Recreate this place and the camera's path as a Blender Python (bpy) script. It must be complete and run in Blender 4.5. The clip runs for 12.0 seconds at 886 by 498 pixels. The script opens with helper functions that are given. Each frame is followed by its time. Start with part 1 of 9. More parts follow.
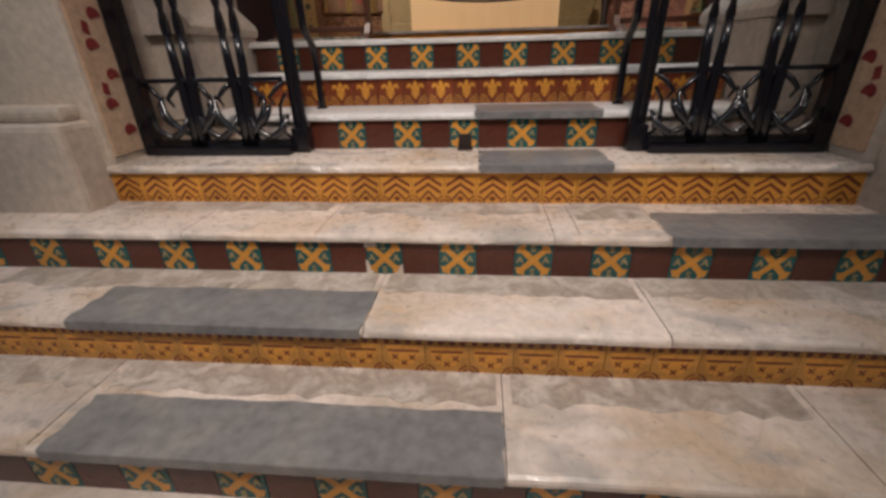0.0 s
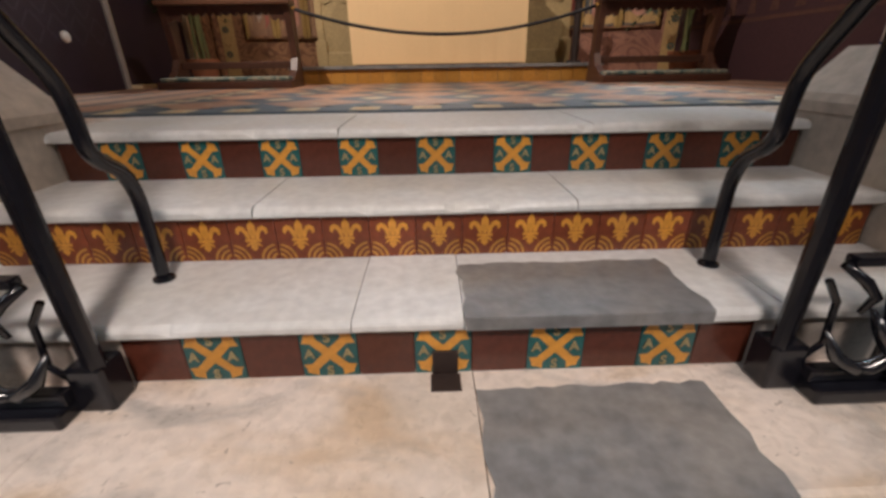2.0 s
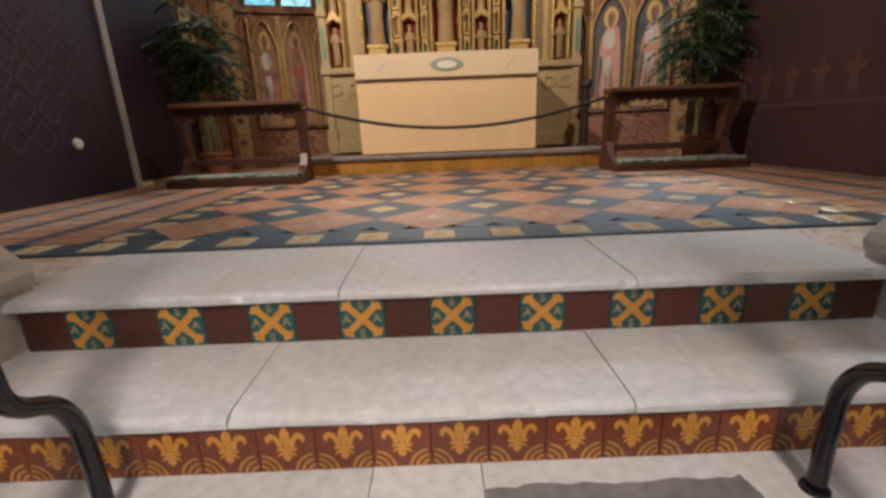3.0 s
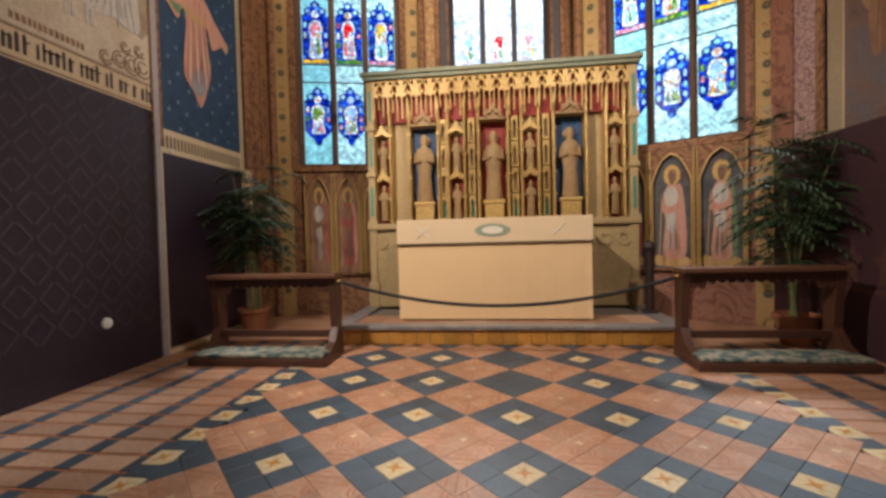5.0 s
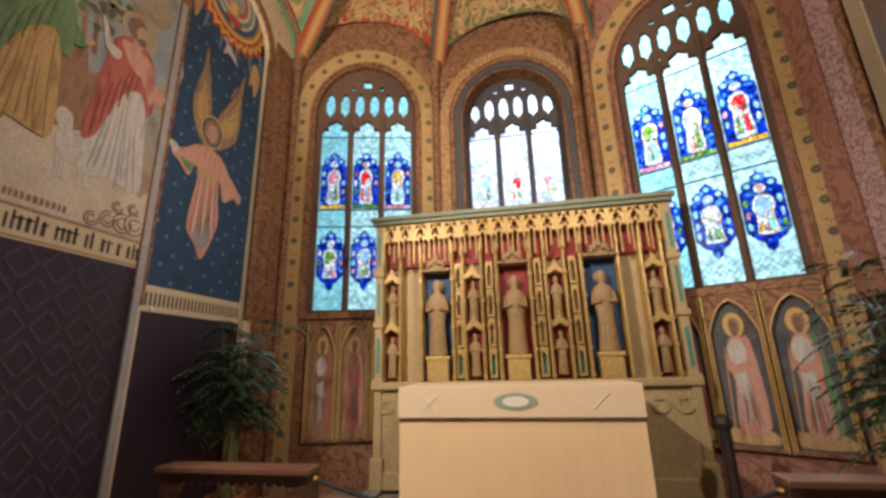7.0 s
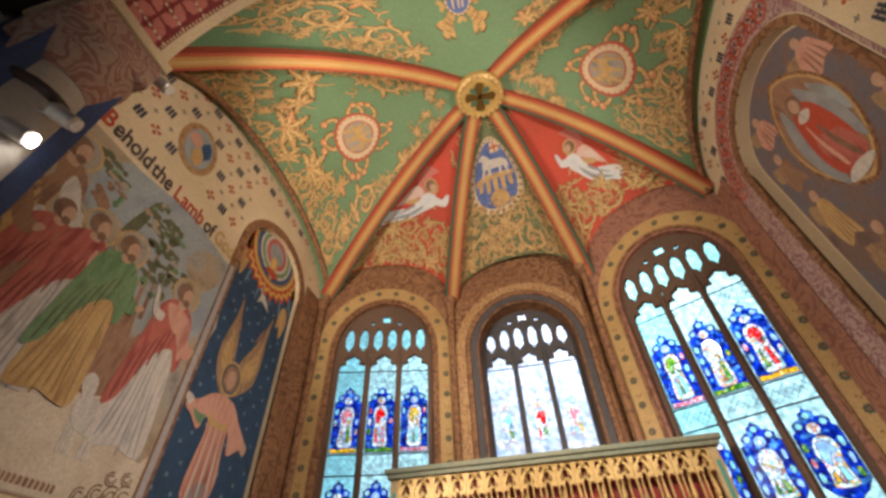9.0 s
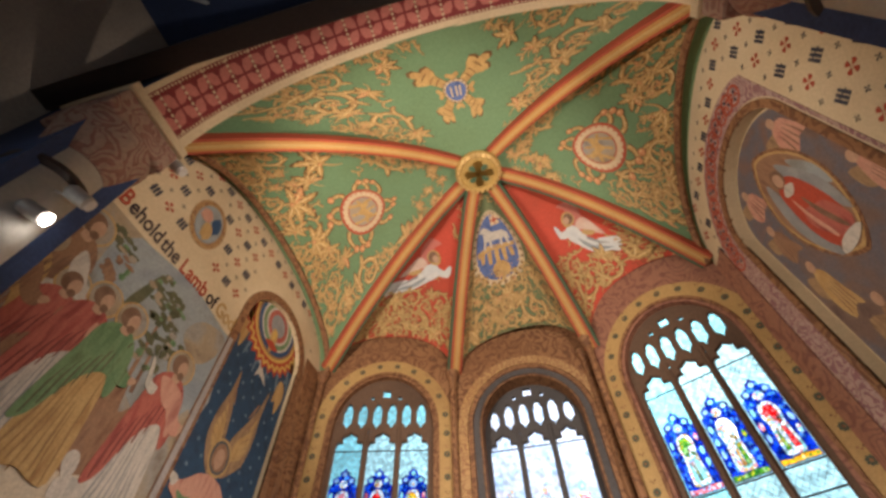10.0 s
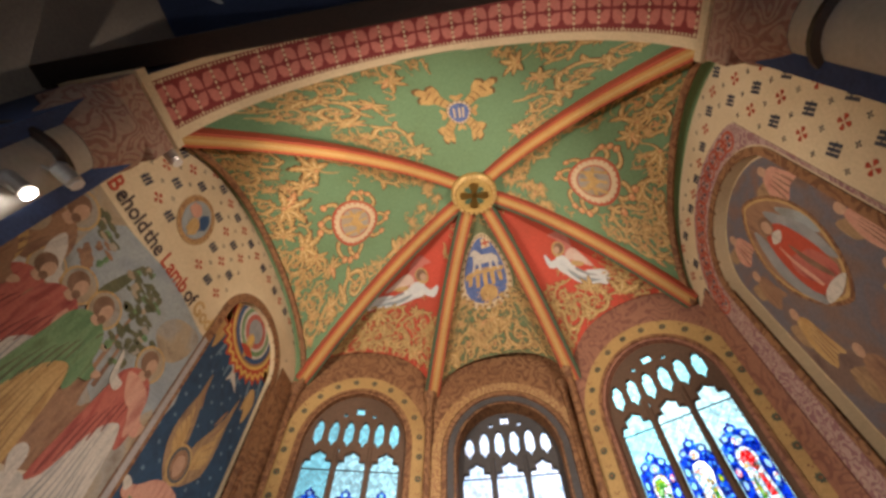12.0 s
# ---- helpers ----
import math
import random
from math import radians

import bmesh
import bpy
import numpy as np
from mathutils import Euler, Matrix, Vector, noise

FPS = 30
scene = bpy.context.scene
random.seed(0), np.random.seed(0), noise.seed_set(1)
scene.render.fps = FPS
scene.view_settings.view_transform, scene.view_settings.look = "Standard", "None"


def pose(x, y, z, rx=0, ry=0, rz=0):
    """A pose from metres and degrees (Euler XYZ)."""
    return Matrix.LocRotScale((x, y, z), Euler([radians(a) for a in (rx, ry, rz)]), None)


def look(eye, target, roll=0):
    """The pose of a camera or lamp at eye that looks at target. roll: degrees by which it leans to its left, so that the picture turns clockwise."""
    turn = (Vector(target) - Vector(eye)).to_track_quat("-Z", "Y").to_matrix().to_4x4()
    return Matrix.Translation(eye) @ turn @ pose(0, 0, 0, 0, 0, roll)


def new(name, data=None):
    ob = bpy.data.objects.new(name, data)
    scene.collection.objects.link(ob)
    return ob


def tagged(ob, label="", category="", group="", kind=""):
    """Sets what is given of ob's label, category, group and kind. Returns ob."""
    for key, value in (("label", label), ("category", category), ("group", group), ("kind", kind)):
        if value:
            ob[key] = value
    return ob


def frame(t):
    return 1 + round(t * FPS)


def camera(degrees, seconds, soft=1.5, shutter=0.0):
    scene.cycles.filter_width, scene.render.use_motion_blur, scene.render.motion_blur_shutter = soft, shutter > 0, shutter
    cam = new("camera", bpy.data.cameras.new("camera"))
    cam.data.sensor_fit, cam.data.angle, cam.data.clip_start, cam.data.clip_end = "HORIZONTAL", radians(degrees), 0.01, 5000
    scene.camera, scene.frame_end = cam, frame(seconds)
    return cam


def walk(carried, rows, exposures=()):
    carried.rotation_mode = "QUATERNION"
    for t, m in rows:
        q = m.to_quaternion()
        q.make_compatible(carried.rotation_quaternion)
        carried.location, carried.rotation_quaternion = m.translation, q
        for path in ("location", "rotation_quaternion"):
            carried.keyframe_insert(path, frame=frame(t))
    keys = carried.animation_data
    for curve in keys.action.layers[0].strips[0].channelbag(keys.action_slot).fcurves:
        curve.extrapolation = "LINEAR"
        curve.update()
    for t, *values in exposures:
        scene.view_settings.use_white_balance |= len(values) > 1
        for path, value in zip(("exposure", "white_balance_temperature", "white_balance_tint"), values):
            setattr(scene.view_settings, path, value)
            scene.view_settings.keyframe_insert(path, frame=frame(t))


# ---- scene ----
cam = camera(93.1, 12.0, soft=3.0)
EXPOSURES = [(0.0, 1.2), (12.0, 1.2)]
PATH = [
    (0, (0.086, -3.036, -0.094), (-0.084, -1.232, -0.940), -1.5),
    (0.5, (0.077, -2.724, -0.070), (-0.089, -0.913, -0.905), -1.8),
    (1, (-0.016, -2.285, 0.007), (-0.119, -0.445, -0.770), -1.6),
    (1.5, (-0.059, -1.969, 0.144), (-0.030, -0.119, -0.616), -1.0),
    (2, (-0.019, -1.676, 0.218), (0.026, 0.154, -0.589), -0.9),
    (2.5, (-0.022, -1.499, 0.325), (0.019, 0.351, -0.434), -0.9),
    (3, (-0.028, -1.310, 0.492), (-0.021, 0.614, -0.055), -2.2),
    (3.5, (0.036, -1.132, 0.680), (-0.050, 0.832, 0.311), -2.8),
    (3.7, (0.094, -1.029, 0.755), (-0.026, 0.943, 0.442), -2.9),
    (5.3, (0.137, -0.542, 1.19), (-0.142, 1.439, 1.19), -1.7),
    (5.5, (0.206, -0.435, 1.16), (-0.111, 1.54, 1.198), -2.2),
    (6, (0.31, -0.206, 1.299), (-0.041, 1.757, 1.447), -2.0),
    (6.5, (0.299, -0.077, 1.437), (-0.077, 1.866, 1.725), -1.7),
    (7, (0.271, 0.039, 1.59), (-0.092, 1.934, 2.119), -1.5),
    (7.2, (0.249, 0.039, 1.632), (-0.1, 1.903, 2.266), -1.5),
    (8.8, (0.184, -0.101, 1.95), (-0.107, 1.386, 3.256), -2.9),
    (9, (0.239, -0.121, 1.941), (-0.053, 1.305, 3.313), -2.7),
    (9.5, (0.391, -0.126, 1.921), (0.091, 1.152, 3.43), -1.8),
    (10, (0.427, -0.13, 1.904), (0.146, 1.043, 3.499), -1.4),
    (10.5, (0.401, -0.137, 1.929), (0.141, 0.985, 3.564), -0.7),
    (11, (0.375, -0.097, 1.905), (0.135, 0.998, 3.562), 0.0),
    (11.5, (0.347, -0.092, 1.917), (0.128, 1.006, 3.574), 0.7),
    (12, (0.346, -0.061, 1.899), (0.148, 1.04, 3.557), 1.0),
]
walk(cam, [(t, look(eye, target, roll)) for t, eye, target, roll in PATH], EXPOSURES)

# ---- world and light ----
world = bpy.data.worlds.new("sky")
scene.world = world
world.use_nodes = True
wn = world.node_tree
sky = wn.nodes.new("ShaderNodeTexSky")
sky.sky_type, sky.sun_disc = "NISHITA", False
sky.sun_elevation, sky.sun_rotation = radians(45), radians(9)
sky.dust_density, sky.air_density = 4.0, 1.0
grey = wn.nodes.new("ShaderNodeHueSaturation")     # thin cloud takes most of the blue out of the sky
grey.inputs["Saturation"].default_value = 0.3
wn.links.new(sky.outputs[0], grey.inputs["Color"])
wn.links.new(grey.outputs[0], wn.nodes["Background"].inputs[0])
wn.nodes["Background"].inputs[1].default_value = 0.11

sun = new("sun", bpy.data.lights.new("sun", "SUN"))
sun.data.energy, sun.data.angle, sun.data.color = 1.5, radians(12), (0.93, 0.97, 1)
sun.matrix_world = look((1.6, 10, 10), (0, 0, 0))


def area(name, eye, target, size, watts, color, size_y=None):
    d = bpy.data.lights.new(name, "AREA")
    d.energy, d.color, d.size = watts, color, size
    if size_y:
        d.shape, d.size_y = "RECTANGLE", size_y
    ob = new(name, d)
    ob.matrix_world = look(eye, target)
    return ob


def spot(name, eye, target, watts, color, angle=70, blend=0.6, radius=0.06):
    d = bpy.data.lights.new(name, "SPOT")
    d.energy, d.color, d.spot_size, d.spot_blend, d.shadow_soft_size = watts, color, radians(angle), blend, radius
    ob = new(name, d)
    ob.matrix_world = look(eye, target)
    return ob


WARM, COOL = (1, 0.86, 0.68), (0.84, 0.92, 1)
# cool fill added for the steps, behind the visitor; no nave window is built
area("nave_cool_fill_a", (-3.95, -3.4, 2.6), (0.4, -1.2, -0.6), 1.6, 29, COOL, 2.6)
area("nave_cool_fill_b", (3.95, -3.2, 2.8), (-0.4, -0.4, -0.2), 1.6, 20, COOL, 2.6)
# warm lamps at the arch: a and c on its left column
spot("arch_spot_light_a", (-2.3, 1.0, 4.5), (0.9, 4.5, 0.5), 400, (1, 0.86, 0.76), 84)
# b and d are added on the right, where no lamp is seen
spot("arch_fill_light_b", (2.2, 1.12, 5.2), (-0.8, 4.6, 1.6), 180, (1, 0.86, 0.76), 100)
spot("arch_spot_light_c", (-2.25, 1.05, 4.8), (0.9, 5.0, 7.8), 330, (1, 0.83, 0.67), 120)
spot("arch_fill_light_d", (2.15, 1.15, 5.2), (-1.2, 4.6, 7.0), 230, (1, 0.83, 0.67), 120)
# warm fill added above the nave to brighten the steps, no known lamp
spot("nave_warm_fill", (0.3, -4.4, 4.6), (-0.3, -1.1, -0.6), 520, (1, 0.86, 0.78), 42, 0.9, 0.5)


# ---- materials ----
def mat(name, base, rough=0.7, var=0.18, scale=6.0, bump=0.15, metal=0.0, second=None, coarse=1.2, per_piece=0.0, spec=0.5):
    """A surface with two scales of variation, fine relief and optional stains in a second colour."""
    m = bpy.data.materials.new(name)
    m.use_nodes = True
    n, l = m.node_tree.nodes, m.node_tree.links
    b = n["Principled BSDF"]
    b.inputs["Roughness"].default_value, b.inputs["Metallic"].default_value = rough, metal
    b.inputs["Specular IOR Level"].default_value = spec
    co = n.new("ShaderNodeTexCoord")
    fine, big = n.new("ShaderNodeTexNoise"), n.new("ShaderNodeTexNoise")
    for t, s, d in ((fine, scale * 6, 6), (big, coarse, 3)):
        t.inputs["Scale"].default_value, t.inputs["Detail"].default_value = s, d
        l.new(co.outputs["Object"], t.inputs["Vector"])
    mix = n.new("ShaderNodeMix")
    mix.data_type = "RGBA"
    mix.inputs["A"].default_value = (*base, 1)
    mix.inputs["B"].default_value = (*(second or [c * 0.55 for c in base]), 1)
    ramp = n.new("ShaderNodeMapRange")
    ramp.inputs["From Min"].default_value, ramp.inputs["From Max"].default_value = 0.42, 0.72
    ramp.inputs["To Max"].default_value = 0.75 if second else min(1, var * 2.5)
    l.new(big.outputs["Fac"], ramp.inputs["Value"])
    l.new(ramp.outputs["Result"], mix.inputs["Factor"])
    hsv = n.new("ShaderNodeHueSaturation")
    l.new(mix.outputs["Result"], hsv.inputs["Color"])
    val = n.new("ShaderNodeMapRange")
    val.inputs["From Min"].default_value, val.inputs["From Max"].default_value = 0.3, 0.7
    val.inputs["To Min"].default_value, val.inputs["To Max"].default_value = 1 - var, 1 + var
    l.new(fine.outputs["Fac"], val.inputs["Value"])
    if per_piece:
        info = n.new("ShaderNodeObjectInfo")
        pr = n.new("ShaderNodeMapRange")
        pr.inputs["To Min"].default_value, pr.inputs["To Max"].default_value = 1 - per_piece, 1 + per_piece
        l.new(info.outputs["Random"], pr.inputs["Value"])
        mul = n.new("ShaderNodeMath")
        mul.operation = "MULTIPLY"
        l.new(val.outputs["Result"], mul.inputs[0])
        l.new(pr.outputs["Result"], mul.inputs[1])
        l.new(mul.outputs[0], hsv.inputs["Value"])
    else:
        l.new(val.outputs["Result"], hsv.inputs["Value"])
    l.new(hsv.outputs["Color"], b.inputs["Base Color"])
    if bump:
        bp = n.new("ShaderNodeBump")
        bp.inputs["Strength"].default_value, bp.inputs["Distance"].default_value = bump, 0.01
        l.new(fine.outputs["Fac"], bp.inputs["Height"])
        l.new(bp.outputs["Normal"], b.inputs["Normal"])
    return m


def painted(name, base, line, scale=3.0, width=0.035, rough=0.75, levels=3, second=None, warp=0.6, fill=None):
    """Plaster painted all over with curling scrollwork: contour lines of a slow noise, in a second colour."""
    m = mat(name, base, rough, 0.16, 5, 0.1, second=second)
    n, l = m.node_tree.nodes, m.node_tree.links
    hsv = next(x for x in n if x.type == "HUE_SAT")
    co = next(x for x in n if x.type == "TEX_COORD")
    t = n.new("ShaderNodeTexNoise")
    t.inputs["Scale"].default_value, t.inputs["Detail"].default_value = scale, 0.6
    t.inputs["Distortion"].default_value = warp
    l.new(co.outputs["Object"], t.inputs["Vector"])
    mul, fr, sub, ab, less = (n.new("ShaderNodeMath") for _ in range(5))
    mul.operation, fr.operation, sub.operation, ab.operation, less.operation = "MULTIPLY", "FRACT", "SUBTRACT", "ABSOLUTE", "LESS_THAN"
    mul.inputs[1].default_value = levels * 2
    sub.inputs[1].default_value = 0.13
    less.inputs[1].default_value = width * levels * 2
    l.new(t.outputs["Fac"], mul.inputs[0])
    for a, b_ in ((mul, fr), (fr, sub), (sub, ab), (ab, less)):
        l.new(a.outputs[0], b_.inputs[0])
    old = hsv.inputs["Color"].links[0].from_socket
    mix = n.new("ShaderNodeMix")
    mix.data_type = "RGBA"
    l.new(less.outputs[0], mix.inputs["Factor"])
    l.new(old, mix.inputs["A"])
    mix.inputs["B"].default_value = (*line, 1)
    l.new(mix.outputs["Result"], hsv.inputs["Color"])
    return m


def patchy(name, colours, scale=2.0, rough=0.8, streak=1.0):
    """A faded wall painting's ground: several colours in soft uneven patches."""
    m = mat(name, colours[0], rough, 0.14, 8, 0.12)
    n, l = m.node_tree.nodes, m.node_tree.links
    hsv = next(x for x in n if x.type == "HUE_SAT")
    co = next(x for x in n if x.type == "TEX_COORD")
    t = n.new("ShaderNodeTexNoise")
    t.inputs["Scale"].default_value, t.inputs["Detail"].default_value, t.inputs["Distortion"].default_value = scale, 5, 0.5
    mp = n.new("ShaderNodeMapping")               # brush strokes run down the folds
    mp.inputs["Scale"].default_value = (streak, streak, 1 / streak)
    l.new(co.outputs["Object"], mp.inputs["Vector"])
    r = n.new("ShaderNodeValToRGB")
    while len(r.color_ramp.elements) < len(colours):
        r.color_ramp.elements.new(0.5)
    for i, c in enumerate(colours):
        r.color_ramp.elements[i].position = 0.3 + 0.42 * i / max(1, len(colours) - 1)
        r.color_ramp.elements[i].color = (*c, 1)
    l.new(mp.outputs[0], t.inputs["Vector"])
    l.new(t.outputs["Fac"], r.inputs["Fac"])
    l.new(r.outputs["Color"], hsv.inputs["Color"])
    return m


def worn(name):
    """Old pale stone steps: polished cream, ochre stains, grey dirt and small pits."""
    m = mat(name, (0.76, 0.66, 0.59), 0.33, 0.1, 5, 0.22, second=(0.46, 0.39, 0.31), coarse=1.7, per_piece=0.1)
    n, l = m.node_tree.nodes, m.node_tree.links
    hsv = next(x for x in n if x.type == "HUE_SAT")
    co = next(x for x in n if x.type == "TEX_COORD")
    b = n["Principled BSDF"]
    for scale, lo, hi, top, colour, squash in ((2.2, 0.48, 0.66, 0.65, (0.54, 0.38, 0.23), (1, 1.8, 1)), (2.6, 0.52, 0.66, 0.7, (0.36, 0.34, 0.32), (1, 2.0, 1)), (26, 0.66, 0.72, 0.6, (0.22, 0.17, 0.13), (1, 1, 1))):
        mp, t, r, mix = n.new("ShaderNodeMapping"), n.new("ShaderNodeTexNoise"), n.new("ShaderNodeMapRange"), n.new("ShaderNodeMix")
        mp.inputs["Scale"].default_value = squash
        mp.inputs["Location"].default_value = (scale, 2 * scale, 0)
        t.inputs["Scale"].default_value, t.inputs["Detail"].default_value, t.inputs["Distortion"].default_value = scale, 7, 0.7
        l.new(co.outputs["Object"], mp.inputs["Vector"])
        l.new(mp.outputs[0], t.inputs["Vector"])
        l.new(t.outputs["Fac"], r.inputs["Value"])
        r.inputs["From Min"].default_value, r.inputs["From Max"].default_value, r.inputs["To Max"].default_value = lo, hi, top
        mix.data_type = "RGBA"
        l.new(r.outputs["Result"], mix.inputs["Factor"])
        l.new(hsv.inputs["Color"].links[0].from_socket, mix.inputs["A"])
        mix.inputs["B"].default_value = (*colour, 1)
        l.new(mix.outputs["Result"], hsv.inputs["Color"])
    # stained stone is duller than the polished parts
    rr = n.new("ShaderNodeMapRange")
    rr.inputs["From Min"].default_value, rr.inputs["From Max"].default_value = 0.4, 0.65
    rr.inputs["To Min"].default_value, rr.inputs["To Max"].default_value = 0.24, 0.5
    l.new(t.outputs["Fac"], rr.inputs["Value"])
    l.new(rr.outputs["Result"], b.inputs["Roughness"])
    return m


def glass(name, tint, streak=0.25, bits=(), grain=34):
    """Stained glass: daylight passes through it and takes its tint; a little gloss on the face."""
    m = bpy.data.materials.new(name)
    m.use_nodes = True
    n, l = m.node_tree.nodes, m.node_tree.links
    n.remove(n["Principled BSDF"])
    tr, gl, mx = n.new("ShaderNodeBsdfTransparent"), n.new("ShaderNodeBsdfGlossy"), n.new("ShaderNodeMixShader")
    gl.inputs["Roughness"].default_value = 0.15
    mx.inputs[0].default_value = 0.03
    co, t, r = n.new("ShaderNodeTexCoord"), n.new("ShaderNodeTexNoise"), n.new("ShaderNodeMapRange")
    t.inputs["Scale"].default_value, t.inputs["Detail"].default_value = 14, 4
    l.new(co.outputs["Object"], t.inputs["Vector"])
    l.new(t.outputs["Fac"], r.inputs["Value"])
    r.inputs["From Min"].default_value, r.inputs["From Max"].default_value = 0.3, 0.7
    r.inputs["To Min"].default_value, r.inputs["To Max"].default_value = 1 - streak, 1 + streak * 0.4
    hs = n.new("ShaderNodeHueSaturation")
    hs.inputs["Color"].default_value = (*tint, 1)
    l.new(r.outputs["Result"], hs.inputs["Value"])
    if bits:                                           # small leaded pieces in several tints
        vo, cr, sp = n.new("ShaderNodeTexVoronoi"), n.new("ShaderNodeValToRGB"), n.new("ShaderNodeSeparateColor")
        vo.inputs["Scale"].default_value = grain
        cr.color_ramp.interpolation = "CONSTANT"
        tints = [tint, *bits]
        while len(cr.color_ramp.elements) < len(tints):
            cr.color_ramp.elements.new(0.5)
        for i, c in enumerate(tints):
            cr.color_ramp.elements[i].position = 0.0 if i == 0 else 0.45 + 0.55 * (i - 1) / (len(tints) - 1)
            cr.color_ramp.elements[i].color = (*c, 1)
        l.new(co.outputs["Object"], vo.inputs["Vector"])
        l.new(vo.outputs["Color"], sp.inputs[0])
        l.new(sp.outputs[0], cr.inputs["Fac"])
        l.new(cr.outputs["Color"], hs.inputs["Color"])
    l.new(hs.outputs["Color"], tr.inputs["Color"])
    l.new(tr.outputs[0], mx.inputs[1])
    l.new(gl.outputs[0], mx.inputs[2])
    l.new(mx.outputs[0], n["Material Output"].inputs["Surface"])
    return m


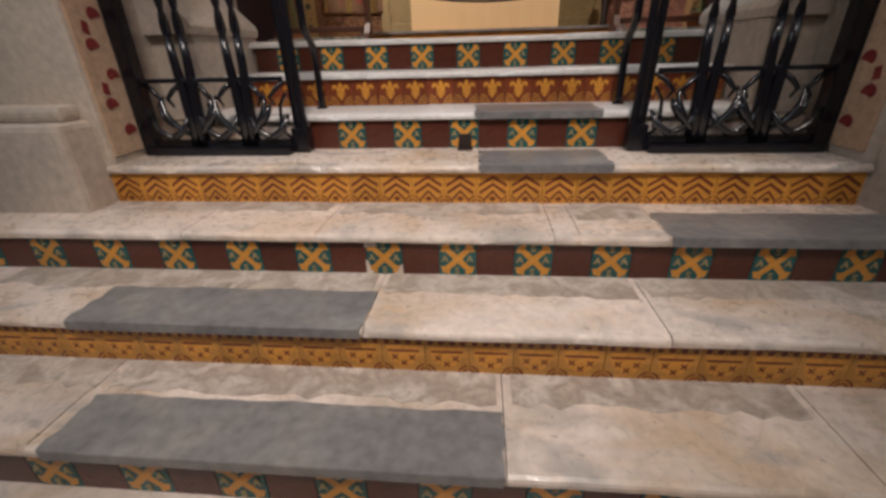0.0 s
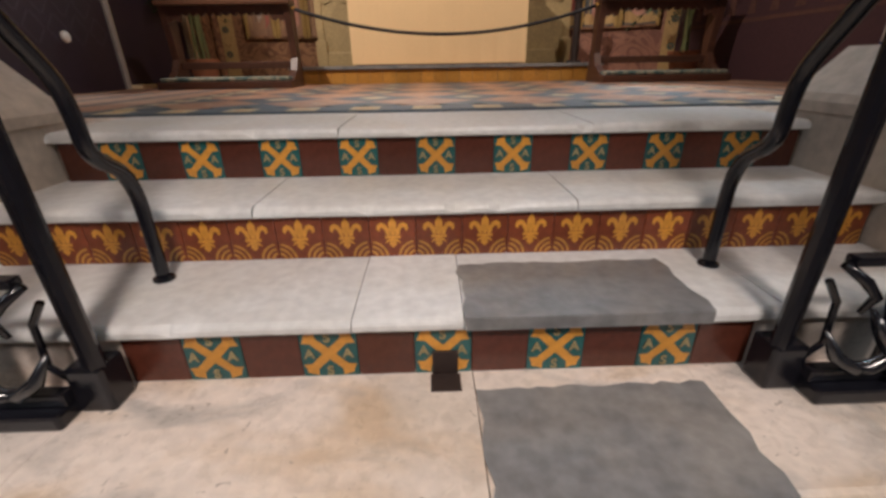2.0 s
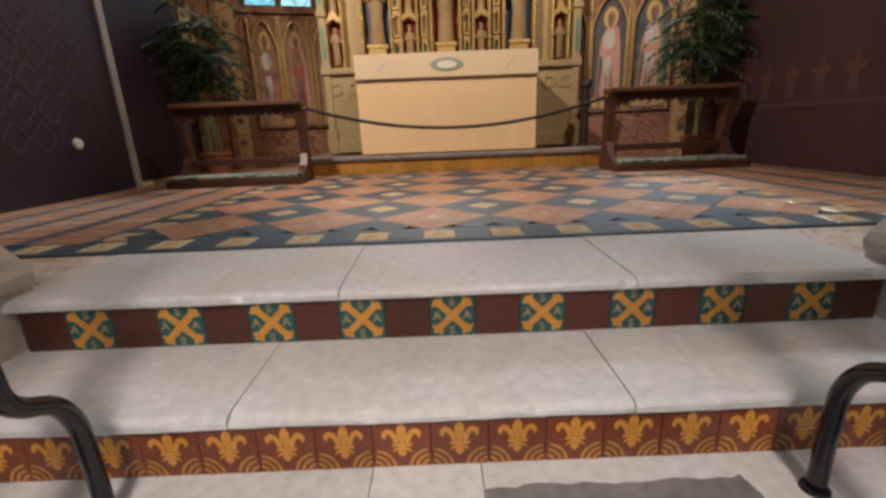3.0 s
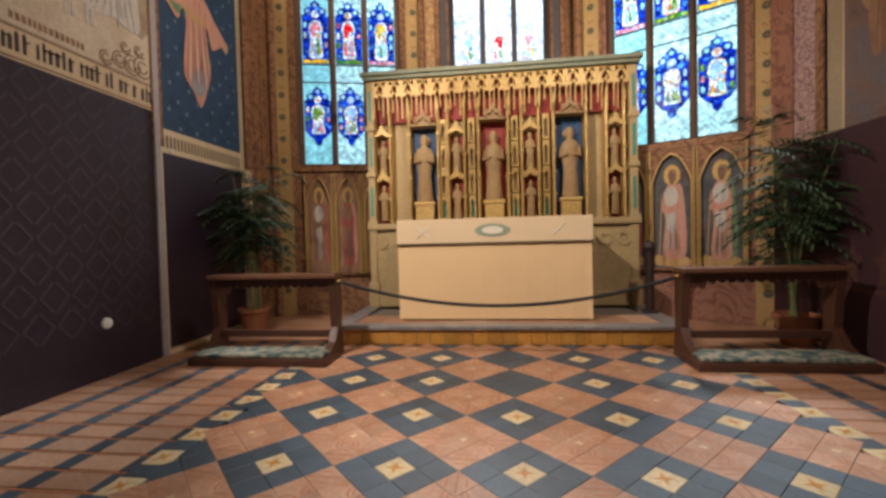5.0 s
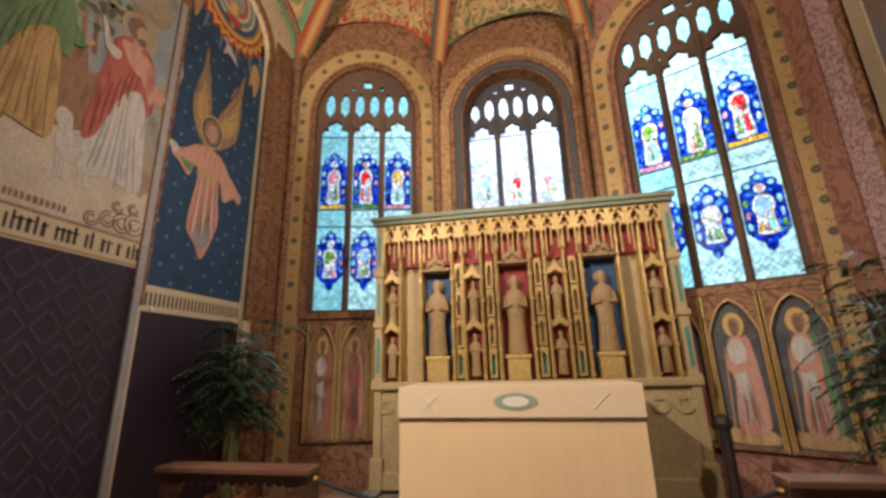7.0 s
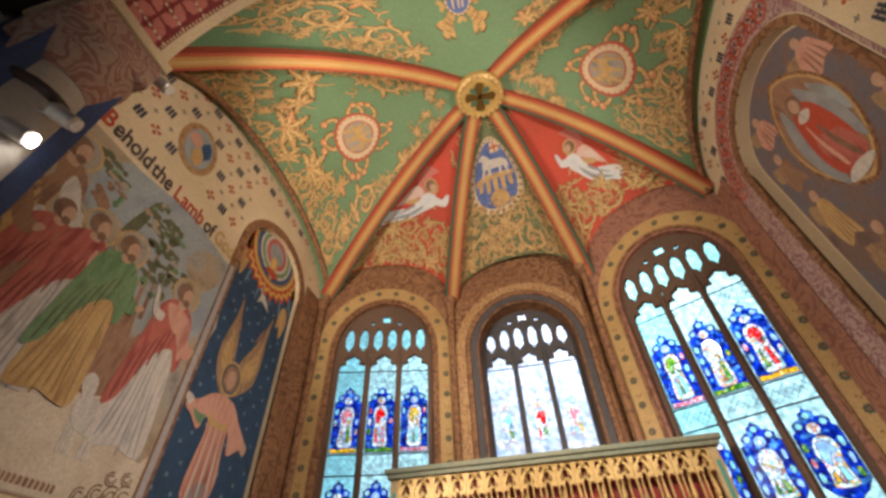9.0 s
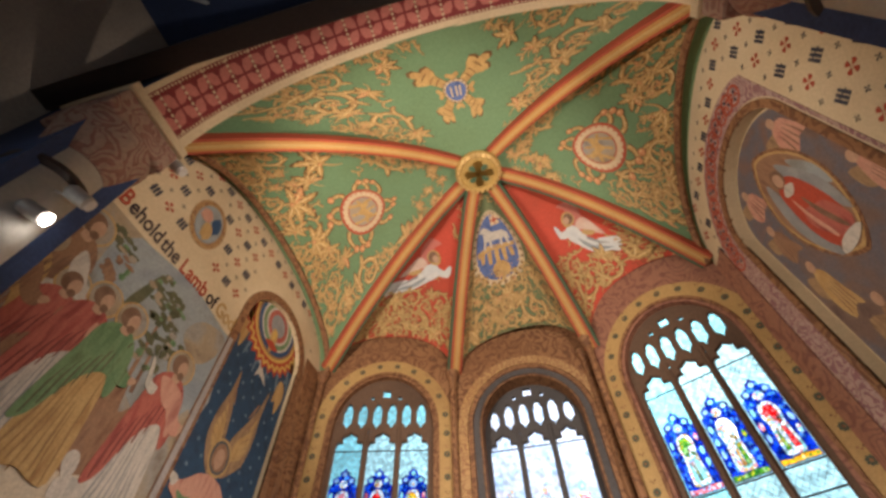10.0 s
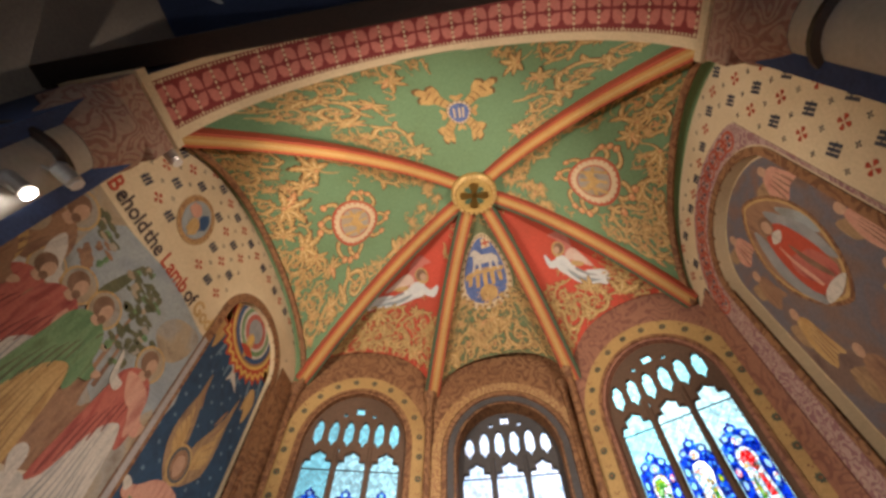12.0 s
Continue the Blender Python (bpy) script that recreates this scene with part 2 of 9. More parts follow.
M = dict(
    limestone=worn("limestone"),
    limestone_rough=patchy("limestone_rough", [(0.5, 0.43, 0.36), (0.36, 0.3, 0.25), (0.58, 0.52, 0.46), (0.28, 0.23, 0.19)], 7, 0.5),
    limestone_clean=mat("limestone_clean", (0.71, 0.71, 0.71), 0.42, 0.1, 5, 0.15, second=(0.6, 0.55, 0.48), coarse=1.5, per_piece=0.05),
    limestone_grey=mat("limestone_grey", (0.19, 0.19, 0.195), 0.32, 0.2, 4, 0.3, second=(0.3, 0.28, 0.26), coarse=4.0, per_piece=0.05),
    pier_stone=mat("pier_stone", (0.52, 0.44, 0.36), 0.8, 0.14, 4, 0.3, second=(0.36, 0.33, 0.31)),
    tile_brown=mat("tile_brown", (0.09, 0.026, 0.016), 0.25, 0.15, 8, 0.05, per_piece=0.18),
    tile_teal=mat("tile_teal", (0.02, 0.1, 0.1), 0.25, 0.15, 8, 0.05, per_piece=0.15),
    tile_gold=mat("tile_gold", (0.64, 0.29, 0.045), 0.3, 0.15, 8, 0.05, per_piece=0.12),
    tile_letter=mat("tile_letter", (0.34, 0.27, 0.13), 0.3, 0.2, 8, 0.05),
    tile_ochre=mat("tile_ochre", (0.5, 0.24, 0.05), 0.3, 0.18, 8, 0.05, per_piece=0.15),
    tile_red=mat("tile_red", (0.19, 0.045, 0.018), 0.3, 0.18, 8, 0.05, per_piece=0.15),
    tile_blue=mat("tile_blue", (0.035, 0.06, 0.085), 0.5, 0.2, 8, 0.06, per_piece=0.25, spec=1.0),
    tile_peach=mat("tile_peach", (0.36, 0.18, 0.1), 0.5, 0.18, 8, 0.08, spec=1.0, second=(0.5, 0.33, 0.22), per_piece=0.14),
    tile_peach_line=mat("tile_peach_line", (0.36, 0.15, 0.07), 0.4, 0.18, 8, 0.05),
    tile_cream=mat("tile_cream", (0.62, 0.5, 0.3), 0.35, 0.2, 10, 0.05, per_piece=0.15),
    mortar=mat("mortar", (0.2, 0.17, 0.14), 0.9, 0.2, 10, 0.2),
    iron=mat("iron", (0.008, 0.008, 0.012), 0.2, 0.2, 10, 0.05, spec=0.5),
    iron_leaf=mat("iron_leaf", (0.012, 0.013, 0.018), 0.22, 0.2, 10, 0.04, spec=0.9),
    brass=mat("brass", (0.6, 0.38, 0.12), 0.3, 0.15, 10, 0.05, metal=1.0),
    pier_paint=mat("pier_paint", (0.5, 0.35, 0.24), 0.8, 0.15, 6, 0.12, second=(0.4, 0.24, 0.16)),
    capital_paint=painted("capital_paint", (0.36, 0.24, 0.18), (0.27, 0.13, 0.1), 6, 0.05, second=(0.33, 0.17, 0.13)),
    oak=mat("oak", (0.075, 0.03, 0.018), 0.4, 0.25, 7, 0.2),
    oak_top=mat("oak_top", (0.13, 0.06, 0.035), 0.28, 0.2, 7, 0.1),
    carpet=patchy("carpet", [(0.03, 0.05, 0.05), (0.06, 0.1, 0.09), (0.3, 0.27, 0.2), (0.04, 0.07, 0.08)], 9, 0.95),
    velvet_rope=mat("velvet_rope", (0.012, 0.012, 0.016), 0.8, 0.2, 20, 0.2),
    linen=mat("linen", (0.78, 0.55, 0.3), 0.85, 0.05, 14, 0.12),
    linen_top=mat("linen_top", (0.74, 0.57, 0.36), 0.85, 0.06, 14, 0.12),
    braid=mat("braid", (0.05, 0.03, 0.03), 0.8),
    embroidery_green=mat("embroidery_green", (0.3, 0.36, 0.26), 0.8, 0.25, 20),
    embroidery_white=mat("embroidery_white", (0.78, 0.72, 0.58), 0.8, 0.1, 20),
    gilt=mat("gilt", (0.52, 0.35, 0.12), 0.42, 0.3, 9, 0.25, metal=0.25, second=(0.34, 0.2, 0.06)),
    carved_stone=mat("carved_stone", (0.36, 0.235, 0.105), 0.6, 0.25, 8, 0.3, second=(0.2, 0.12, 0.05)),
    reredos_stone=mat("reredos_stone", (0.44, 0.32, 0.15), 0.65, 0.2, 7, 0.3, second=(0.34, 0.25, 0.12)),
    niche_blue=mat("niche_blue", (0.02, 0.07, 0.17), 0.6, 0.2),
    niche_red=mat("niche_red", (0.3, 0.025, 0.02), 0.6, 0.2),
    teal_paint=mat("teal_paint", (0.06, 0.26, 0.2), 0.5, 0.2),
    cornice_paint=mat("cornice_paint", (0.16, 0.19, 0.13), 0.6, 0.2, 6, 0.1, second=(0.22, 0.2, 0.12)),
    dark_wood=mat("dark_wood", (0.03, 0.018, 0.015), 0.5, 0.2),
    dado=mat("dado", (0.028, 0.017, 0.032), 0.45, 0.15, 5, 0.1, second=(0.02, 0.013, 0.021)),
    frieze_paint=mat("frieze_paint", (0.075, 0.028, 0.02), 0.8, 0.25, 8, 0.1),
    dado_line=mat("dado_line", (0.058, 0.045, 0.062), 0.6, 0.2),
    dado_right=mat("dado_right", (0.04, 0.012, 0.016), 0.75, 0.15, 5, 0.1),
    plaster_cream=mat("plaster_cream", (0.62, 0.5, 0.33), 0.85, 0.08, 6, 0.12, second=(0.52, 0.4, 0.25)),
    edge_grey=mat("edge_grey", (0.36, 0.33, 0.32), 0.8, 0.15, 6, 0.1),
    gold_shade=patchy("gold_shade", [(0.24, 0.14, 0.06), (0.32, 0.19, 0.08)], 6),
    motif_red=mat("motif_red", (0.4, 0.06, 0.03), 0.8),
    motif_dark=mat("motif_dark", (0.06, 0.06, 0.08), 0.8),
    letter=mat("letter", (0.07, 0.05, 0.05), 0.8),
    scroll_brown=painted("scroll_brown", (0.24, 0.115, 0.052), (0.15, 0.065, 0.03), 4.5, 0.045, second=(0.31, 0.16, 0.075)),
    scroll_gold=painted("scroll_gold", (0.42, 0.26, 0.12), (0.26, 0.13, 0.06), 7, 0.045, second=(0.42, 0.24, 0.09)),
    gold_band=mat("gold_band", (0.43, 0.28, 0.11), 0.7, 0.15, 6, 0.1, second=(0.34, 0.2, 0.075)),
    border_rose=painted("border_rose", (0.42, 0.29, 0.24), (0.25, 0.12, 0.13), 8, 0.05, second=(0.36, 0.24, 0.24)),
    mandorla_ground=patchy("mandorla_ground", [(0.11, 0.07, 0.06), (0.17, 0.11, 0.09), (0.13, 0.12, 0.14), (0.2, 0.11, 0.08)], 1.8),
    rosette=mat("rosette", (0.07, 0.09, 0.06), 0.8, 0.2),
    wall_pink=painted("wall_pink", (0.3, 0.14, 0.09), (0.2, 0.085, 0.06), 4, 0.03, second=(0.25, 0.11, 0.075)),
    vault_plain=mat("vault_plain", (0.14, 0.24, 0.125), 0.8, 0.12, 5, 0.1, second=(0.13, 0.21, 0.1)),
    vault_red=mat("vault_red", (0.52, 0.07, 0.04), 0.8, 0.14, 5, 0.1, second=(0.36, 0.06, 0.03)),
    vault_olive=mat("vault_olive", (0.13, 0.18, 0.085), 0.8, 0.14, 5, 0.1, second=(0.17, 0.16, 0.08)),
    vault_gold=mat("vault_gold", (0.5, 0.32, 0.12), 0.75, 0.3, 9, 0.2, second=(0.34, 0.19, 0.07), coarse=7),
    vault_light=mat("vault_light", (0.68, 0.5, 0.24), 0.75, 0.2, 9, 0.1, second=(0.55, 0.37, 0.16)),
    vault_rose=mat("vault_rose", (0.58, 0.28, 0.12), 0.75, 0.2, 9, 0.1, second=(0.5, 0.2, 0.1)),
    vault_umber=mat("vault_umber", (0.15, 0.08, 0.03), 0.8, 0.25, 9, 0.1),
    roundel_blue=patchy("roundel_blue", [(0.06, 0.1, 0.26), (0.1, 0.15, 0.34), (0.05, 0.08, 0.2)], 6),
    saint_dark=patchy("saint_dark", [(0.05, 0.055, 0.06), (0.1, 0.1, 0.1), (0.09, 0.05, 0.045)], 5),
    rib_gold=mat("rib_gold", (0.55, 0.36, 0.14), 0.7, 0.12, 6, 0.1),
    rib_orange=mat("rib_orange", (0.5, 0.26, 0.08), 0.7, 0.12, 6, 0.1),
    rib_red=mat("rib_red", (0.42, 0.08, 0.04), 0.7, 0.15, 6, 0.1),
    rib_green=mat("rib_green", (0.06, 0.11, 0.06), 0.7, 0.15),
    arch_red=mat("arch_red", (0.2, 0.022, 0.022), 0.75, 0.15, 6, 0.1),
    arch_pink=mat("arch_pink", (0.5, 0.16, 0.13), 0.75, 0.15),
    arch_cream=mat("arch_cream", (0.6, 0.47, 0.3), 0.75, 0.12),
    maroon=painted("maroon", (0.09, 0.02, 0.018), (0.2, 0.06, 0.045), 8, 0.05),
    tracery=mat("tracery", (0.12, 0.07, 0.045), 0.8, 0.2, 5, 0.25),
    tracery_grey=mat("tracery_grey", (0.08, 0.075, 0.08), 0.8, 0.2, 5, 0.25),
    lead=mat("lead", (0.03, 0.03, 0.035), 0.6, 0.1),
    glass_aqua=glass("glass_aqua", (0.42, 0.68, 0.74)),
    glass_ice=glass("glass_ice", (0.55, 0.74, 0.79), streak=0.35),
    # the east window's glare is put into this pale tint
    glass_clear=glass("glass_clear", (0.56, 0.63, 0.74), streak=0.3, bits=((0.62, 0.68, 0.76), (0.5, 0.6, 0.74), (0.6, 0.62, 0.7)), grain=12),
    glass_blue=glass("glass_blue", (0.04, 0.14, 0.58), streak=0.6, bits=((0.02, 0.08, 0.42), (0.2, 0.42, 0.75), (0.06, 0.22, 0.68)), grain=26),
    glass_white=glass("glass_white", (0.74, 0.8, 0.86), streak=0.3, bits=((0.45, 0.6, 0.78), (0.62, 0.7, 0.78), (0.7, 0.5, 0.52), (0.4, 0.62, 0.66), (0.66, 0.56, 0.34))),
    glass_red=glass("glass_red", (0.8, 0.03, 0.05), bits=((0.6, 0.02, 0.04), (0.75, 0.3, 0.32))),
    glass_gold=glass("glass_gold", (0.8, 0.58, 0.12), bits=((0.6, 0.4, 0.08), (0.75, 0.7, 0.5), (0.3, 0.45, 0.15))),
    glass_green=glass("glass_green", (0.2, 0.42, 0.12), bits=((0.1, 0.3, 0.12), (0.45, 0.6, 0.4), (0.5, 0.5, 0.12))),
    glass_skin=glass("glass_skin", (0.66, 0.5, 0.42)),
    glass_pale=glass("glass_pale", (0.45, 0.62, 0.85)),
    glass_pink=glass("glass_pink", (0.72, 0.38, 0.44), bits=((0.7, 0.62, 0.66), (0.55, 0.2, 0.28), (0.5, 0.55, 0.7))),
    fresco_ground=patchy("fresco_ground", [(0.22, 0.16, 0.11), (0.36, 0.28, 0.19), (0.3, 0.28, 0.25), (0.15, 0.1, 0.065)], 2.2),
    fresco_sky=patchy("fresco_sky", [(0.22, 0.25, 0.28), (0.3, 0.33, 0.34), (0.2, 0.2, 0.18)], 2),
    fresco_pale=patchy("fresco_pale", [(0.5, 0.42, 0.31), (0.58, 0.5, 0.38), (0.44, 0.35, 0.25)], 2.2),
    fresco_blue=patchy("fresco_blue", [(0.014, 0.035, 0.075), (0.022, 0.06, 0.12), (0.016, 0.035, 0.07)], 4),
    star_blue=mat("star_blue", (0.13, 0.2, 0.27), 0.8, 0.2),
    skin=patchy("fresco_brown", [(0.14, 0.075, 0.045), (0.24, 0.14, 0.09)], 6),
    robe_gold=patchy("robe_gold", [(0.38, 0.22, 0.08), (0.5, 0.33, 0.14), (0.3, 0.16, 0.06)], 5, streak=2.2),
    robe_green=patchy("robe_green", [(0.08, 0.16, 0.07), (0.16, 0.26, 0.13), (0.1, 0.14, 0.06)], 5, streak=2.2),
    robe_red=patchy("robe_red", [(0.3, 0.06, 0.05), (0.42, 0.12, 0.09), (0.2, 0.03, 0.03)], 5, streak=2.2),
    robe_white=patchy("robe_white", [(0.4, 0.38, 0.34), (0.55, 0.5, 0.44), (0.3, 0.28, 0.26)], 6, streak=2.2),
    robe_pink=patchy("robe_pink", [(0.45, 0.2, 0.15), (0.55, 0.3, 0.22), (0.36, 0.14, 0.11)], 5, streak=2.2),
    robe_brown=patchy("robe_brown", [(0.2, 0.1, 0.06), (0.3, 0.17, 0.1), (0.14, 0.07, 0.05)], 5, streak=2.2),
    foliage_paint=patchy("foliage_paint", [(0.07, 0.08, 0.04), (0.14, 0.13, 0.07)], 7),
    wing_tan=patchy("wing_tan", [(0.24, 0.15, 0.08), (0.34, 0.22, 0.12), (0.17, 0.1, 0.06)], 6, streak=2.0),
    angel_white=patchy("angel_white", [(0.62, 0.62, 0.6), (0.5, 0.53, 0.56)], 6),
    wing_pale=patchy("wing_pale", [(0.62, 0.5, 0.42), (0.55, 0.34, 0.28)], 5),
    robe_maroon=patchy("robe_maroon", [(0.16, 0.03, 0.03), (0.22, 0.06, 0.05)], 6),
    flesh=patchy("flesh_paint", [(0.4, 0.24, 0.16), (0.5, 0.32, 0.22)], 7),
    fold_grey=patchy("fold_grey", [(0.2, 0.21, 0.22), (0.3, 0.3, 0.3)], 6),
    halo=mat("halo", (0.6, 0.38, 0.1), 0.6, 0.15),
    leaf=mat("leaf", (0.018, 0.042, 0.018), 0.65, 0.3, 6, 0.1, second=(0.06, 0.1, 0.035)),
    stem=mat("stem", (0.16, 0.17, 0.06), 0.6, 0.2),
    terracotta=mat("terracotta", (0.3, 0.11, 0.05), 0.8, 0.15),
    soil=mat("soil", (0.03, 0.02, 0.015), 0.95, 0.3),
    white_plastic=mat("white_plastic", (0.75, 0.73, 0.7), 0.4, 0.05),
    shaft=mat("shaft", (0.55, 0.52, 0.48), 0.75, 0.08, 5, 0.15),
    cloud_white=mat("cloud_white", (0.62, 0.67, 0.75), 0.8, 0.15),
    nave_blue=mat("nave_blue", (0.035, 0.06, 0.15), 0.8, 0.2),
    nave_plaster=mat("nave_plaster", (0.42, 0.36, 0.3), 0.85, 0.12),
    wood_dark_roof=mat("wood_dark_roof", (0.05, 0.035, 0.03), 0.7, 0.2),
    lamp_metal=mat("lamp_metal", (0.6, 0.58, 0.55), 0.3, 0.1, metal=0.6),
)
glow = bpy.data.materials.new("lamp_glow")
glow.use_nodes = True
glow.node_tree.nodes["Principled BSDF"].inputs["Emission Color"].default_value = (1, 0.93, 0.82, 1)
glow.node_tree.nodes["Principled BSDF"].inputs["Emission Strength"].default_value = 14
M["glow"] = glow


# ---- mesh helpers ----
def mesh_of(name, bm, mats):
    me = bpy.data.meshes.new(name)
    bm.normal_update()
    bm.to_mesh(me)
    bm.free()
    for m in mats if isinstance(mats, (list, tuple)) else [mats]:
        me.materials.append(M[m])
    return me


def part(name, bm, mats, parent=None, label="", smooth=False):
    me = mesh_of(name, bm, mats)
    if smooth:
        me.polygons.foreach_set("use_smooth", [True] * len(me.polygons))
    ob = new(name, me)
    if parent is not None:
        ob.parent = parent
    if label:
        ob["label"] = label
    return ob


def setting(ob, label, category):
    return tagged(ob, label, category, kind="structure")


def thing(name, label, category, group=""):
    return tagged(new(name), label, category, group)


def box(bm, x0, x1, y0, y1, z0, z1, bevel=0.0, mi=0):
    vs = [bm.verts.new(p) for p in ((x0, y0, z0), (x1, y0, z0), (x1, y1, z0), (x0, y1, z0), (x0, y0, z1), (x1, y0, z1), (x1, y1, z1), (x0, y1, z1))]
    fs = [bm.faces.new([vs[i] for i in q]) for q in ((3, 2, 1, 0), (4, 5, 6, 7), (0, 1, 5, 4), (1, 2, 6, 5), (2, 3, 7, 6), (3, 0, 4, 7))]
    for f in fs:
        f.material_index = mi
    if bevel:
        es = list({e for f in fs for e in f.edges})
        r = bmesh.ops.bevel(bm, geom=es, offset=bevel, segments=2, affect="EDGES", profile=0.6)
        for f in r["faces"]:
            f.material_index = mi
    return vs


def poly(bm, pts, mi=0, xf=None):
    vs = [bm.verts.new(xf @ Vector(p) if xf else p) for p in pts]
    f = bm.faces.new(vs)
    f.material_index = mi
    return f


def slab(bm, pts, depth, xf, mi=0, at=0.0):
    """A flat outline (u, z) given a thickness, in a wall's own frame: u along it, depth into it, z up. Front at depth 'at'."""
    a = [bm.verts.new(xf @ Vector((u, at, z))) for u, z in pts]
    b = [bm.verts.new(xf @ Vector((u, at + depth, z))) for u, z in pts]
    n = len(pts)
    fs = [bm.faces.new(a), bm.faces.new(b[::-1])] + [bm.faces.new((a[i], b[i], b[(i + 1) % n], a[(i + 1) % n])) for i in range(n)]
    for f in fs:
        f.material_index = mi


def holed(bm, outer, holes, depth, xf, at=0.0, mi=0):
    """A slab in a wall's frame with openings that go through it."""
    loops = [outer] + holes
    edges, rings = [], []
    for lp in loops:
        vs = [bm.verts.new(Vector((u, at, z))) for u, z in lp]
        rings.append(vs)
        edges += [bm.edges.new((vs[i], vs[(i + 1) % len(vs)])) for i in range(len(vs))]
    r = bmesh.ops.triangle_fill(bm, use_beauty=True, use_dissolve=False, edges=edges, normal=(0, -1, 0))
    faces = [g for g in r["geom"] if isinstance(g, bmesh.types.BMFace)]
    back = {}
    for f in faces:
        f.material_index = mi
        for v in f.verts:
            if v not in back:
                back[v] = bm.verts.new(v.co + Vector((0, depth, 0)))
        nf = bm.faces.new([back[v] for v in reversed(f.verts)])
        nf.material_index = mi
    for vs in rings:
        n = len(vs)
        for i in range(n):
            if vs[i] in back and vs[(i + 1) % n] in back:
                q = bm.faces.new((vs[i], back[vs[i]], back[vs[(i + 1) % n]], vs[(i + 1) % n]))
                q.material_index = mi
    seen = set(back) | set(back.values()) | {v for vs in rings for v in vs}
    for v in seen:
        v.co = xf @ v.co


def tube(bm, pts, r, n=8, mi=0, closed=False):
    pts = [Vector(p) for p in pts]
    rad = r if isinstance(r, (list, tuple)) else [r] * len(pts)
    rings, up = [], None
    for i, p in enumerate(pts):
        d = (pts[min(i + 1, len(pts) - 1)] - pts[max(i - 1, 0)]).normalized()
        if up is None:
            up = Vector((0, 0, 1)) if abs(d.z) < 0.9 else Vector((1, 0, 0))
        s = d.cross(up).normalized()
        up = s.cross(d).normalized()
        rings.append([bm.verts.new(p + rad[i] * (math.cos(2 * math.pi * k / n) * s + math.sin(2 * math.pi * k / n) * up)) for k in range(n)])
    for a, b in zip(rings, rings[1:]):
        for k in range(n):
            bm.faces.new((a[k], a[(k + 1) % n], b[(k + 1) % n], b[k])).material_index = mi
    for e in (rings[0][::-1], rings[-1]):
        bm.faces.new(e).material_index = mi


def lathe(bm, prof, at=(0, 0, 0), n=20, mi=0, sx=1.0, sy=1.0):
    """A turned shape: a profile of (radius, z) round an upright axis."""
    rings = [[bm.verts.new((at[0] + sx * r * math.cos(2 * math.pi * k / n), at[1] + sy * r * math.sin(2 * math.pi * k / n), at[2] + z)) for k in range(n)] for r, z in prof]
    for a, b in zip(rings, rings[1:]):
        for k in range(n):
            bm.faces.new((a[k], a[(k + 1) % n], b[(k + 1) % n], b[k])).material_index = mi
    bm.faces.new(rings[0][::-1]).material_index = mi
    bm.faces.new(rings[-1]).material_index = mi


def arc(cu, cz, r, a0, a1, n, ry=None):
    return [(cu + r * math.cos(radians(a0 + (a1 - a0) * i / n)), cz + (ry or r) * math.sin(radians(a0 + (a1 - a0) * i / n))) for i in range(n + 1)]


def arched(u0, u1, z0, zs, rise, n=16):
    """An opening's outline: straight jambs from z0 to the springing zs, and a round or flattened head."""
    c, h = (u0 + u1) / 2, (u1 - u0) / 2
    return [(u0, z0), (u1, z0)] + arc(c, zs, h, 0, 180, n, rise)


def pointed(u0, u1, z0, zs, rise, n=5):
    """A light with a trefoiled, pointed head."""
    c, h = (u0 + u1) / 2, (u1 - u0) / 2
    return [(u0, z0), (u1, z0), (u1, zs), (u1 - 0.12 * h, zs + 0.3 * rise), (u1 - 0.5 * h, zs + 0.34 * rise), (u1 - 0.42 * h, zs + 0.68 * rise),
            (c + 0.12 * h, zs + 0.9 * rise), (c, zs + rise), (c - 0.12 * h, zs + 0.9 * rise), (u0 + 0.42 * h, zs + 0.68 * rise),
            (u0 + 0.5 * h, zs + 0.34 * rise), (u0 + 0.12 * h, zs + 0.3 * rise), (u0, zs)]


def flow(pts, n=3):
    """A closed outline rounded through its points."""
    out, m = [], len(pts)
    for i in range(m):
        p0, p1, p2, p3 = pts[i - 1], pts[i], pts[(i + 1) % m], pts[(i + 2) % m]
        for q in range(n):
            t = q / n
            out.append(tuple(0.5 * (2 * b + (c - a) * t + (2 * a - 5 * b + 4 * c - d) * t * t + (3 * b - a - 3 * c + d) * t ** 3) for a, b, c, d in zip(p0, p1, p2, p3)))
    return out


def frame_of(p, q):
    """A wall's frame: u runs from p to q, the second axis goes into the wall, away from the room."""
    u = Vector((q[0] - p[0], q[1] - p[1], 0)).normalized()
    w = Vector((-u.y, u.x, 0))
    return Matrix(((u.x, w.x, 0, p[0]), (u.y, w.y, 0, p[1]), (0, 0, 1, 0), (0, 0, 0, 1)))


